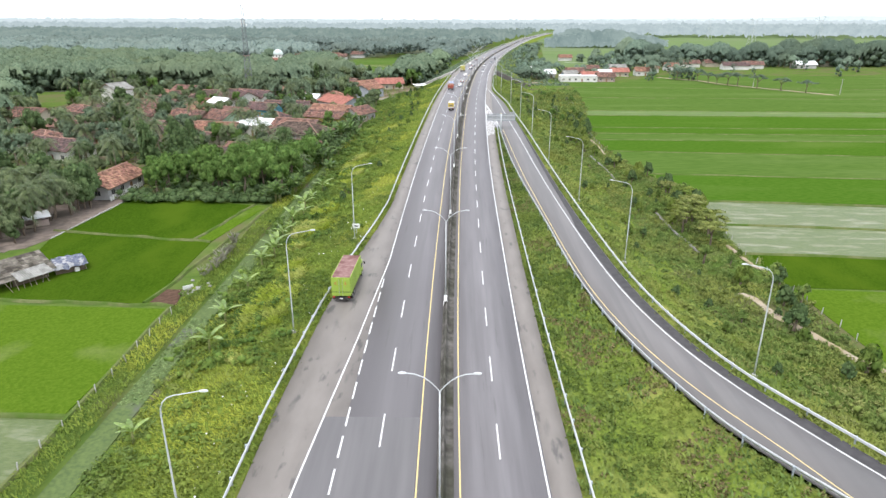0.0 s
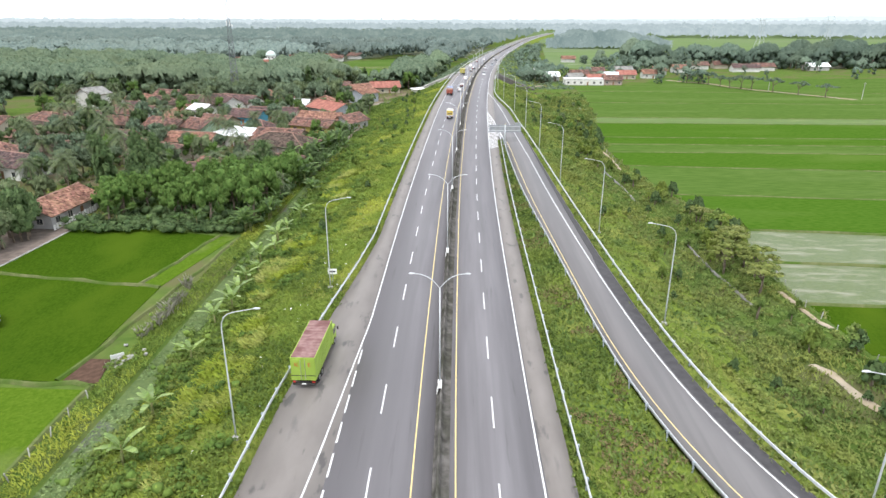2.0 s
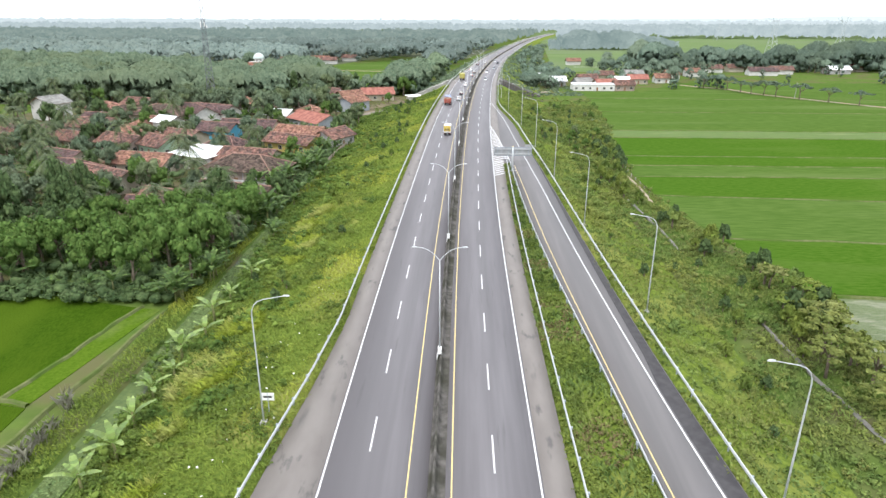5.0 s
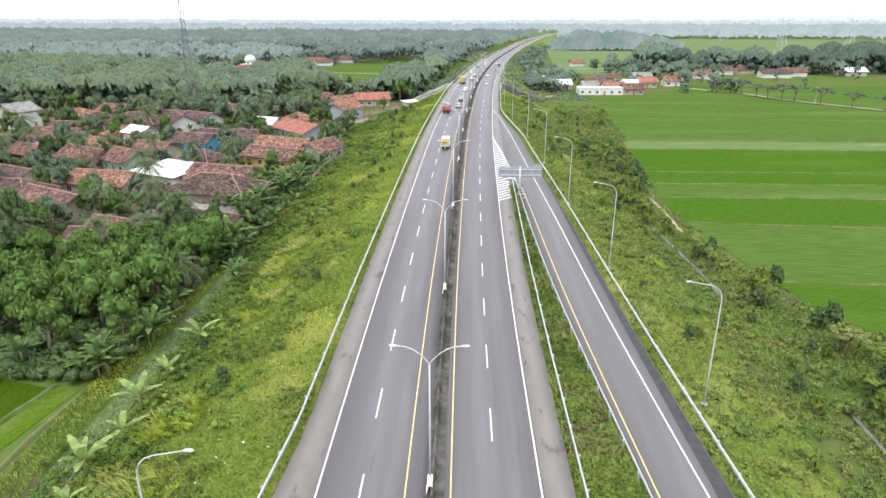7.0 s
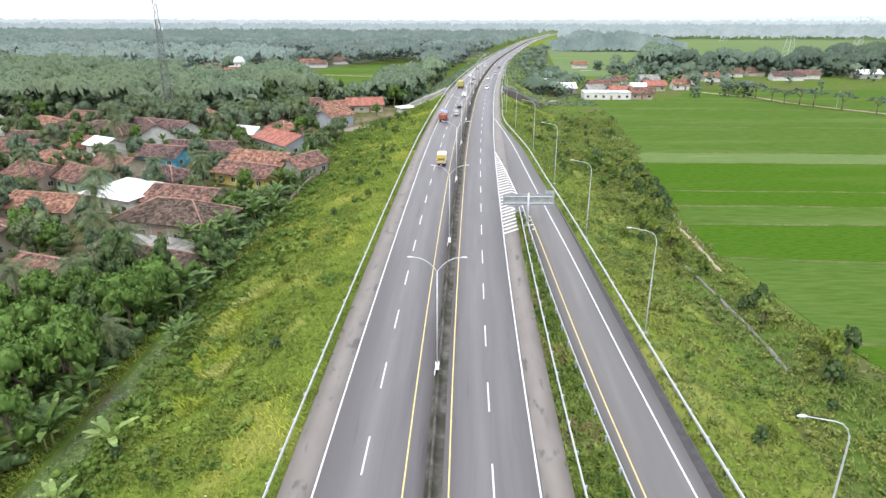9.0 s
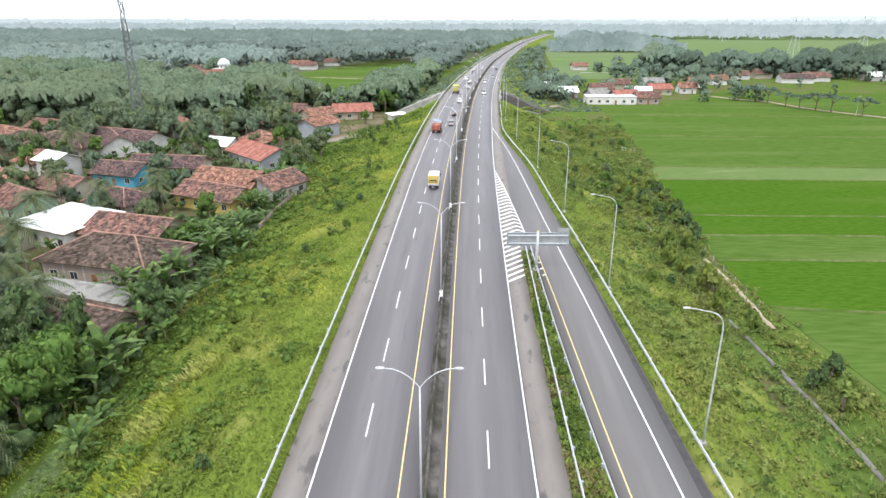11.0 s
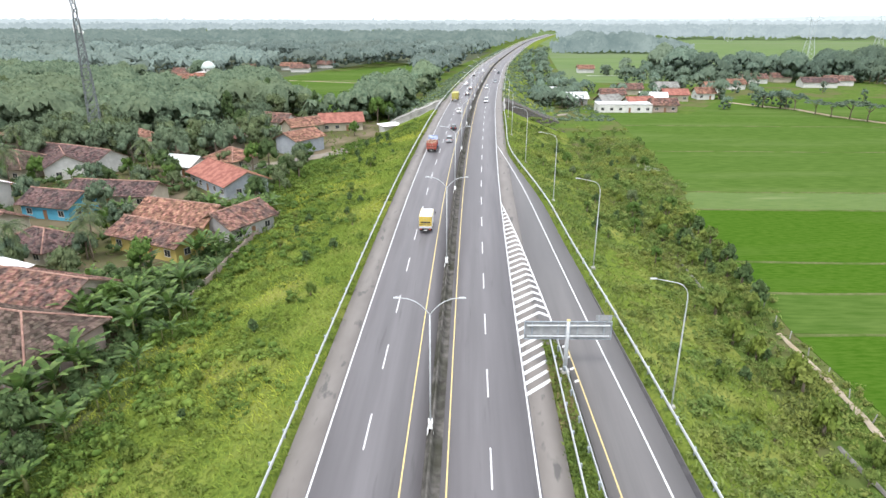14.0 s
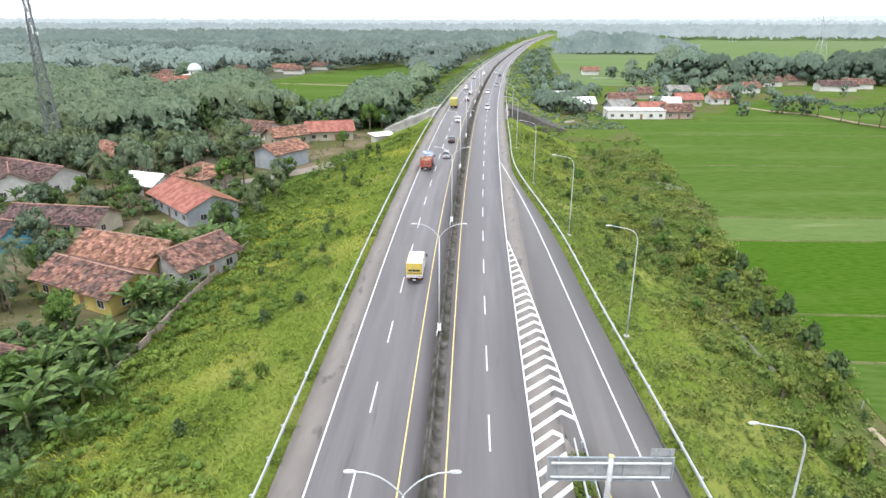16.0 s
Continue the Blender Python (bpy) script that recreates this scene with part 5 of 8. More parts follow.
ROOFS = {"red": tiles("weathered_red_tiles", (0.155, 0.083, 0.066), (0.237, 0.139, 0.110), (0.093, 0.066, 0.059)), "orange": tiles("fresh_orange_tiles", (0.225, 0.115, 0.081), (0.301, 0.176, 0.129), (0.155, 0.088, 0.067)),
         "maroon": tiles("dark_maroon_tiles", (0.101, 0.064, 0.061), (0.146, 0.096, 0.089), (0.073, 0.058, 0.056)), "brown": tiles("grey_brown_tiles", (0.087, 0.065, 0.053), (0.124, 0.090, 0.076), (0.065, 0.052, 0.043)),
         "grey": tiles("grey_sheet_roof", (0.2, 0.197, 0.185), (0.26, 0.255, 0.24), (0.15, 0.148, 0.135)), "white": tiles("white_metal_sheet", (0.64, 0.65, 0.66), (0.7, 0.71, 0.72), (0.56, 0.57, 0.58)),
         "thatch": tiles("grey_thatch", (0.12, 0.108, 0.092), (0.17, 0.155, 0.132), (0.09, 0.08, 0.067)), "blue": tiles("blue_tarpaulin", (0.2, 0.24, 0.36), (0.4, 0.42, 0.48), (0.14, 0.16, 0.25)), "rust": tiles("red_brown_sheet", (0.257, 0.119, 0.089), (0.317, 0.155, 0.115), (0.203, 0.092, 0.070))}
GLASS = material("dark_window_glass", (0.03, 0.035, 0.04), (0.05, 0.055, 0.06), grain=2, rough=0.12, bump=0)
FRAME = material("window_frame_paint", (0.55, 0.52, 0.47), (0.45, 0.42, 0.38), grain=3, rough=0.6, bump=0.1)
DOOR = material("brown_door_wood", (0.17, 0.09, 0.05), (0.24, 0.13, 0.07), grain=6, rough=0.6, bump=0.2, stretch=(4, 4, 0.5))
RIDGE = material("pale_ridge_tiles", (0.3, 0.17, 0.13), (0.4, 0.26, 0.21), grain=3, patch=0.8, three=(0.2, 0.12, 0.1), rough=0.9, bump=0.4)
SOFFIT = material("roof_boards", (0.18, 0.13, 0.09), (0.25, 0.18, 0.13), grain=4, rough=0.9, bump=0.2)


def course_roof(p0, p1, q0, q1, tile=0.85, course=0.55):
    """Overlapping tile courses over a plane from the eave p0-p1 up to the ridge q0-q1, slightly uneven."""
    p0, p1, q0, q1 = (Vector(p) for p in (p0, p1, q0, q1))
    rows = max(2, int((p0.lerp(p1, 0.5) - q0.lerp(q1, 0.5)).length / course))
    up = (p1 - p0).cross(q0.lerp(q1, 0.5) - p0).normalized()
    vs, fs = [], []
    for r in range(rows):
        a0, a1 = p0.lerp(q0, r / rows), p1.lerp(q1, r / rows)
        b0, b1 = p0.lerp(q0, (r + 1) / rows), p1.lerp(q1, (r + 1) / rows)
        n = max(1, int((a1 - a0).length / tile))
        for c in range(n):
            j = RNG.uniform(0.02, 0.07)
            k = len(vs)
            lo0, lo1 = a0.lerp(a1, c / n), a0.lerp(a1, (c + 1) / n)
            vs += [lo0 + up * j, lo1 + up * (j + RNG.uniform(-0.02, 0.02)), b0.lerp(b1, (c + 1) / n) + up * 0.01, b0.lerp(b1, c / n) + up * 0.01, lo0 - up * 0.03, lo1 - up * 0.03]
            fs += [(k, k + 1, k + 2, k + 3), (k + 4, k + 5, k + 1, k)]
    return [tuple(v) for v in vs], fs


def sheet_roof(p0, p1, q0, q1, pitch=0.3, deep=0.035):
    """One corrugated sheet from the eave p0-p1 up to the ridge q0-q1."""
    p0, p1, q0, q1 = (Vector(p) for p in (p0, p1, q0, q1))
    n = max(4, int((p1 - p0).length / pitch) * 2)
    up = (p1 - p0).cross(q0 - p0).normalized()
    vs, fs = [], []
    for i in range(n + 1):
        lift = up * (0.03 + (deep if i % 2 else 0.0))
        vs += [p0.lerp(p1, i / n) + lift, q0.lerp(q1, i / n) + lift]
        if i:
            fs.append((2 * i - 2, 2 * i, 2 * i + 1, 2 * i - 1))
    return [tuple(v) for v in vs], fs


def opening(b, f, root, x, y, z, w, h, nrm, door=False):
    """A window or door set into a wall face with the given outward way (along local x or y)."""
    t = 0.06
    m = Matrix.Translation((x, y, z)) @ Matrix.Rotation(nrm, 4, "Z")
    if door:
        part("door", Build().box(-w / 2, w / 2, -0.04, t, 0, h, bevel=0.01), DOOR, root, at=m)
        return
    win = part("window", Build().box(-w / 2, w / 2, -0.03, 0.02, 0, h), GLASS, root, at=m)
    part("frame", Build().box(-w / 2 - 0.08, w / 2 + 0.08, -0.03, t, -0.1, 0).box(-w / 2 - 0.08, w / 2 + 0.08, -0.03, t, h, h + 0.1).box(-w / 2 - 0.08, -w / 2, -0.03, t, 0, h).box(w / 2, w / 2 + 0.08, -0.03, t, 0, h).box(-0.03, 0.03, -0.02, t - 0.02, 0, h), FRAME, win)


def house(cx, cy, w, d, rot, h, kind, rise, wall, roof, label, detail=True, over=0.85, name="house", base=None, wing=None):
    """A low house: walls, tiled roof (gable along x, hip, or a single slope), ridge, doors and windows."""
    z0 = GROUND_Z if base is None else base
    root = thing(name, pose(cx, cy, z0, 0, 0, rot), label, "house", "village houses")
    b = Build().box(-w / 2, w / 2, -d / 2, d / 2, -0.4, h)
    W, D = w / 2 + over, d / 2 + over
    e = h - over * rise / (d / 2) * 0.6
    rm = ROOFS[roof]
    planes, ends = [], []
    if kind == "gable":
        planes = [((-W, -D, e), (W, -D, e), (-W, 0, h + rise), (W, 0, h + rise)), ((W, D, e), (-W, D, e), (W, 0, h + rise), (-W, 0, h + rise))]
        for s in (-1, 1):
            b.add([(s * w / 2, -d / 2, h), (s * w / 2, d / 2, h), (s * w / 2, 0, h + rise - 0.15), (s * (w / 2 - 0.2), -d / 2, h), (s * (w / 2 - 0.2), d / 2, h), (s * (w / 2 - 0.2), 0, h + rise - 0.15)],
                  [(0, 1, 2), (3, 5, 4), (0, 2, 5, 3), (1, 4, 5, 2)])
        ends = [((-W, 0, h + rise), (W, 0, h + rise))]
    elif kind == "hip":
        r = max(0.0, W - D)
        planes = [((-W, -D, e), (W, -D, e), (-r, 0, h + rise), (r, 0, h + rise)), ((W, D, e), (-W, D, e), (r, 0, h + rise), (-r, 0, h + rise)),
                  ((W, -D, e), (W, D, e), (r, 0, h + rise), (r, 0, h + rise)), ((-W, D, e), (-W, -D, e), (-r, 0, h + rise), (-r, 0, h + rise))]
        ends = [((-r, 0, h + rise), (r, 0, h + rise))] + [((sx * W, sy * D, e), (sx * r, 0, h + rise)) for sx in (-1, 1) for sy in (-1, 1)]
    else:
        planes = [((-W, -D, h), (W, -D, h), (-W, D, h + rise), (W, D, h + rise))]
    part("wall", b, WALLS[wall], root)
    vs, fs = [], []
    for p in planes:
        v, f = sheet_roof(*p) if roof in ("white", "grey", "blue", "rust") and kind != "hip" else course_roof(*p, *((0.5, 0.42) if cy < 275 and cx < 0 else (0.85, 0.55)))
        fs += [tuple(i + len(vs) for i in q) for q in f]
        vs += v
    part("roof", Build().add(vs, fs), rm, root)
    under = Build()
    for p in planes:
        q = [Vector(p[0]), Vector(p[1]), Vector(p[3]), Vector(p[2])]
        if (q[2] - q[3]).length < 0.01:
            q = q[:3]
        under.slab([v - Vector((0, 0, 0.06)) for v in q], 0.1)
    part("soffit", under, SOFFIT, root)
    for p, q in ends:
        if (Vector(p) - Vector(q)).length > 0.1:
            part("ridge", Build().tube([Vector(p) + Vector((0, 0, 0.06)), Vector(q) + Vector((0, 0, 0.06))], 0.14, 6), rm if roof in ("white", "grey", "thatch", "blue", "rust") else RIDGE, root)
    if detail:
        n = max(2, int(w / 3.5))
        for i in range(n):
            x = -w / 2 + w * (i + 0.5) / n
            opening(b, rm, root, x, -d / 2, 0.0 if i == n // 2 else 0.95, 0.95 if i == n // 2 else 1.3, 2.05 if i == n // 2 else 1.15, math.pi, i == n // 2)
        for s in (-1, 1):
            opening(b, rm, root, s * w / 2, -d / 5, 0.95, 1.2, 1.1, math.pi / 2 * (1 if s < 0 else -1))
    return root


HOUSES = [
    # grey plaster on this wall stands in for shade under its porch
    (-79, 139.5, 15, 8, 87, 3.0, "gable", 2.1, "grey", "orange", "small house with a fresh orange tile roof and white fence"),
    (-112, 176, 17, 9, -22, 3.6, "gable", 2.3, "white", "maroon", "white-walled house with a maroon tile roof"),
    (-47.3, 240.5, 16, 8, -26, 3.2, "gable", 2.0, "yellow", "red", "yellow house with a weathered red tile roof"),
    (-47, 250.5, 16, 8.5, -20, 3.5, "gable", 2.6, "yellow", "orange", "tile-roofed rear range of a yellow house"),
    (-36.5, 249.5, 11, 8, 62, 3.3, "gable", 2.2, "grey", "red", "grey gabled house with uneven red tiles"),
    (-49.5, 202, 18.5, 11, -14, 4.0, "hip", 2.8, "brick", "brown", "large unplastered block house with a brown hipped roof"),
    (-50, 190, 18, 4, -15, 1.9, "shed", 0.6, "grey", "grey", "lean-to with a grey sheet roof"),
    (-46, 182, 17, 7.5, -20, 2.7, "gable", 1.9, "brick", "brown", "old low house with dark brown tiles"),
    (-67.5, 219.5, 14, 11, -25, 3.6, "shed", 0.7, "white", "white", "open hall under a white metal roof"),
    (-53, 216, 15, 10, -17, 3.3, "gable", 2.3, "cream", "red", "house with a mottled red tile roof"),
    (-81, 194, 17, 10, -30, 3.0, "gable", 2.2, "cream", "red", "house with a weathered red tile roof"),
    (-99, 239, 15, 9, -30, 3.0, "gable", 2.3, "brick", "red", "house with a red tile roof"),
    (-85.5, 234.5, 11, 8.5, -35, 3.4, "gable", 2.4, "green", "red", "pale green gabled house with a red roof"),
    (-80, 212, 16, 9, -12, 3.0, "gable", 2.1, "cream", "orange", "long house with an orange tile roof"),
    (-112, 297, 20, 13, -10, 3.5, "hip", 3.2, "cream", "brown", "large house with a grey-brown hipped roof"),
    (-94, 303, 18, 11, -25, 3.4, "gable", 2.8, "white", "maroon", "white-gabled house with a maroon tile roof"),
    (-92, 331, 14, 11, -40, 3.5, "hip", 3.0, "white", "orange", "house with a bright orange tile roof"),
    (-97, 267, 8, 7, -30, 5.0, "gable", 1.6, "white", "white", "tall narrow white house"),
    (-77.5, 261.5, 12, 8, -15, 3.2, "gable", 2.2, "blue", "maroon", "bright blue house with a maroon roof"),
    (-124, 268, 16, 10, -12, 3.4, "gable", 2.4, "white", "red", "house with a red tile roof among palms"),
    (-60.5, 178.5, 8, 6, -20, 2.6, "gable", 1.6, "brick", "red", "small shed with a red tile roof"),
    (-59.5, 172, 10, 6, -5, 2.7, "gable", 1.6, "brick", "maroon", "small maroon-roofed shed under trees"),
    (-97, 297, 13, 10, -55, 3.4, "gable", 3.0, "white", "maroon", "white house with a steep maroon gable"),
    (-73, 321, 11, 10, -40, 3.2, "hip", 2.6, "cream", "red", "house with a hipped red roof beside the street"),
    (-66, 330, 15, 9, -60, 3.3, "gable", 2.4, "cream", "red", "house with a dark red tile roof"),
    (-49.5, 283.5, 20, 10.5, -47, 3.4, "gable", 2.4, "bluegrey", "rust", "blue-grey house with a red-brown sheet roof"),
    (-61, 373, 14, 9, -25, 3.3, "gable", 2.4, "white", "red", "white-gabled house with red tiles"),
    (-36, 371, 15, 9, 15, 3.4, "gable", 2.6, "cream", "rust", "long house with a red-brown roof beside the street"),
    (-17, 363, 6.5, 4, 35, 2.8, "shed", 0.4, "white", "white", "white-roofed open stall beside the street", False),
    (-48.5, 362, 12, 8, 40, 3.3, "gable", 2.2, "cream", "orange", "house with an orange tile roof"),
    (-107, 311, 17, 9, -22, 3.3, "gable", 2.3, "cream", "maroon", "house with a long maroon roof"),
    (-163, 240, 17, 10, -10, 3.3, "gable", 2.4, "cream", "red", "house with a faded red roof"),
    (-148, 250, 14, 10, -15, 3.3, "hip", 2.4, "white", "red", "house with a faded red hipped roof"),
    (-139, 258, 13, 8, 5, 3.2, "gable", 1.8, "cream", "maroon", "long low house with a pinkish roof"),
    (-160, 303, 10, 10, 70, 6.5, "gable", 2.6, "white", "grey", "two-storey white house with a grey roof"),
    (-70, 271, 19, 8, -8, 3.0, "gable", 2.0, "cream", "maroon", "long house with a dark maroon roof"),
    (-130, 215, 15, 9, -20, 3.2, "gable", 2.2, "cream", "red", "house with a red tile roof"),
    (-136, 330, 15, 9, -20, 3.2, "gable", 2.2, "cream", "red", "house with a red tile roof among trees"),
    (-66, 299, 9, 7, -20, 3.0, "gable", 1.8, "white", "white", "small house with a white sheet roof"),
    (-104, 216, 13, 8, -25, 3.0, "gable", 2.0, "cream", "maroon", "house with a maroon tile roof"),
    (-118, 245, 12, 8, -25, 3.0, "gable", 2.0, "cream", "red", "house with a red tile roof"),
    (-42, 329, 12, 8.5, 58, 4.6, "gable", 2.0, "bluegrey", "orange", "grey-walled gabled house with orange tiles beside the street", False),
]
def crowded(x, y):
    return any(math.hypot(x - q[0], y - q[1]) < 7 + 0.5 * q[2] for q in HOUSES) or x > -40 - 0.2 * max(0, y - 262)


tries = 0
while len(HOUSES) < 58 and tries < 3000:
    tries += 1
    x, y = RNG.uniform(-150, -52), RNG.uniform(182, 345)
    if not crowded(x, y):
        rf = ("red", "red", "maroon", "brown", "orange")[int(RNG.integers(5))]
        HOUSES.append((x, y, RNG.uniform(10, 14), RNG.uniform(7.5, 9.5), RNG.uniform(-38, -8), 2.8, ("gable", "hip")[int(RNG.integers(2))], RNG.uniform(1.9, 2.6), ("cream", "white", "brick")[int(RNG.integers(3))], rf,
                       "low house with a weathered " + {"red": "red", "maroon": "dark maroon", "brown": "grey-brown", "orange": "orange"}[rf] + " tile roof"))
for q in HOUSES:
    house(*q)
block = next(o for o in bpy.data.objects if o.get("label", "").startswith("large unplastered block house"))
for i in range(6):
    part("pilaster", Build().box(-9.25 + i * 3.66, -9.0 + i * 3.66, -5.56, -5.5, 0, 3.95), WALLS["grey"], block, "pale concrete pilaster")
part("ring_beam", Build().box(-9.28, 9.28, -5.57, -5.5, 3.3, 3.62), WALLS["grey"], block, "pale concrete ring beam")
BAMBOO = material("grey_bamboo", (0.16, 0.14, 0.1), (0.26, 0.23, 0.17), grain=5, rough=0.8, bump=0.2, stretch=(1, 1, 0.3))


def farm_hut():
    """An open hut: thatch on posts, a low back wall, and a pale sheet propped before it."""
    hut = thing("hut", pose(-67.2, 86.8, GROUND_Z, 0, 0, 58), "open farm hut with a grey thatched roof at the paddy's edge", "hut")
    for x in (-4.0, -1.3, 1.3, 4.0):
        for y in (-2.9, 2.9):
            part("post", Build().tube([(x, y, -0.3), (x + 0.05, y, 2.0)], 0.08, 6), BAMBOO, hut)
    part("back_wall", Build().box(-4.0, 4.0, 2.8, 2.88, 0, 1.5), WALLS["wood"], hut, "dark plank wall")
    part("front_wall", Build().box(-1.0, 4.0, -2.95, -2.87, 0, 1.1), WALLS["wood"], hut, "dark plank wall")
    part("side_wall", Build().box(-4.05, -3.97, -1.0, 2.8, 0, 1.6), WALLS["wood"], hut, "dark plank wall")
    vs, fs = [], []
    for p in (((-5.0, -4.0, 1.45), (5.0, -4.0, 1.45), (-4.6, 0.1, 3.7), (4.7, -0.1, 3.7)), ((5.0, 4.0, 1.45), (-5.0, 4.0, 1.45), (4.7, -0.1, 3.7), (-4.6, 0.1, 3.7))):
        v, f = course_roof(*p, 0.7, 0.35)
        fs += [tuple(i + len(vs) for i in q) for q in f]
        vs += v
    part("thatch", Build().add(vs, fs), ROOFS["thatch"], hut)
    v, f = sheet_roof((-0.9, -5.0, 1.3), (4.4, -4.6, 1.25), (-0.9, -2.9, 2.2), (3.9, -2.7, 2.25))
    part("sheet_metal", Build().add(v, f), ROOFS["grey"], hut, "pale corrugated metal sheet")
    for i in range(7):
        x = -2.0 + i * 0.85
        part("bamboo_pole", Build().tube([(x, -5.2 + 0.2 * (i % 3), -0.1), (x + RNG.uniform(-0.7, 0.7), -4.0 - 0.3 * (i % 2), 1.6)], 0.04, 5), BAMBOO, hut)
    return hut


def tarp_shed():
    """A low shed with a crumpled tarpaulin drawn over its frame."""
    shed = thing("shed", pose(-60.9, 91.6, GROUND_Z, 0, 0, 38), "low shed under a crumpled blue and white tarpaulin", "shed")
    part("wall", Build().box(-2.0, 2.0, -1.4, -1.34, 0, 1.25).box(-2.0, 2.0, 1.34, 1.4, 0, 1.5).box(-2.0, -1.94, -1.34, 1.34, 0, 1.3), WALLS["wood"], shed)
    for x in (-2.1, 2.1):
        for y in (-1.5, 1.5):
            part("post", Build().tube([(x, y, -0.2), (x, y, 2.0)], 0.05, 6), BAMBOO, shed)
    vs, fs, n, m = [], [], 14, 10
    for j in range(m + 1):
        for i in range(n + 1):
            x, y = -2.5 + 5.0 * i / n, -2.0 + 4.0 * j / m
            edge = max(abs(x) / 2.5, abs(y) / 2.0)
            vs.append((x + RNG.normal(0, 0.04), y + RNG.normal(0, 0.04), 1.75 + 0.08 * y - (0.55 if edge > 0.97 else 0.0) + 0.34 * noise.noise(Vector((x * 1.1, y * 1.1, 2.0))) + RNG.normal(0, 0.05)))
    for j in range(m):
        fs += [(j * (n + 1) + i, j * (n + 1) + i + 1, (j + 1) * (n + 1) + i + 1, (j + 1) * (n + 1) + i) for i in range(n)]
    part("tarpaulin", Build().add(vs, fs), material("crumpled_tarpaulin", (0.075, 0.085, 0.13), (0.16, 0.17, 0.21), grain=2.4, patch=1.1, three=(0.3, 0.3, 0.31), rough=0.75, bump=0.6, patch_from=0.52, patch_to=0.58), shed, "crumpled blue and white tarpaulin")
    part("pale_sack", Build().box(0.5, 1.2, -1.75, -1.42, 0, 0.75, bevel=0.12), WALLS["white"], shed, "pale sack")


farm_hut()
tarp_shed()


def wood_store():
    """A low brick store with a pale sheet roof under the palms."""
    store = thing("shed", pose(-80.4, 114, GROUND_Z, 0, 0, 40), "low brick store with a pale sheet roof under palms", "shed")
    part("wall", Build().box(-2.0, 2.0, 1.2, 1.3, 0, 1.9).box(-2.0, -1.9, -1.3, 1.2, 0, 1.8).box(1.9, 2.0, -1.3, 1.2, 0, 1.8).box(-0.2, 1.9, -1.3, -1.2, 0, 1.2), WALLS["brick"], store)
    v, f = sheet_roof((-2.5, -1.9, 1.75), (2.5, -1.9, 1.75), (-2.5, 1.6, 2.3), (2.5, 1.6, 2.3))
    part("sheet_roof", Build().add(v, f), ROOFS["white"], store, "pale corrugated metal roof")
    for i in range(9):
        z = 0.12 + 0.2 * (i // 3)
        part("timber", Build().tube([(-1.9, -1.5 + 0.2 * (i % 3), z), (-0.3, -1.45 + 0.2 * (i % 3), z)], 0.09, 6), BAMBOO, store, "stacked cut timber")


wood_store()

# yard wall along the foot of the slope
for (x0, y0, x1, y1) in ((-33.9, 217.3, -33.2, 239), (-33.2, 239, -31.5, 262)):
    ln, a = math.hypot(x1 - x0, y1 - y0), math.atan2(y1 - y0, x1 - x0)
    wl_ = thing("yard_wall", pose(x0, y0, GROUND_Z, 0, 0, math.degrees(a)), "grey concrete yard wall below the embankment", "wall", "yard walls")
    n = int(ln / 3)
    for i in range(n):
        part("wall_panel", Build().box(ln * i / n + 0.1, ln * (i + 1) / n - 0.1, -0.07, 0.07, -0.3, 1.15), WALLS["brick"], wl_)
        part("pillar", Build().box(ln * i / n - 0.15, ln * i / n + 0.1, -0.14, 0.14, -0.3, 1.3), WALLS["brick"], wl_)
fence = thing("fence", pose(-74.7, 131, GROUND_Z, 0, 0, 88), "white picket fence before a house", "fence")
for i in range(16):
    part("picket", Build().box(i * 0.9, i * 0.9 + 0.55, -0.05, 0.05, 0, 1.1 + 0.15 * (i % 2)), WHITE_PAINT, fence)
part("rail", Build().box(0, 14.2, -0.08, -0.05, 0.5, 0.6), WHITE_PAINT, fence)

flat("street", [(-58, 300), (-55, 297), (-31, 321), (-10, 352), (10, 374), (30, 390), (56, 409), (57, 414), (28, 396), (6, 380), (-14, 357), (-34, 326)], material("worn_street_surface", (0.17, 0.16, 0.145), (0.23, 0.21, 0.185), grain=0.8, patch=0.2, three=(0.26, 0.22, 0.17), rough=0.95, bump=0.4, space="World"), "grey village street passing under the highway", "street", 0.09)
SOIL = material("shaded_village_soil", (0.1, 0.085, 0.05), (0.07, 0.09, 0.03), grain=0.4, patch=0.1, three=(0.16, 0.13, 0.09), rough=1, bump=0.6, space="World", dist=0.1)
flat("roadside_yard", [(-60, 300.5), (-31.5, 323), (-12, 352), (-8, 372), (-28, 392), (-46, 401), (-84, 401), (-75, 346), (-50, 346)], SOIL, "trodden soil between roadside houses", "yard", 0.05)
flat("village_ground", [(-180, 165), (-36.5, 165), (-36.5, 262), (-60, 300), (-50, 345), (-180, 345)], SOIL, "bare soil and weeds between houses", "yard", 0.05)


flat("woodland_floor", [(-720, 346), (-75, 346), (-84, 432), (-125, 550), (-60, 770), (12, 700), (60, 960), (-720, 960)], material("leaf_littered_soil", (0.07, 0.085, 0.055), (0.1, 0.115, 0.075), grain=0.3, patch=0.05, three=(0.09, 0.09, 0.06), rough=1, bump=0.5, space="World", dist=0.2), "dark littered soil under the woods", "soil", 0.045)


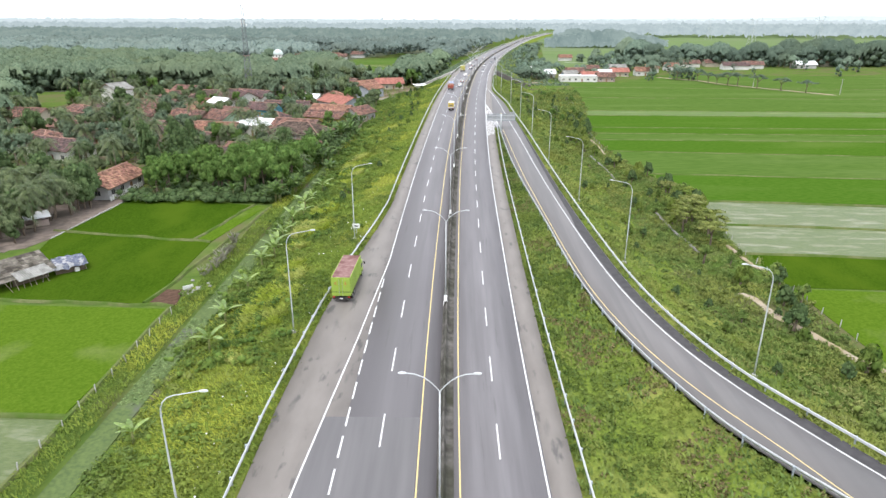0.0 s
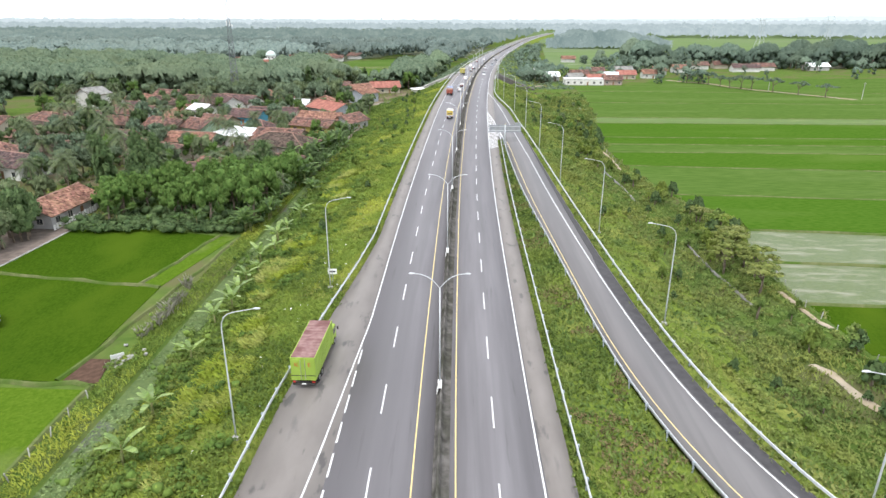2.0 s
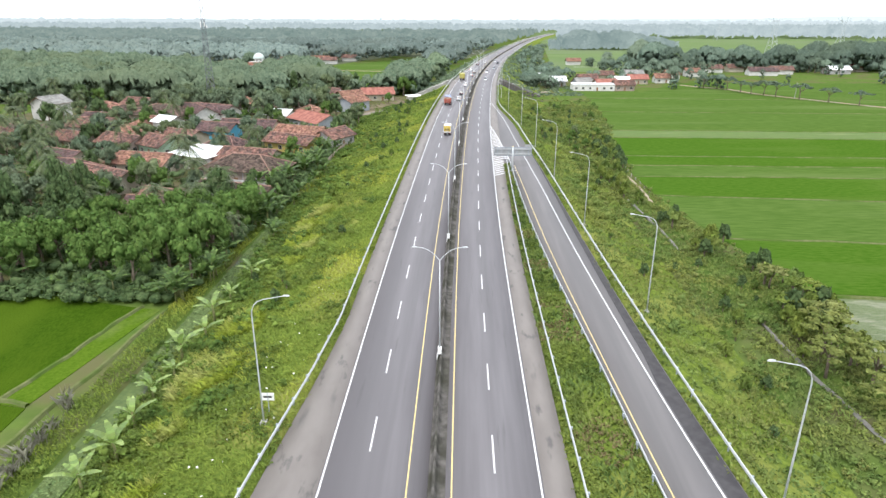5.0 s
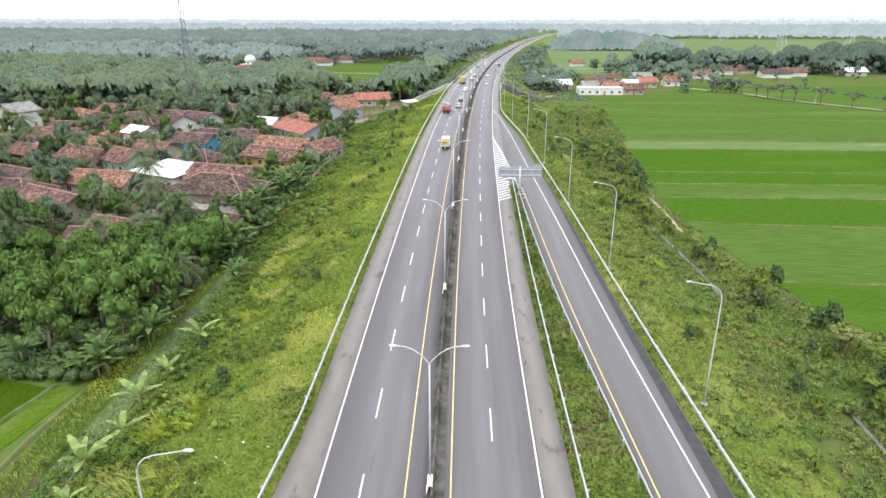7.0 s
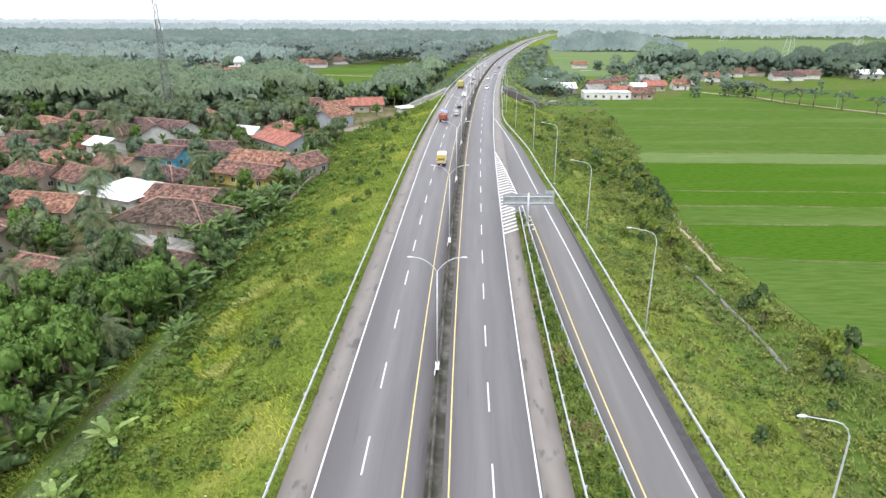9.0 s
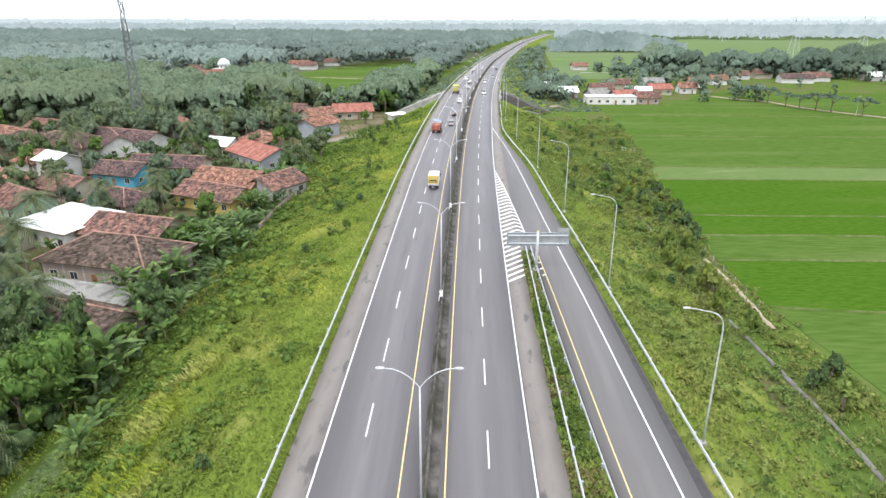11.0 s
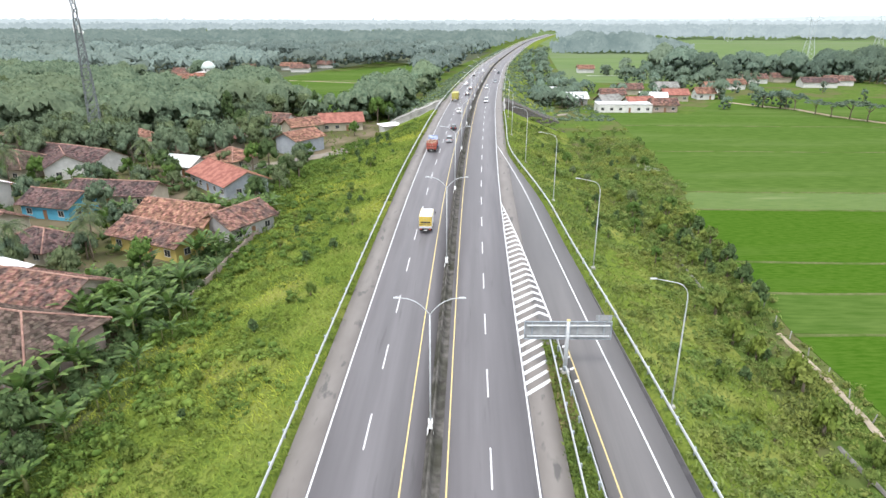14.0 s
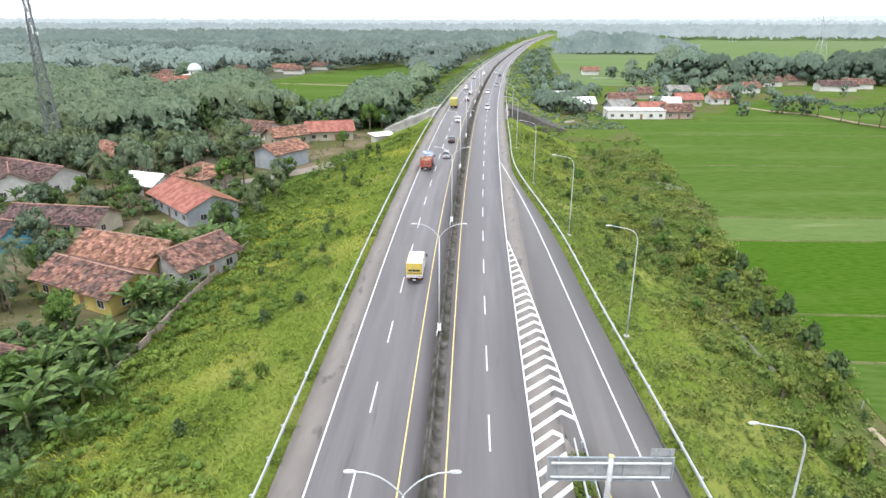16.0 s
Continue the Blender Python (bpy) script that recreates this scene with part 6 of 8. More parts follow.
def clear(x, y, gap=1.5):
    for q in HOUSES + [(-67, 90, 8.5, 6.5, -42)]:
        a = radians(-q[4])
        dx, dy = x - q[0], y - q[1]
        u, v = dx * math.cos(a) - dy * math.sin(a), dx * math.sin(a) + dy * math.cos(a)
        if abs(u) < q[2] / 2 + gap and abs(v) < q[3] / 2 + gap:
            return False
    if any(a < x < b and c < y < d for a, b, c, d in ((-53, -39, 228.5, 238), (-85, -70, 247, 258), (-93, -79, 222, 231), (-59, -42, 266, 279), (-70, -50, 166, 176))):
        return False
    return not (abs(y - (323 + (x + 38) * 1.15)) < 6 and x > -58)


BACK = []


def back_lot(n, protos, x0, x1, y0, y1, s0, s1, gap=1.5):
    """Trees behind the houses, joined into one mass further down."""
    done = tries = 0
    while done < n and tries < n * 20:
        tries += 1
        x, y = RNG.uniform(x0, x1), RNG.uniform(y0, y1)
        if clear(x, y, gap) and x < left_toe(y) - 2.5:
            BACK.append((protos[int(RNG.integers(len(protos)))].name, x, y, RNG.uniform(s0, s1)))
            done += 1


def wood_lot(n, protos, x0, x1, y0, y1, s0, s1, gap=1.5):
    done = tries = 0
    while done < n and tries < n * 20:
        tries += 1
        x, y = RNG.uniform(x0, x1), RNG.uniform(y0, y1)
        if clear(x, y, gap) and x < left_toe(y) - 2.5:
            plant(protos, x, y, GROUND_Z - 0.05, RNG.uniform(s0, s1))
            done += 1


wood_lot(44, [BROAD[1], BROAD[5]], -71, -37.5, 134, 167, 0.8, 1.05, 0.5)
wood_lot(9, [BROAD[0], BROAD[3]], -76, -66, 140, 172, 0.9, 1.25)
wood_lot(26, [BROAD[2], BROAD[0], BROAD[4]], -118, -76, 100, 150, 0.8, 1.1, 0.3)
wood_lot(6, PALM, -110, -80, 108, 160, 0.7, 0.95)
wood_lot(13, [BROAD[0], BROAD[2]], -99, -79, 102, 131, 0.7, 1.0, 0.3)
wood_lot(6, PALM, -96, -78, 104, 130, 0.75, 0.95, 0.3)
for x, y, s in ((-76.2, 125.6, 0.62), (-77.8, 124.2, 0.66), (-86, 99, 0.7), (-79.5, 99, 0.5), (-82, 103, 0.6), (-78, 95, 0.42), (-81, 92.5, 0.5), (-84, 96, 0.55), (-77.6, 103.5, 0.36), (-76.6, 91, 0.4), (-86, 92, 0.7), (-90, 96, 0.7), (-80, 107, 0.6)):
    plant(BROAD[:1], x, y, GROUND_Z, s)
wood_lot(84, VILLAGE, -145, -44, 165, 262, 0.6, 1.05, 1.0)
wood_lot(24, PALM, -140, -52, 160, 245, 0.75, 1.05)
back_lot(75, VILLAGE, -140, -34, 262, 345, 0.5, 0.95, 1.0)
wood_lot(5, PALM, -130, -45, 262, 345, 0.8, 1.1)
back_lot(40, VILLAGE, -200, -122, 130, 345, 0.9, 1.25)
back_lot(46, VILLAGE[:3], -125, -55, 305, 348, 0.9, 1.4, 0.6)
for x, y, k, s in ((-68, 412, 0, 1.3), (-73, 408, 3, 1.3), (-62, 405, 0, 1.2), (-55, 397, 2, 1.2), (-50, 394, 3, 1.0), (-24, 387, 1, 1.15), (-20, 391, 1, 0.9), (-80, 400, 2, 1.3), (-29, 356, 1, 0.6), (-42, 352, 4, 0.6), (-66, 352, 2, 0.9), (-70, 360, 0, 1.0), (-78, 372, 3, 1.2), (-84, 385, 0, 1.3), (-52, 380, 4, 0.8), (-58, 338, 5, 0.7)):
    plant(BROAD[k:k + 1], x, y, GROUND_Z, s)
back_lot(12, VILLAGE[:3], -112, -95, 306, 321, 1.0, 1.35, 0.3)
wood_lot(16, PALM, -200, -110, 150, 340, 0.8, 1.1)
wood_lot(34, BANANA, -46, -34.6, 166, 200, 0.9, 1.35, 0.4)
wood_lot(75, BANANA, -48, -33, 200, 262, 0.85, 1.2, 0.4)
wood_lot(16, BROAD[:3], -47, -34, 165, 235, 0.35, 0.55)
wood_lot(40, BANANA, -110, -48, 165, 300, 0.7, 1.0, 0.8)
wood_lot(13, BANANA, -71, -37, 129.5, 134.5, 0.7, 1.0, 0.5)
wood_lot(20, BANANA, -40, -35.4, 128, 165, 0.7, 1.0, 0.5)
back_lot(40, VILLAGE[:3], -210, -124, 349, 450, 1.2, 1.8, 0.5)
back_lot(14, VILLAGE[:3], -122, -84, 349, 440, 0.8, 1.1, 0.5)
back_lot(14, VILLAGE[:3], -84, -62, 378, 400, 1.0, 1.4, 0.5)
# LEAF_MID crowns: grey of the haze put into the leaf colour
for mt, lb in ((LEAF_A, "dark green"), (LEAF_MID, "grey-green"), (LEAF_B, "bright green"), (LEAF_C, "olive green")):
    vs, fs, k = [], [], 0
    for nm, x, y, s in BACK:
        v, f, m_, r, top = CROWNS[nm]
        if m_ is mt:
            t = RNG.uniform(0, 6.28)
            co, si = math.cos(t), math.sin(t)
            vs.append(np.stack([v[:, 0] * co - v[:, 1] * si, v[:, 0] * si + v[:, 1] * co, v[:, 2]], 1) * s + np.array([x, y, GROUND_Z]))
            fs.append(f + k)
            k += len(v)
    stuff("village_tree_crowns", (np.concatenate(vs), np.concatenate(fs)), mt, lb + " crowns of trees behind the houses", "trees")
b = Build()
for nm, x, y, s in BACK:
    r, top = CROWNS[nm][3:]
    b.tube([(x, y, GROUND_Z - 0.2), (x + 0.1, y, GROUND_Z + top * s * 0.5), (x, y, GROUND_Z + top * s)], (r * s * 1.2, r * s * 0.9, r * s * 0.35), 6)
tagged(part("village_tree_trunks", b, BARK), "brown trunks of trees behind the houses", "trees", kind="stuff")
p = np.stack([RNG.uniform(-150, -36, 3000), RNG.uniform(132, 345, 3000), np.full(3000, GROUND_Z)], 1)
p = p[[clear(a, b, 0.4) for a, b in p[:, :2]]]
c = np.stack([RNG.uniform(-150, -36, 2600), RNG.uniform(132, 348, 2600), np.full(2600, GROUND_Z + 0.6)], 1)[:1900]
c = c[[clear(a, b, 1.2) for a, b in c[:, :2]]]
r = 0.8 + 1.1 * RNG.random(len(c))
c[:, 2] += r * 0.6
stuff("village_undergrowth", foliage(c, r, 20, 0.5), LEAF_A, "thick undergrowth between village houses", "bushes")
p2 = np.stack([RNG.uniform(-82, -14, 420), RNG.uniform(326, 400, 420), np.full(420, GROUND_Z + 0.3)], 1)
p = np.concatenate([p, p2[[clear(a, b, 0.8) and a < left_toe(b) - 1 for a, b in p2[:, :2]]]])
stuff("village_bushes", dome(p, 0.4 + 0.7 * RNG.random(len(p)), 14, 0.42), BUSH, "bushes and weeds between village houses", "bushes")

for x, y, k, s in ((-49, 167, 1, 1.0), (-47.7, 176, 1, 1.0), (-37.5, 154, 1, 0.75), (-121.5, 247, 2, 1.0), (-84.5, 153, 0, 0.95), (-100, 200, 0, 1.0), (-70, 166, 1, 1.0), (-49.5, 182, 1, 1.0), (-79.2, 118, 1, 1.05), (-78.2, 110, 0, 0.88), (-85, 117, 0, 1.0), (-82, 106, 1, 1.0), (-62.5, 245, 1, 0.9)):
    plant(PALM[k:k + 1], x, y, GROUND_Z, s)
for x, y, s in ((-33, 179, 1.25), (-33.8, 169.5, 1.2), (-36.8, 165.3, 1.2), (-30.8, 156.5, 0.9), (-32, 161.5, 1.05), (-35, 174, 1.15), (-33.4, 186, 1.0), (-32.6, 192, 0.95), (-32.8, 199, 0.9), (-32, 206, 0.95), (-32.5, 213, 0.9)):
    for j in range(2):
        plant(BANANA, x + RNG.uniform(-0.7, 0.7), y + RNG.uniform(-0.7, 0.7), None, s * RNG.uniform(0.7, 1.0))
for x, y, k, s in ((-39.6, 173.6, 3, 0.8), (-37.2, 185, 0, 0.72), (-43, 168, 0, 0.6), (-40.5, 163.5, 0, 0.55), (-45.5, 172, 0, 0.7), (-42.5, 178, 3, 0.5), (-48, 165, 0, 0.7), (-44, 160, 0, 0.75), (-50, 172, 3, 0.6), (-58, 236.5, 0, 0.45), (-61, 248, 1, 0.6), (-64.6, 287.6, 0, 0.75), (-37.6, 288, 2, 0.6), (-57, 304, 2, 0.6), (-80, 283, 0, 0.7), (-77.6, 121, 2, 0.85), (-77, 125, 0, 0.7), (-79.5, 117, 2, 0.9), (-81, 111, 0, 0.9), (-83.5, 119, 4, 1.0), (-80.5, 127, 2, 0.8), (-86, 113, 2, 1.0), (-78, 104, 4, 0.8)):
    plant(BROAD[k:k + 1], x, y, GROUND_Z, s)
c = np.stack([RNG.uniform(-72, -36.5, 420), RNG.uniform(129.5, 168, 420), np.full(420, GROUND_Z + 0.3)], 1)
c = c[[clear(a, b, 0.5) for a, b in c[:, :2]]]
r = 0.7 + 1.0 * RNG.random(len(c))
c[:, 2] += r * 0.5
stuff("grove_undergrowth", foliage(c, r, 24, 0.42, 0.8, 1, 0.6), LEAF_A, "dark undergrowth beneath the grove", "bushes")
n = 900
c = np.stack([RNG.uniform(-50, -34, n), RNG.uniform(163, 262, n), np.full(n, GROUND_Z + 0.4)], 1)
c = np.concatenate([c, np.stack([RNG.uniform(-72, -37, 130), RNG.uniform(130, 135, 130), np.full(130, GROUND_Z + 0.3)], 1)])
c = c[[clear(a, b, 0.8) for a, b in c[:, :2]]]
r = 0.5 + 0.9 * RNG.random(len(c))
c[:, 2] += r * 0.5
stuff("garden_bushes", foliage(c, r, 28, 0.4), LEAF_A, "leafy garden bushes among banana plants", "bushes")

# ---- far country ----
def canopy(trees, cell, leaves, size, sides_per=7):
    """One unbroken roof of crowns, as seen over a wood: rough domes that merge, broken by leaf sprays. Trees: x, y, height, radius."""
    t = np.array(trees)
    x0, y0 = t[:, 0].min() - 8, t[:, 1].min() - 8
    nx, ny = int((t[:, 0].max() + 8 - x0) / cell) + 1, int((t[:, 1].max() + 8 - y0) / cell) + 1
    z = np.zeros((ny, nx))
    for k, (x, y, h, r) in enumerate(trees):
        i0, i1 = max(int((x - r - x0) / cell), 0), min(int((x + r - x0) / cell) + 2, nx)
        j0, j1 = max(int((y - r - y0) / cell), 0), min(int((y + r - y0) / cell) + 2, ny)
        gx, gy = np.meshgrid(x0 + np.arange(i0, i1) * cell - x, y0 + np.arange(j0, j1) * cell - y)
        q = np.hypot(gx, gy) / r
        w = np.arctan2(gy, gx)
        q = q * (1 + 0.14 * np.sin(3 * w + k) + 0.1 * np.sin(5 * w + 2.3 * k))
        c = np.where(q < 1, h * (1 - 0.3 * q ** 2 - 0.16 * q ** 6), 0)
        z[j0:j1, i0:i1] = np.maximum(z[j0:j1, i0:i1], c)
    on = z > 0
    z += np.where(on, RNG.normal(0, 0.34 * cell, z.shape), 0)
    jx, jy = RNG.uniform(-0.35, 0.35, (2, ny, nx)) * cell
    gx, gy = np.meshgrid(x0 + np.arange(nx) * cell, y0 + np.arange(ny) * cell)
    v = np.stack([gx + jx, gy + jy, GROUND_Z + np.maximum(z, 0)], 2).reshape(-1, 3)
    idx = np.arange(nx * ny).reshape(ny, nx)
    f = np.stack([idx[:-1, :-1], idx[:-1, 1:], idx[1:, 1:], idx[1:, :-1]], 2).reshape(-1, 4)
    f = f[on.ravel()[f].sum(1) == 4]
    used = np.unique(f)
    back = np.zeros(len(v), np.int32)
    back[used] = np.arange(len(used))
    p = v[RNG.choice(np.flatnonzero(on.ravel()), leaves)] + RNG.normal(0, 0.5 * cell, (leaves, 3)) * (1, 1, 0.7) + (0, 0, 0.2)
    lv, lf = leaf_quads(p, unit(RNG.normal(size=p.shape) * 0.6 + np.array([0, -0.3, 1.0])), size * (0.6 + 0.8 * RNG.random(leaves)), 0.7)
    cs, rs = [], []
    for x, y, h, r in trees:
        i, j, w = int((x - x0) / cell), int((y - y0) / cell), int(1.8 * r / cell) + 1
        if on[max(j - w, 0):j + w + 1, max(i - w, 0):i + w + 1].sum() < 0.85 * (2 * w + 1) ** 2:
            for k in range(sides_per):
                a, q = k * 2.4 + RNG.uniform(0, 0.8), RNG.uniform(0.45, 0.8)
                cs.append((x + q * r * math.cos(a), y + q * r * math.sin(a), GROUND_Z + h * (0.1 + 0.62 * (k + 0.5) / sides_per)))
                rs.append(r * RNG.uniform(0.34, 0.52))
    roof_ = join([(v[used], back[f]), (lv, lf)])
    if not cs:
        return roof_
    sides = foliage(cs, rs, 14, size * 0.9, 0.9, 1, 0.74, 0.34, 0.7)
    return with_cores(roof_, sides)


def woods(name, n, region, h0, h1, cell, leaves, size, label, mat=LEAF_FAR, wide=0.4, sides_per=7):
    """A wood of uneven trees, in stands of like height."""
    trees = []
    for i in range(n):
        x, y = region()
        h = h0 + (h1 - h0) * min(1.0, max(0.0, 0.5 + 0.8 * noise.noise(Vector((x * 0.03, y * 0.02, 3.1))) + RNG.uniform(-0.4, 0.4)))
        trees.append((x, y, h, h * RNG.uniform(0.8, 1.25) * wide))
    return stuff(name, canopy(trees, cell, leaves, size, sides_per), mat, label, "woodland")


def inside(poly, x, y):
    hit = False
    for i in range(len(poly)):
        (x0, y0), (x1, y1) = poly[i - 1], poly[i]
        if (y0 > y) != (y1 > y) and x < (x1 - x0) * (y - y0) / (y1 - y0) + x0:
            hit = not hit
    return hit


FIELD_L = [(-117, 523), (-46, 402), (-33, 414), (-23, 441), (-16, 483), (-18, 614), (-24, 725), (-79, 651), (-112, 578)]


FAR_LEFT = ((-175, 560), (-163, 548), (-122, 556), (-128, 575), (-140, 600), (-110, 640), (-122, 662), (-98, 684), (-185, 600), (-200, 510))


def left_wood(y0=560, y1=970):
    while True:
        y = RNG.uniform(y0, y1)
        x = RNG.uniform(-20 - 0.76 * y, float(road_x(y)) - 34)
        if inside(FIELD_L, x, y) or (-158 < x < -122 and 455 < y < 540) or (-80 < x and y < 388) or any(abs(x - q[0]) < 9 and -75 < y - q[1] < 7 for q in FAR_LEFT):
            continue
        return x, y


def left_side_wood():
    while True:
        y = RNG.uniform(150, 360)
        x = RNG.uniform(-330, -150)
        if x < -0.55 * y - 40:
            return x, y


def right_wood():
    while True:
        y = RNG.uniform(560, 650)
        x = RNG.uniform(165, 640)
        if noise.noise(Vector((x * 0.02, y * 0.01, 5.0))) > -0.12 and not 236 < x < 246 and not (190 < x < 216 and y < 572):
            return x, y


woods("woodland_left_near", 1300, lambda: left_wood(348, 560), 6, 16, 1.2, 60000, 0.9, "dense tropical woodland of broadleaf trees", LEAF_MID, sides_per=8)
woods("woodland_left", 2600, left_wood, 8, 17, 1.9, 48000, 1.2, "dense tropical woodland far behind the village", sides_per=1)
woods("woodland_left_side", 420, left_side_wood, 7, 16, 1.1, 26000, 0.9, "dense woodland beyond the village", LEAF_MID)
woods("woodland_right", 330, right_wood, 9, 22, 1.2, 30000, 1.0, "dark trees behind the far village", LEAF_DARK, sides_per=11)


def copse():
    while True:
        y = RNG.uniform(560, 700)
        x = RNG.uniform(120, 175)
        if noise.noise(Vector((x * 0.05, y * 0.03, 8.0))) > 0.15:
            return x, y


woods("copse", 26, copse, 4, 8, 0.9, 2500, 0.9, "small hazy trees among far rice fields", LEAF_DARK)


def band(name, y0, y1, xr, n, h0, h1, mat, label):
    """A distant line of treetops."""
    cs, rs = [], []
    for i in range(n):
        y = RNG.uniform(y0, y1)
        x = RNG.uniform(*xr(y))
        h = RNG.uniform(h0, h1)
        cs.append((x, y, GROUND_Z + h * 0.6))
        rs.append(h * RNG.uniform(0.5, 0.9))
    v, f = dome(cs, rs, 10, h1 * 0.6, 0.7, -0.2)
    return tagged(quick(name, v, f, mat), label, "backdrop", kind="structure")


# Haze painted as glow: each farther layer emits a paler, bluer tone.
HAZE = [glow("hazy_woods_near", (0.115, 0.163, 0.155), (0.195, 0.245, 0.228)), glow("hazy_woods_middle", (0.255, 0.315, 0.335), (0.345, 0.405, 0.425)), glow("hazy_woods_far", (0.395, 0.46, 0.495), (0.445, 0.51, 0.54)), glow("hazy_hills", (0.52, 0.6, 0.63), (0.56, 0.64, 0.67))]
# wood beyond the fields, its haze also a glowing colour
mound = []
for i in range(360):
    y = RNG.uniform(930, 1130)
    k = RNG.uniform(-1, 1)
    x = 0.235 * y + 0.085 * y * k + 25 * noise.noise(Vector((y * 0.03, i * 0.01, 2.2)))
    h = (15 * (1 - abs(k) ** 4) + 5) * (0.8 + 0.55 * noise.noise(Vector((x * 0.03, y * 0.01, 4.4)))) + RNG.uniform(0, 4)
    mound.append((x, y, h, h * 0.24 + 1.5))
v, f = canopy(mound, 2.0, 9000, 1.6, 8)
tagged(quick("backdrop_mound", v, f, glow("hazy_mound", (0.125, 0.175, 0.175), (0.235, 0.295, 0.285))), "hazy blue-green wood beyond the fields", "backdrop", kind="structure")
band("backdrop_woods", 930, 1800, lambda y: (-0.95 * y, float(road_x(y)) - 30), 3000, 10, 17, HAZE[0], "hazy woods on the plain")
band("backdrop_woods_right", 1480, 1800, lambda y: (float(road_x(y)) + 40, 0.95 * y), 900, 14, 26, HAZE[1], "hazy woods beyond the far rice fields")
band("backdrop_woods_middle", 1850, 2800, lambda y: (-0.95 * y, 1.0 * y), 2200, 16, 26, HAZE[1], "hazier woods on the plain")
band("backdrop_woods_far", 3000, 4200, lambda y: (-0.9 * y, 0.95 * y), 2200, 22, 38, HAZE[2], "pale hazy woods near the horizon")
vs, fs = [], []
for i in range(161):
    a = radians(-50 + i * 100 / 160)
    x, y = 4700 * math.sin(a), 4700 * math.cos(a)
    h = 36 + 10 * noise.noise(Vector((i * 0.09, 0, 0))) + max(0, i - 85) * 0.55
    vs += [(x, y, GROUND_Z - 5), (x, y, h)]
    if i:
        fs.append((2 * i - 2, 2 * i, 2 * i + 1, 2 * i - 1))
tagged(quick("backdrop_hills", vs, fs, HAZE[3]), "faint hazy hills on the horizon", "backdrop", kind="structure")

# ---- vehicles, sign, tower, bridge and far buildings ----
RUBBER = material("tyre_rubber", (0.02, 0.02, 0.02), (0.035, 0.035, 0.035), grain=8, rough=0.9, bump=0.2)
RIM = material("steel_rim", (0.35, 0.35, 0.35), (0.45, 0.45, 0.45), grain=6, rough=0.4, metal=0.7, bump=0)
CHASSIS = material("dark_chassis", (0.03, 0.03, 0.03), (0.05, 0.045, 0.04), grain=5, rough=0.8, bump=0.1)
RED_LIGHT = material("red_tail_light", (0.45, 0.03, 0.02), (0.4, 0.03, 0.02), grain=4, rough=0.3, bump=0)


def paint(name, c, rough=0.35):
    return material(name, c, tuple(v * 0.88 for v in c), grain=1.2, patch=0.4, three=tuple(v * 0.78 for v in c), rough=rough, bump=0.03)


def wheel(parent, x, y, r, w):
    tyre = part("tyre", Build().tube([(x - w / 2, y, r), (x - w / 2 + 0.03, y, r), (x + w / 2 - 0.03, y, r), (x + w / 2, y, r)], (r * 0.85, r, r, r * 0.85), 16), RUBBER, parent)
    part("rim", Build().tube([(x - w / 2 - 0.01, y, r), (x + w / 2 + 0.01, y, r)], r * 0.55, 12), RIM, tyre)


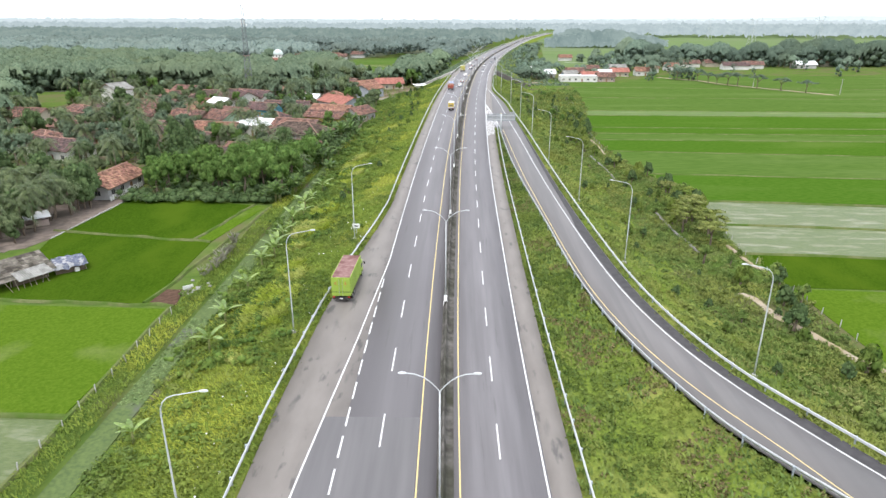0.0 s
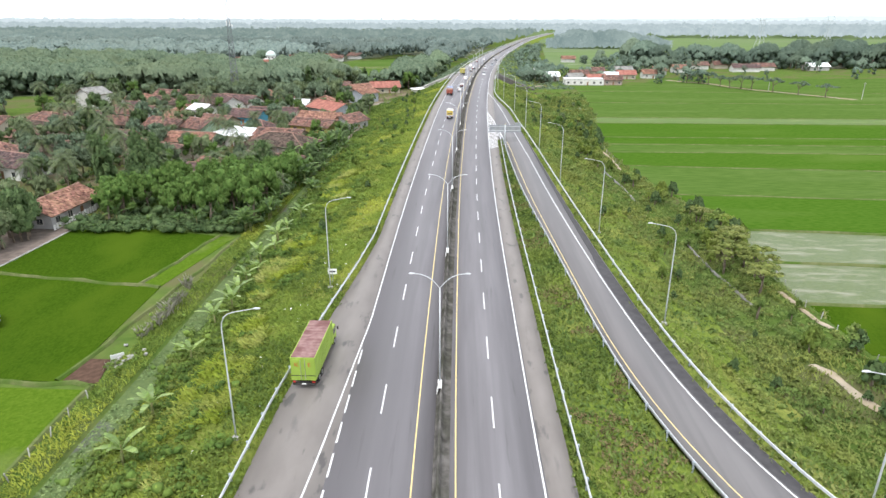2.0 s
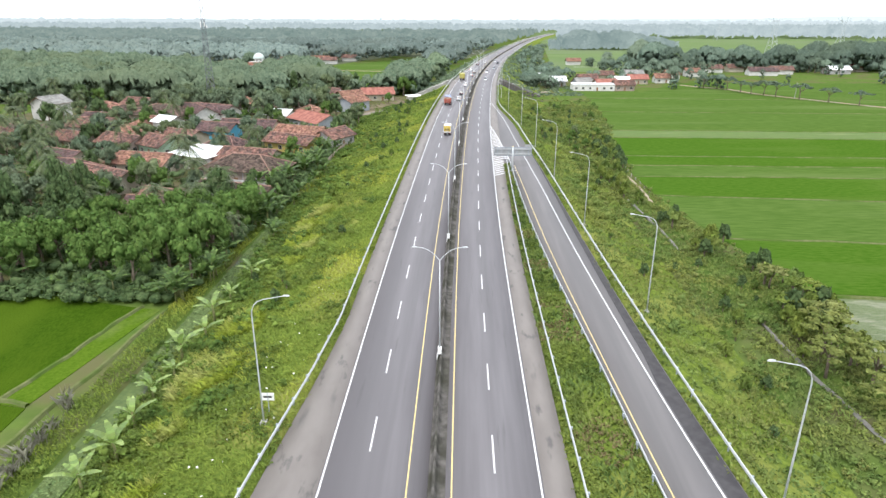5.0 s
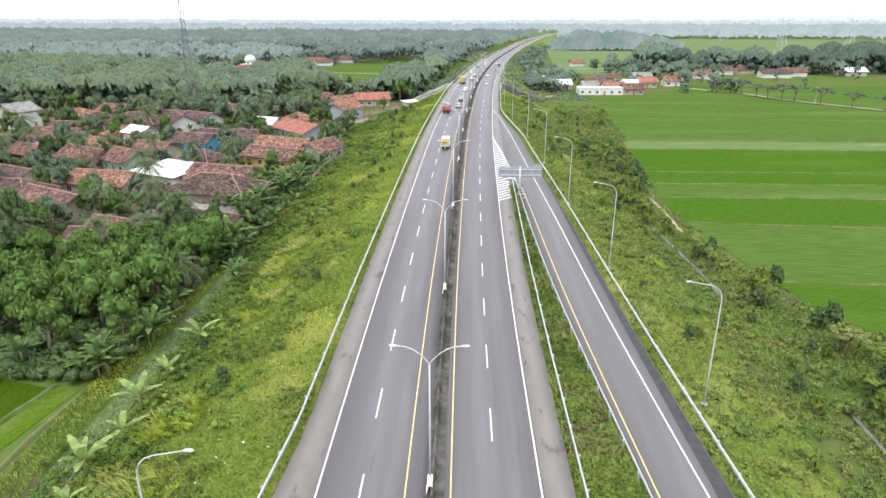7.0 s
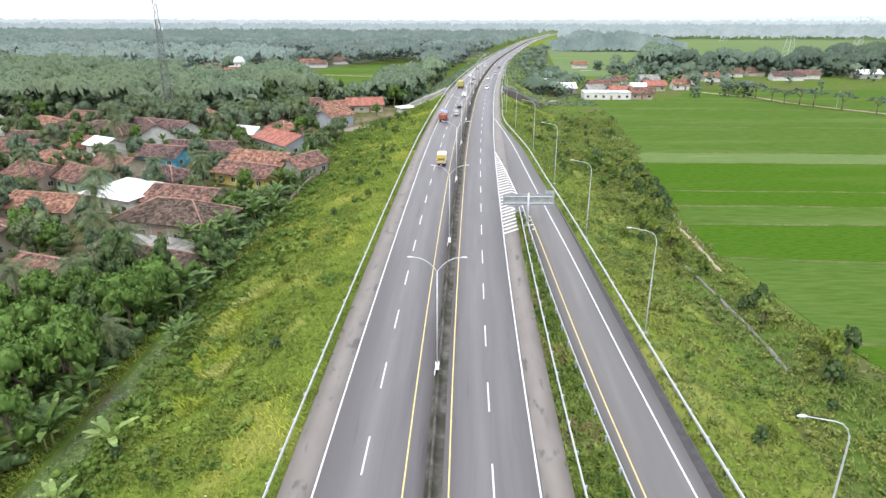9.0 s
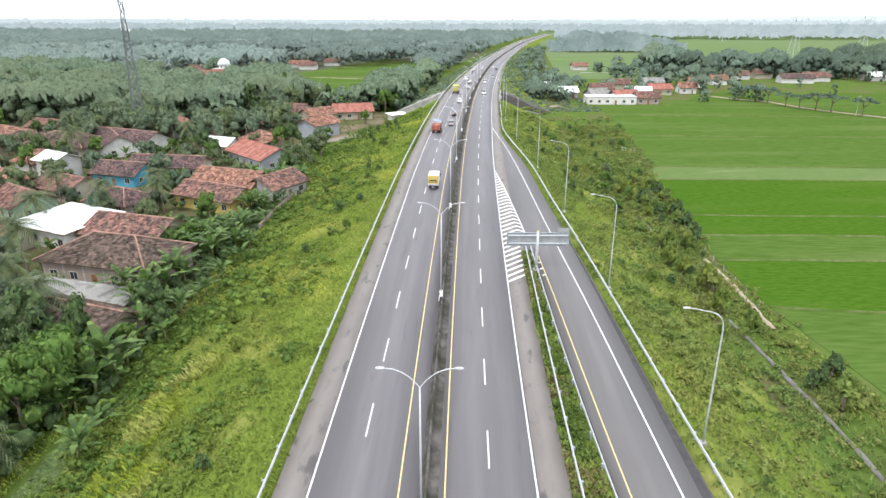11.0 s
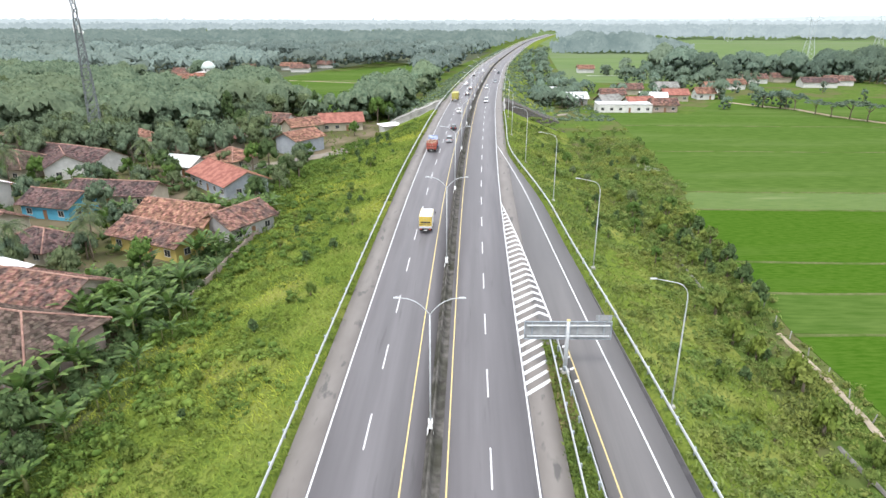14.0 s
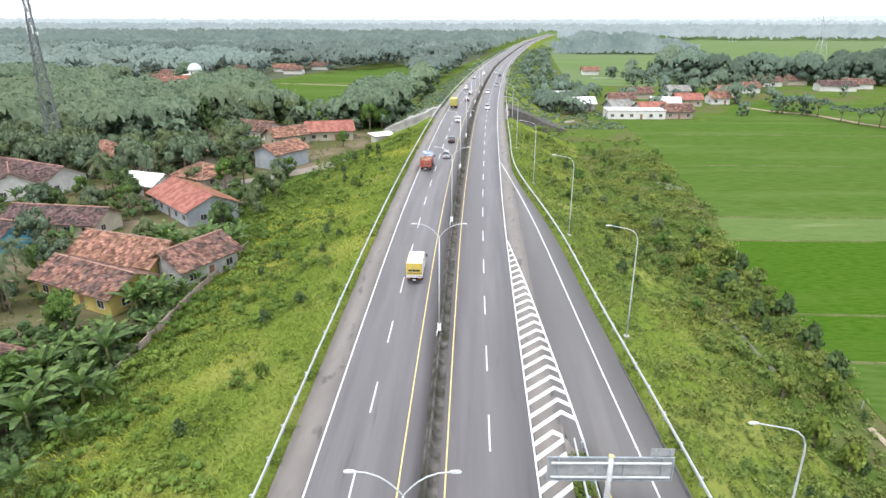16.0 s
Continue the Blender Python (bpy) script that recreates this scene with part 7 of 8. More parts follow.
def truck(x, y, z, rot, length, width, tall, box_mat, top_mat, cab_mat, label, cargo=None, letters="", cab_len=1.9):
    """A box truck; its rear stands at the local origin and it faces +y."""
    root = thing("truck", pose(x, y, z, 0, 0, rot), label, "truck", "vehicles")
    w, bl = width / 2, length - cab_len - 0.15
    part("chassis", Build().box(-0.45, 0.45, 0.1, length - 0.4, 0.55, 0.85).box(-w + 0.1, w - 0.1, 0.05, 0.2, 0.5, 0.7), CHASSIS, root)
    lo = 1.0
    body = part("cargo_box", Build().box(-w, w, 0, bl, lo, tall, bevel=0.03), box_mat, root)
    n = int(bl / 0.6)
    for i in range(n + 1):
        yy = 0.05 + (bl - 0.1) * i / n
        for s in (-1, 1):
            part("side_rib", Build().box(s * w - 0.025, s * w + 0.025, yy - 0.03, yy + 0.03, lo + 0.05, tall - 0.06), box_mat, body)
    if top_mat:
        part("roof_panel", Build().box(-w + 0.05, w - 0.05, 0.05, bl - 0.05, tall, tall + 0.02), top_mat, body)
        for i in range(n + 1):
            yy = 0.1 + (bl - 0.2) * i / n
            part("roof_bar", Build().box(-w + 0.06, w - 0.06, yy - 0.025, yy + 0.025, tall + 0.02, tall + 0.045), top_mat, body)
    part("top_rail", Build().box(-w - 0.02, w + 0.02, -0.03, 0.05, tall - 0.1, tall + 0.03).box(-w - 0.02, -w + 0.05, 0, bl, tall - 0.1, tall + 0.03).box(w - 0.05, w + 0.02, 0, bl, tall - 0.1, tall + 0.03), box_mat, body)
    for s in (-1, 1):
        dr = part("rear_door", Build().box(min(0.02 * s, (w - 0.08) * s), max(0.02 * s, (w - 0.08) * s), -0.05, -0.01, lo + 0.1, tall - 0.15, bevel=0.01), box_mat, body)
        part("lock_bar", Build().tube([(s * 0.22, -0.08, lo + 0.1), (s * 0.22, -0.08, tall - 0.15)], 0.025, 6), RIM, dr)
        part("tail_light", Build().box(s * (w - 0.25) - 0.14, s * (w - 0.25) + 0.14, -0.04, 0.06, 0.78, 0.92), RED_LIGHT, root)
    part("hinge_band", Build().box(-w, w, -0.065, -0.045, lo + 0.55, lo + 0.63), CHASSIS, body)
    part("bumper", Build().box(-w + 0.1, w - 0.1, -0.06, 0.04, 0.5, 0.68, bevel=0.02), CHASSIS, root)
    part("number_plate", Build().box(-0.22, 0.22, -0.08, -0.06, 0.6, 0.72), WHITE_PAINT, root)
    if letters:
        for ch, xx in zip(letters, (-w * 0.52, w * 0.52)):
            cu = bpy.data.curves.new("letter", "FONT")
            cu.body, cu.size, cu.extrude, cu.align_x = ch, 0.62, 0.006, "CENTER"
            cu.materials.append(RED_LIGHT)
            ob = new("letter", cu)
            ob.parent = body
            ob.matrix_basis = pose(xx, -0.058, tall - 0.95, 90, 0, 0)
    c0 = bl + 0.15
    prof = [(c0, 0.55), (length, 0.55), (length, 1.25), (length - 0.22, 2.15), (length - 0.4, 2.35), (c0, 2.4)]
    vs = [(sx * (w - 0.08), a, b) for sx in (-1, 1) for a, b in prof]
    m = len(prof)
    cab = part("cab", Build().add(vs, [tuple(range(m)), tuple(range(2 * m - 1, m - 1, -1))] + [(i, i + m, (i + 1) % m + m, (i + 1) % m) for i in range(m)]), cab_mat, root)
    part("windscreen", Build().slab([(-w + 0.2, length + 0.012, 1.3), (-w + 0.2, length - 0.19, 2.12), (w - 0.2, length - 0.19, 2.12), (w - 0.2, length + 0.012, 1.3)], 0.01), GLASS, cab)
    for s in (-1, 1):
        part("side_window", Build().box(s * (w - 0.075) - 0.01, s * (w - 0.075) + 0.01, c0 + 0.5, length - 0.35, 1.4, 2.05), GLASS, cab)
        part("mirror", Build().box(s * (w + 0.2) - 0.08, s * (w + 0.2) + 0.08, length - 0.35, length - 0.28, 1.6, 2.0).tube([(s * (w - 0.05), length - 0.3, 1.9), (s * (w + 0.2), length - 0.31, 1.9)], 0.02, 5), CHASSIS, cab)
    for yy in ((1.6, 2.65) if length > 8.5 else (1.7,)):
        for s in (-1, 1):
            wheel(root, s * (w - 0.28), yy, 0.48, 0.5)
    for s in (-1, 1):
        wheel(root, s * (w - 0.2), length - 0.95, 0.48, 0.28)
    return root, body


def car(x, y, z, rot, col, label, long=4.2, tall=1.65):
    root = thing("car", pose(x, y, z, 0, 0, rot), label, "car", "vehicles")
    L, w, h = long, 0.84, tall
    secs = [(0, 0.45, 0.75, 0.9), (0.08, 0.32, 0.98, 1.0), (L * 0.3, 0.28, 1.0, 1.0), (L * 0.62, 0.28, 1.0, 1.0), (L * 0.75, 0.28, 0.95, 1.0), (L - 0.15, 0.3, 0.78, 0.92), (L, 0.42, 0.62, 0.8)]
    vs, fs = [], []
    for yy, lo, hi, k in secs:
        vs += [(-w * k * 0.95, yy, lo), (-w * k, yy, (lo + hi) / 2), (-w * k * 0.94, yy, hi), (w * k * 0.94, yy, hi), (w * k, yy, (lo + hi) / 2), (w * k * 0.95, yy, lo)]
    for i in range(len(secs) - 1):
        fs += [(6 * i + j, 6 * i + (j + 1) % 6, 6 * i + 6 + (j + 1) % 6, 6 * i + 6 + j) for j in range(6)]
    fs += [(5, 4, 3, 2, 1, 0), tuple(6 * (len(secs) - 1) + j for j in range(6))]
    body = part("body", Build().add(vs, fs), col, root, smooth=False)
    cab = [(0.12, 0.97, 0.78), (0.5, h - 0.05, 0.66), (L * 0.52, h, 0.66), (L * 0.72, 0.97, 0.76)]
    gv, gf = [], []
    for yy, hh, k in cab:
        gv += [(-k, yy, hh), (k, yy, hh)]
    gv += [(-0.78, 0.12, 0.96), (0.78, 0.12, 0.96), (-0.78, L * 0.72, 0.96), (0.78, L * 0.72, 0.96)]
    gf = [(0, 1, 3, 2), (4, 5, 7, 6), (0, 2, 4, 6), (1, 7, 5, 3)]
    part("glasshouse", Build().add(gv, gf), GLASS, body)
    part("roof", Build().box(-0.64, 0.64, 0.5, L * 0.53, h - 0.06, h + 0.02, bevel=0.03), col, body)
    for s in (-1, 1):
        part("pillar", Build().slab([(s * 0.79, L * 0.28, 0.97), (s * 0.67, L * 0.28, h - 0.03), (s * 0.67, L * 0.33, h - 0.03), (s * 0.79, L * 0.33, 0.97)][::s], 0.03), col, body)
        part("tail_light", Build().box(s * 0.62 - 0.12, s * 0.62 + 0.12, -0.01, 0.08, 0.72, 0.95), RED_LIGHT, body)
        wheel(root, s * 0.74, 0.8, 0.31, 0.2)
        wheel(root, s * 0.74, L - 0.8, 0.31, 0.2)
    part("bumper", Build().box(-0.78, 0.78, -0.04, 0.1, 0.36, 0.52, bevel=0.03), col, body)
    part("number_plate", Build().box(-0.22, 0.22, -0.06, -0.04, 0.55, 0.66), CHASSIS, body)
    return root


def drive(y, u):
    return float(road_x(y)) + u, y, float(road_z(y)) + 0.005, -math.degrees(math.atan(float(road_x(y + 3) - road_x(y - 3)) / 6))


GREEN = paint("lime_green_paint", (0.27, 0.38, 0.06), 0.55)
RUSTY = material("rusty_pink_roof", (0.19, 0.11, 0.105), (0.27, 0.175, 0.165), grain=2, patch=0.6, three=(0.15, 0.08, 0.075), rough=0.9, bump=0.2)
WHITE_CAB, YELLOW = paint("white_truck_paint", (0.75, 0.75, 0.73)), paint("yellow_truck_paint", (0.62, 0.46, 0.1), 0.5)
x, y, z, r = drive(73.4, -15.15)
truck(x, y, z, r - 1.0, 10.2, 2.45, 3.55, GREEN, RUSTY, GREEN, "parked lime green box truck with a rusty pink roof", letters="KE")
x, y, z, r = drive(230, -5.5)
tk, body = truck(x, y, z, r, 6.2, 2.0, 2.9, YELLOW, WHITE_CAB, WHITE_CAB, "small truck with a yellow rear and white top", cab_len=1.6)
part("white_tailboard", Build().box(-1.0, 1.0, -0.1, -0.066, 1.02, 1.32), WHITE_CAB, body, "white tailboard")
part("blue_stripe", Build().box(-1.0, 1.0, -0.115, -0.1, 1.18, 1.25), paint("blue_stripe_paint", (0.05, 0.1, 0.35)), body)
part("bar", Build().box(-0.75, 0.75, -0.09, -0.066, 1.85, 2.1), CHASSIS, body, "dark lettering bar")
for s in (-1, 1):
    part("side_panel", Build().box(s * 1.0 - 0.035, s * 1.0 + 0.035, 0.02, 4.3, 1.02, 2.86), WHITE_CAB, body, "white side panel")
x, y, z, r = drive(288, -9.0)
tk, body = truck(x, y, z, r, 8.0, 2.35, 2.3, paint("red_truck_paint", (0.36, 0.1, 0.07), 0.6), None, paint("blue_cab_paint", (0.07, 0.12, 0.38)), "loaded truck with a blue tarpaulin and red sides", cab_len=1.8)
load = [(RNG.uniform(-0.8, 0.8), RNG.uniform(0.5, 4.5), 2.35) for i in range(14)]
v, f = dome(load, [0.55] * 14, 30, 0.5, 0.7)
quick("load", v, f, material("mixed_sacks", (0.5, 0.35, 0.28), (0.3, 0.16, 0.1), grain=2, rough=0.9, bump=0.3, island=0.4), body)
part("tarpaulin", Build().slab([(-1.15, 3.9, 2.5), (1.15, 3.9, 2.5), (1.15, 6.1, 3.3), (-1.15, 6.1, 3.3)], 0.06), ROOFS["blue"], body, "blue tarpaulin cover")
x, y, z, r = drive(384, -8.9)
truck(x, y, z, r, 8.5, 2.4, 3.3, paint("ochre_truck_paint", (0.42, 0.38, 0.1), 0.5), None, YELLOW, "yellow-green box truck far along the highway")
DARK, SILVER, WHITE_CAR = paint("dark_car_paint", (0.03, 0.03, 0.035), 0.2), paint("silver_car_paint", (0.4, 0.42, 0.44), 0.25), paint("white_car_paint", (0.75, 0.75, 0.75), 0.25)
for yy, u, col, lb in ((300, -5.3, SILVER, "silver-grey people carrier driving away"), (318, -5.2, DARK, "dark car driving away"), (352, -5.3, WHITE_CAR, "white car driving away"), (405, -5.2, DARK, "dark car far along the highway"), (430, -5.2, DARK, "dark car far along the highway"), (455, -8.8, WHITE_CAR, "white car far along the highway"), (520, -8.8, DARK, "dark car far along the highway"), (560, -5.3, WHITE_CAR, "white car far along the highway")):
    x, y, z, r = drive(yy, u)
    car(x, y, z, r, col, lb)
for yy, u, col, lb in ((385, 3.4, WHITE_CAR, "white car coming over the bridge"), (440, 2.0, WHITE_CAR, "white car coming from far off"), (475, 5.2, SILVER, "silver car coming from far off"), (545, 5.3, DARK, "dark car coming from far off"), (580, 2.0, WHITE_CAR, "white car coming from far off")):
    x, y, z, r = drive(yy, u)
    car(x, y, z, r + 180, col, lb)

# road sign on a T-shaped mast at the nose
SIGN_BACK = material("grey_sign_back", (0.3, 0.305, 0.31), (0.37, 0.375, 0.38), grain=1.5, patch=0.8, three=(0.26, 0.265, 0.27), rough=0.6, metal=0.2, bump=0.1)
sy = 190.8
sign = thing("road_sign", pose(float(road_x(sy)) + 11.3, sy, float(road_z(sy)) - 0.1), "grey back of a wide road sign on a steel mast", "road sign")
part("mast", Build().tube([(0, 0, 0), (0, 0, 3), (0, 0, 5.75)], (0.24, 0.2, 0.17), 14), LAMP_STEEL, sign, smooth=True)
part("base_plate", Build().box(-0.45, 0.45, -0.45, 0.45, -0.2, 0.25, bevel=0.05), CONCRETE, sign)
part("mast_cap", Build().tube([(0, 0, 5.75), (0, 0, 5.83)], 0.19, 12), YELLOW_LINE, sign)
for zz in (4.05, 5.2):
    part("cross_beam", Build().tube([(-4.0, 0.0, zz), (4.1, 0.0, zz)], 0.09, 8), LAMP_STEEL, sign)
for a, b in ((-4.2, -0.2), (0.25, 4.3)):
    panel = part("panel", Build().box(a, b, 0.22, 0.27, 3.65, 5.55, bevel=0.02), SIGN_BACK, sign)
    part("panel_frame", Build().box(a - 0.05, b + 0.05, 0.12, 0.21, 5.5, 5.58).box(a - 0.05, b + 0.05, 0.12, 0.21, 3.62, 3.7).box(a - 0.05, a + 0.04, 0.12, 0.21, 3.7, 5.5).box(b - 0.04, b + 0.05, 0.12, 0.21, 3.7, 5.5), POST, panel)
    for k in (0.18, 0.82):
        part("stiffener", Build().box(a + (b - a) * k - 0.05, a + (b - a) * k + 0.05, 0.08, 0.2, 3.75, 5.45), POST, panel)
part("small_panel", Build().box(2.7, 4.3, 0.22, 0.27, 5.65, 6.25, bevel=0.02), SIGN_BACK, sign)
for k in (3.0, 4.0):
    part("small_bracket", Build().box(k - 0.04, k + 0.04, 0.12, 0.21, 5.4, 6.2), POST, sign)
for y0, u0 in ((97.5, -17.3),):
    bd = thing("distance_board", pose(float(road_x(y0)) + u0, y0 + 2, height(float(road_x(y0)) + u0, y0 + 2)), "small white board on a post beside the guardrail", "sign")
    part("post", Build().tube([(0, 0, -0.3), (0, 0, 2.2)], 0.05, 8), POST, bd)
    part("board", Build().box(-0.6, 0.6, -0.03, 0.03, 1.4, 2.2, bevel=0.01), WHITE_PAINT, bd)
    part("bar", Build().box(-0.4, 0.4, -0.045, -0.03, 1.7, 1.9), CHASSIS, bd)

# lattice mast
TOWER = material("galvanised_lattice", (0.11, 0.12, 0.125), (0.16, 0.17, 0.175), grain=2, rough=0.6, metal=0.3, bump=0)
mast = thing("telecom_tower", pose(-103.3, 326.5, GROUND_Z, 0, 0, 20), "tall grey steel lattice telecom tower behind the village", "tower")
H = 48.5
half = lambda z: 1.9 - 1.3 * min(z / 40, 1)
for sx in (-1, 1):
    for sy_ in (-1, 1):
        part("leg", Build().tube([(sx * half(z), sy_ * half(z), z) for z in (0, 20, 40, H)], (0.13, 0.11, 0.09, 0.06), 6), TOWER, mast)
z = 0.0
while z < H - 3:
    s = 3.6 if z < 24 else 2.4
    for k in range(4):
        c, d = [(-1, -1), (1, -1), (1, 1), (-1, 1)][k], [(1, -1), (1, 1), (-1, 1), (-1, -1)][k]
        a0, a1, b0, b1 = half(z), half(z + s), (c[0], c[1]), (d[0], d[1])
        for e0, e1 in (((b0[0] * a0, b0[1] * a0, z), (b1[0] * a1, b1[1] * a1, z + s)), ((b1[0] * a0, b1[1] * a0, z), (b0[0] * a1, b0[1] * a1, z + s)), ((b0[0] * a1, b0[1] * a1, z + s), (b1[0] * a1, b1[1] * a1, z + s))):
            part("brace", Build().tube([e0, e1], 0.075, 4), TOWER, mast)
    z += s
for k, zz in enumerate((47, 44, 41, 36)):
    for a in range(3):
        an = a * 2.1 + k
        part("antenna", Build().box(-0.16, 0.16, -0.1, 0.1, -1.1, 1.1, bevel=0.02), WHITE_PAINT, mast, at=pose(1.0 * math.cos(an), 1.0 * math.sin(an), zz, 0, 0, math.degrees(an)))
part("dish", Build().tube([(0, 0, 0), (0.1, 0, 0), (0.4, 0, 0)], (0.5, 0.6, 0.15), 12), WHITE_PAINT, mast, at=pose(1.2, -0.8, 35))

# pylons of a power line far across the fields, haze paled into the steel's colour
PYLON = material("hazy_galvanised_steel", (0.34, 0.37, 0.38), (0.42, 0.45, 0.46), grain=1, rough=0.7, metal=0.1, bump=0)
for px, py, turn in ((333, 730, 20), (461, 830, 20), (536, 1375, 20)):
    py_ = thing("power_pylon", pose(px, py, GROUND_Z, 0, 0, turn), "tall steel lattice pylon with two horns beyond the fields", "pylon", "power pylons")
    for sx in (-1, 1):
        for sd in (-1, 1):
            part("leg", Build().tube([(sx * 5, sd * 5, 0), (sx * 1.6, sd * 1.4, 28), (sx * 3.0, sd * 0.8, 38)], (0.2, 0.17, 0.14), 5), PYLON, py_)
        part("horn", Build().tube([(sx * 3.0, 0, 38), (sx * 6.5, 0, 45), (sx * 8.2, 0, 51)], (0.26, 0.2, 0.1), 5), PYLON, py_)
        part("arm", Build().tube([(sx * 3.0, 0, 38), (sx * 11.5, 0, 40.5)], (0.22, 0.1), 5).tube([(sx * 4.5, 0, 42), (sx * 11.5, 0, 40.5)], (0.14, 0.1), 4), PYLON, py_)
    part("bridge_beam", Build().tube([(-6.0, 0, 43.5), (6.0, 0, 43.5)], 0.2, 5).tube([(-3.0, 0, 38), (3.0, 0, 38)], 0.2, 5), PYLON, py_)
    for k in range(7):
        z0, z1 = k * 4.0, k * 4.0 + 4.0
        w0, w1 = 5 - 3.4 * z0 / 28, 5 - 3.4 * z1 / 28
        for sd in (-1, 1):
            part("brace", Build().tube([(-w0, sd * w0, z0), (w1, sd * w1, z1)], 0.1, 4).tube([(w0, sd * w0, z0), (-w1, sd * w1, z1)], 0.1, 4), PYLON, py_)

# mosque
mq = thing("mosque", pose(-141, 528, GROUND_Z, 0, 0, -10), "white mosque with a pale dome among red roofs", "mosque")
part("hall", Build().box(-9, 9, -7, 7, -0.3, 7).box(-6, 6, -5, 5, 7, 8.6), WALLS["white"], mq)
v, f = course_roof((-10, -8, 6.6), (10, -8, 6.6), (-6, -5, 8.4), (6, -5, 8.4))
part("roof", Build().add(v, f), ROOFS["rust"], mq)
part("drum", Build().tube([(0, 0, 8.6), (0, 0, 10.6)], 3.6, 20), WALLS["white"], mq)
part("dome", Build().tube([(0, 0, 10.6 + 4.2 * math.sin(a)) for a in np.linspace(0, 1.55, 9)], [4.0 * math.cos(a) + 0.03 for a in np.linspace(0, 1.55, 9)], 24), material("pale_dome_paint", (0.5, 0.56, 0.53), (0.44, 0.5, 0.47), grain=2, rough=0.5, bump=0.1), mq, smooth=True)
for i in range(5):
    part("window", Build().box(-7.4 + i * 3.3, -6.0 + i * 3.3, -7.06, -6.98, 1.2, 4.2), GLASS, mq)
for i in range(8):
    a = i * math.pi / 4
    part("drum_window", Build().box(-0.4, 0.4, -0.05, 0.05, 9.0, 10.2), GLASS, mq, at=pose(3.6 * math.cos(a), 3.6 * math.sin(a), 0, 0, 0, 90 + math.degrees(a)))

# bridge over the street
deck = thing("bridge", Matrix(), "concrete highway bridge over a village street", "bridge", kind="structure")
outline(BRIDGE[0] - 3, BRIDGE[1] + 3, const(0), [(-14.2, -1.3), (-14.2, -0.27), (10.6, -0.27), (10.6, -1.3)], CONCRETE, "deck", deck)
for u in (-14.1, 10.5):
    outline(BRIDGE[0] - 4, BRIDGE[1] + 4, const(u), [(-0.18, -0.3), (-0.18, 0.85), (0.18, 0.85), (0.18, -0.3)], CONCRETE, "parapet", deck)
for yy, s in ((BRIDGE[0], 1), (BRIDGE[1], -1)):
    xx = float(road_x(yy))
    part("abutment", Build().box(xx - 15, xx + 11.2, yy - 0.9, yy + 0.9, GROUND_Z - 0.3, float(road_z(yy)) - 1.0), CONCRETE, deck)
for yy in BRIDGE:
    for side in (-1, 1):
        x0 = float(road_x(yy)) + (float(left_rail(yy)) + 0.6 if side < 0 else right_edge(yy))
        x1 = left_toe(yy) if side < 0 else right_toe(yy)
        b, n = Build(), 12
        top = [(x0 + (x1 - x0) * i / n, height(x0 + (x1 - x0) * i / n, yy) + 0.25) for i in range(n + 1)]
        for (xa, za), (xb, zb) in zip(top, top[1:]):
            b.add([(xa, yy - 0.3, GROUND_Z - 0.3), (xb, yy - 0.3, GROUND_Z - 0.3), (xb, yy - 0.3, zb), (xa, yy - 0.3, za), (xa, yy + 0.3, GROUND_Z - 0.3), (xb, yy + 0.3, GROUND_Z - 0.3), (xb, yy + 0.3, zb), (xa, yy + 0.3, za)], [(0, 1, 2, 3), (7, 6, 5, 4), (3, 2, 6, 7)])
        tagged(part("wing_wall", b, CONCRETE if side < 0 else STONE), ("pale concrete" if side < 0 else "dark rubble stone") + " wing wall beside the bridge", "wall", kind="structure")
    # paved slope beyond the bridge
for side, mat_, lb in ((-1, CONCRETE, "pale concrete paved slope beyond the bridge"), (1, STONE, "dark rubble paved slope beyond the bridge")):
    vs, fs, n = [], [], 8
    for i in range(6):
        yy = BRIDGE[1] + 0.4 + i * 2.6
        x0 = float(road_x(yy)) + (float(left_rail(yy)) + 0.1 if side < 0 else right_edge(yy) + 0.1)
        x1 = left_toe(yy) if side < 0 else right_toe(yy)
        vs += [(x0 + (x1 - x0) * j / n, yy, max(height(x0 + (x1 - x0) * j / n, yy), GROUND_Z) + 0.3) for j in range(n + 1)]
    fs = [(i * (n + 1) + j, i * (n + 1) + j + 1, (i + 1) * (n + 1) + j + 1, (i + 1) * (n + 1) + j) for i in range(5) for j in range(n)]
    tagged(quick("slope_paving", vs, fs, mat_), lb, "paving", kind="structure")

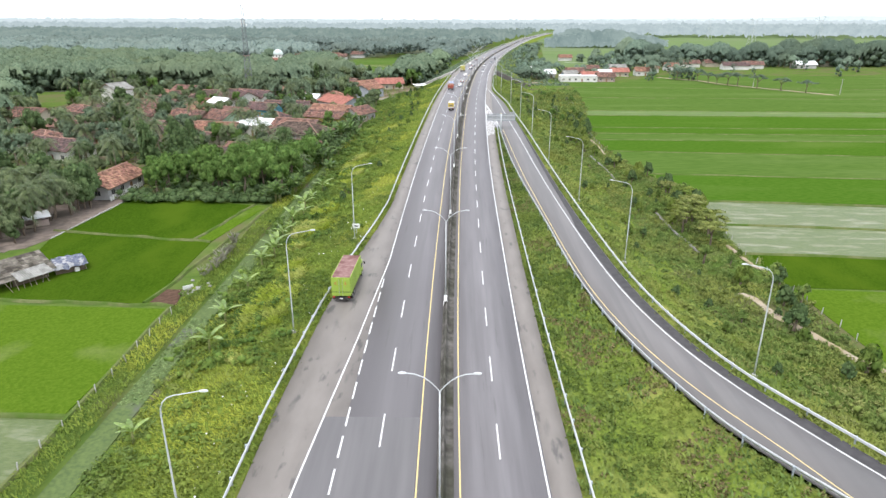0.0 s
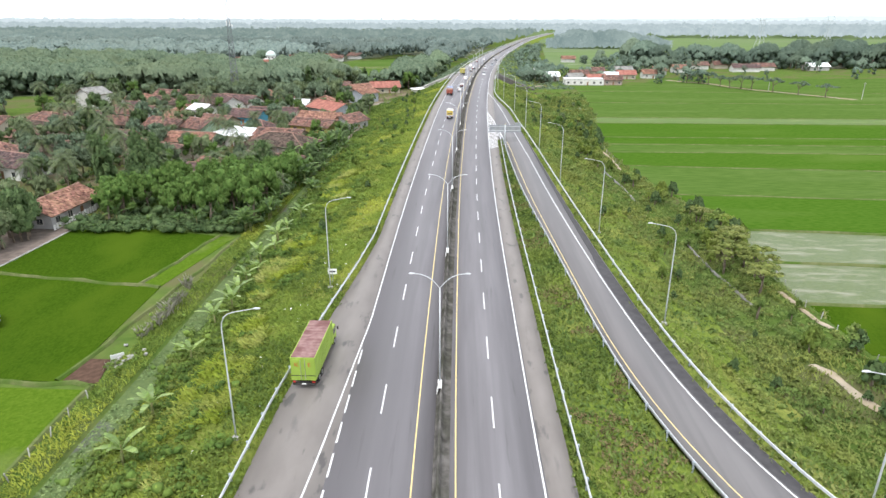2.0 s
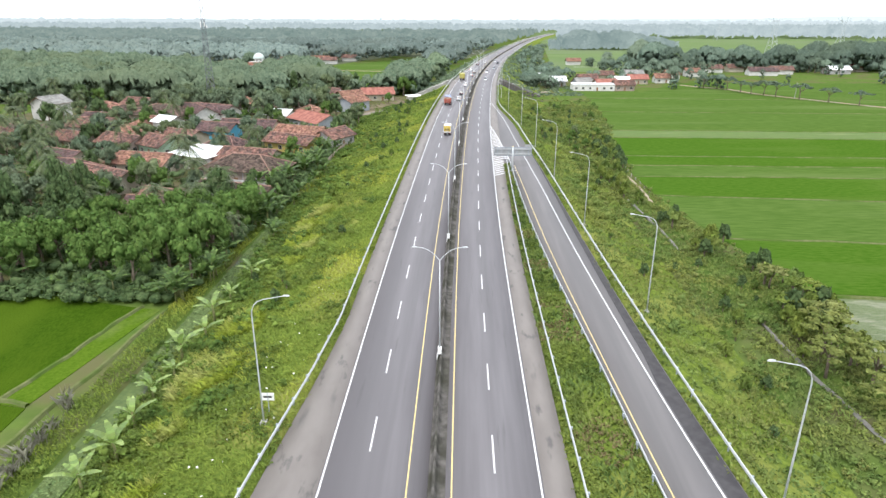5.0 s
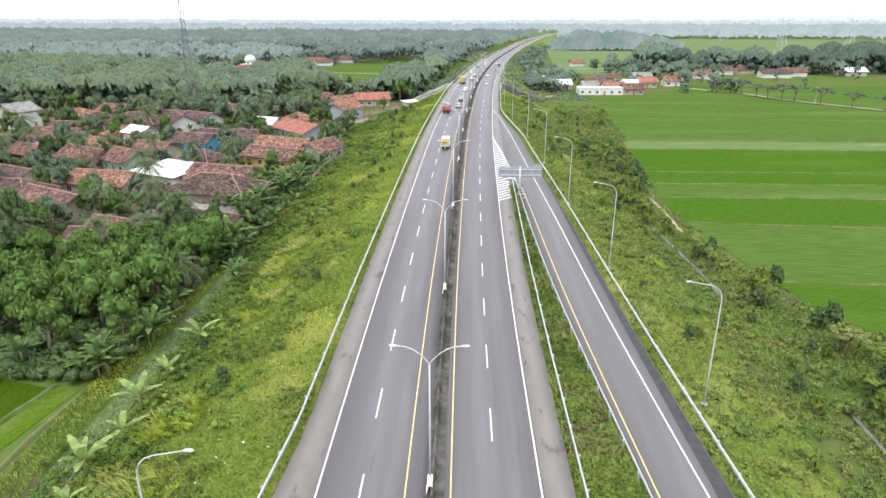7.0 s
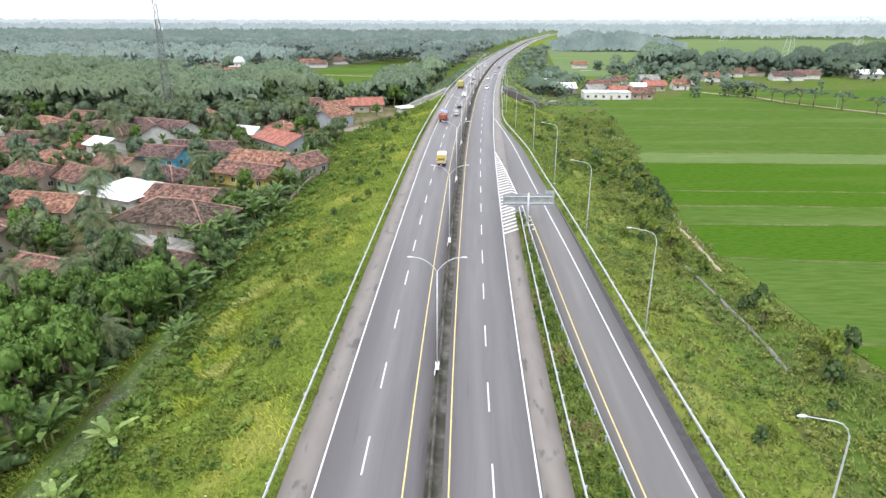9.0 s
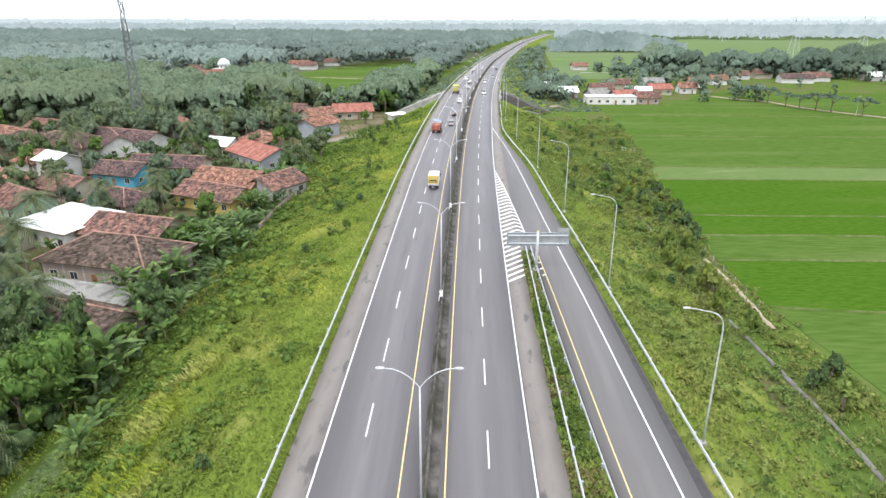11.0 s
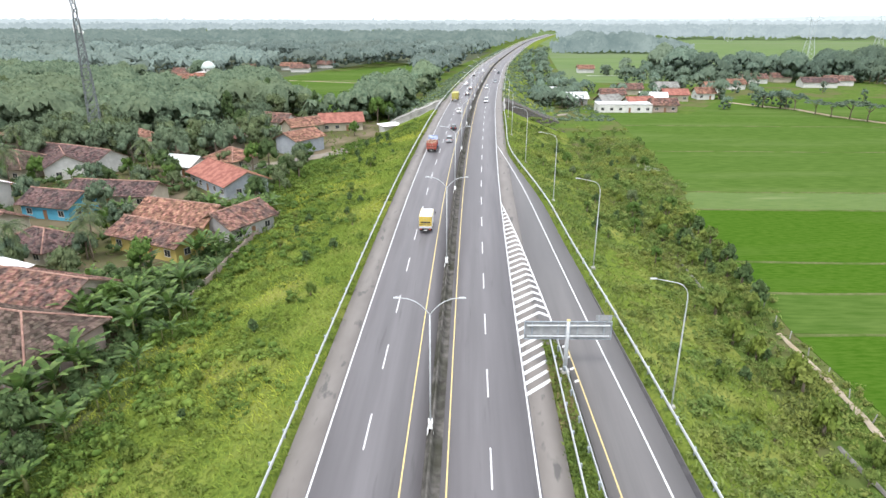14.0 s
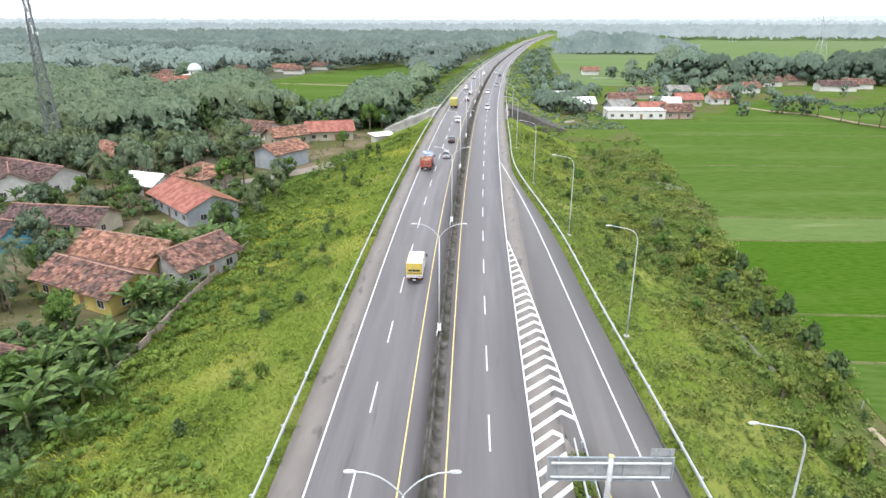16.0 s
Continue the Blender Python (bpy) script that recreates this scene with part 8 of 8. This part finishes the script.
# buildings beyond
house(83, 421, 24, 8, 0, 3.6, "shed", 0.3, "white", "white", "long low white building at the paddies' edge", True, 0.2)
ROADSIDE = [tree_proto("broadleaf_tree", "flat", LEAF_DARK, 700, 0.6, 8.0, "tree with spreading tiers of leaves beside a field road", 0.5)]
FAR_H = [(101, 422, 11, 8, 0, "brick", "red"), (92, 428, 12, 8, 10, "white", "rust"), (80, 436, 10, 7, 20, "bluegrey", "grey"), (104, 446, 12, 8, -10, "white", "white"), (66, 445, 10, 8, 5, "grey", "white"), (88, 462, 12, 8, 0, "white", "red"), (120, 462, 12, 8, 0, "cream", "rust"), (138, 470, 9, 8, 0, "white", "orange"), (62, 470, 11, 8, 0, "white", "white"), (105, 490, 12, 8, 0, "cream", "red"), (128, 500, 12, 8, 0, "white", "grey"),
         (232, 532, 20, 10, -5, "white", "maroon"), (252, 545, 16, 10, -5, "white", "red"), (204, 558, 16, 10, 0, "white", "red"), (226, 566, 12, 9, 0, "cream", "red"), (184, 668, 24, 7, 0, "white", "white"), (268, 566, 12, 9, 0, "cream", "red"), (297, 549, 18, 9, 5, "grey", "white"), (330, 575, 14, 9, 0, "cream", "orange"), (360, 590, 16, 10, 0, "white", "red"), (390, 592, 16, 10, 0, "cream", "orange"), (420, 600, 14, 10, 0, "white", "orange"), (176, 520, 10, 8, 0, "white", "orange"), (155, 501, 9, 8, 0, "white", "orange"), (112, 640, 12, 8, 0, "white", "orange"),
         (-175, 560, 16, 10, 0, "white", "red"), (-163, 548, 12, 9, 10, "cream", "orange"), (-122, 556, 14, 9, 0, "white", "red"), (-128, 575, 14, 9, 0, "white", "orange"), (-140, 600, 16, 9, 0, "cream", "rust"), (-110, 640, 14, 9, 0, "white", "red"), (-122, 662, 16, 9, 0, "white", "orange"), (-98, 684, 14, 9, 0, "white", "red"), (-185, 600, 14, 9, 0, "cream", "red"), (-200, 510, 14, 9, 0, "cream", "red"), (-150, 640, 16, 9, 0, "cream", "red"), (-12, 800, 18, 9, 0, "white", "maroon"), (-215, 410, 14, 9, 0, "bluegrey", "grey"), (-180, 400, 14, 9, 0, "cream", "red"), (-245, 300, 14, 9, 0, "cream", "red")]
for cx, cy, w, d, r, wm, rm in FAR_H:
    house(cx, cy, w, d, r, 3.4, "gable", 2.4, wm, rm, {"white": "white-walled", "cream": "cream-walled", "grey": "grey", "brick": "unplastered brick", "bluegrey": "blue-grey"}[wm] + " house with a " + {"red": "faded red tile", "rust": "red-brown sheet", "grey": "grey sheet", "white": "white sheet", "maroon": "maroon tile", "orange": "orange tile"}[rm] + " roof", cx > 60 and cy < 480)
for x, y in ((152.1, 433.9), (158.4, 430.4), (162.4, 425.1), (164.3, 411.7), (166.8, 404), (171.1, 398.1), (174.4, 391.5), (181, 380), (189, 368), (197, 356)):
    plant(ROADSIDE, x, y, GROUND_Z, RNG.uniform(0.8, 1.1))
for i in range(60):
    x, y = RNG.uniform(58, 165), RNG.uniform(424, 520)
    if all(abs(x - q[0]) > q[2] / 2 + 1 or y > q[1] + q[3] / 2 + 2 or y < q[1] - 32 for q in FAR_H) and not (70 < x < 96 and y < 427):
        FAR_TREES.append((x, y, RNG.uniform(5, 9)))
for i in range(60):
    x, y = RNG.uniform(170, 430), RNG.uniform(535, 620)
    if all(abs(x - q[0]) > q[2] / 2 + 3 or y > q[1] + 8 or y < q[1] - 95 for q in FAR_H):
        FAR_TREES.append((x, y, RNG.uniform(7, 12)))
for x, y in ((179, 381), (211, 348)):
    pl = thing("utility_pole", pose(x, y, GROUND_Z), "pale concrete utility pole in the paddies", "pole", "utility poles")
    part("pole", Build().tube([(0, 0, -0.3), (0, 0, 8.5)], (0.16, 0.1), 8), CONCRETE, pl)
    part("cross_arm", Build().box(-0.8, 0.8, -0.05, 0.05, 7.9, 8.05), CONCRETE, pl)

for i in range(330):
    x, y = RNG.uniform(112, 460), RNG.uniform(455, 640)
    if all(abs(x - q[0]) > q[2] / 2 + 2 or y > q[1] + 6 or y < q[1] - 95 for q in FAR_H) and noise.noise(Vector((x * 0.02, y * 0.03, 1.7))) > 0.0:
        FAR_TREES.append((x, y, RNG.uniform(6, 12)))
for i in range(60):
    x, y = RNG.uniform(52, 75), RNG.uniform(400, 470)
    FAR_TREES.append((x - 6, y, RNG.uniform(4, 8)))
# the trees of the far villages, none on the street or its verges
FAR_TREES = [q for q in FAR_TREES if not (q[1] < 428 and q[0] < 80)]
vf = canopy([(x, y, h, h * RNG.uniform(0.3, 0.45)) for x, y, h in FAR_TREES], 0.8, 30000, 0.65, 5)
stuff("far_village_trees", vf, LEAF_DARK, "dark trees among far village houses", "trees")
b = Build()
for x, y, h in FAR_TREES:
    b.tube([(x, y, GROUND_Z - 0.2), (x, y, GROUND_Z + h * 0.65)], (0.04 * h * 0.6, 0.02 * h * 0.6), 5)
tagged(part("far_village_trunks", b, BARK), "trunks of trees in the far villages", "trees", kind="stuff")
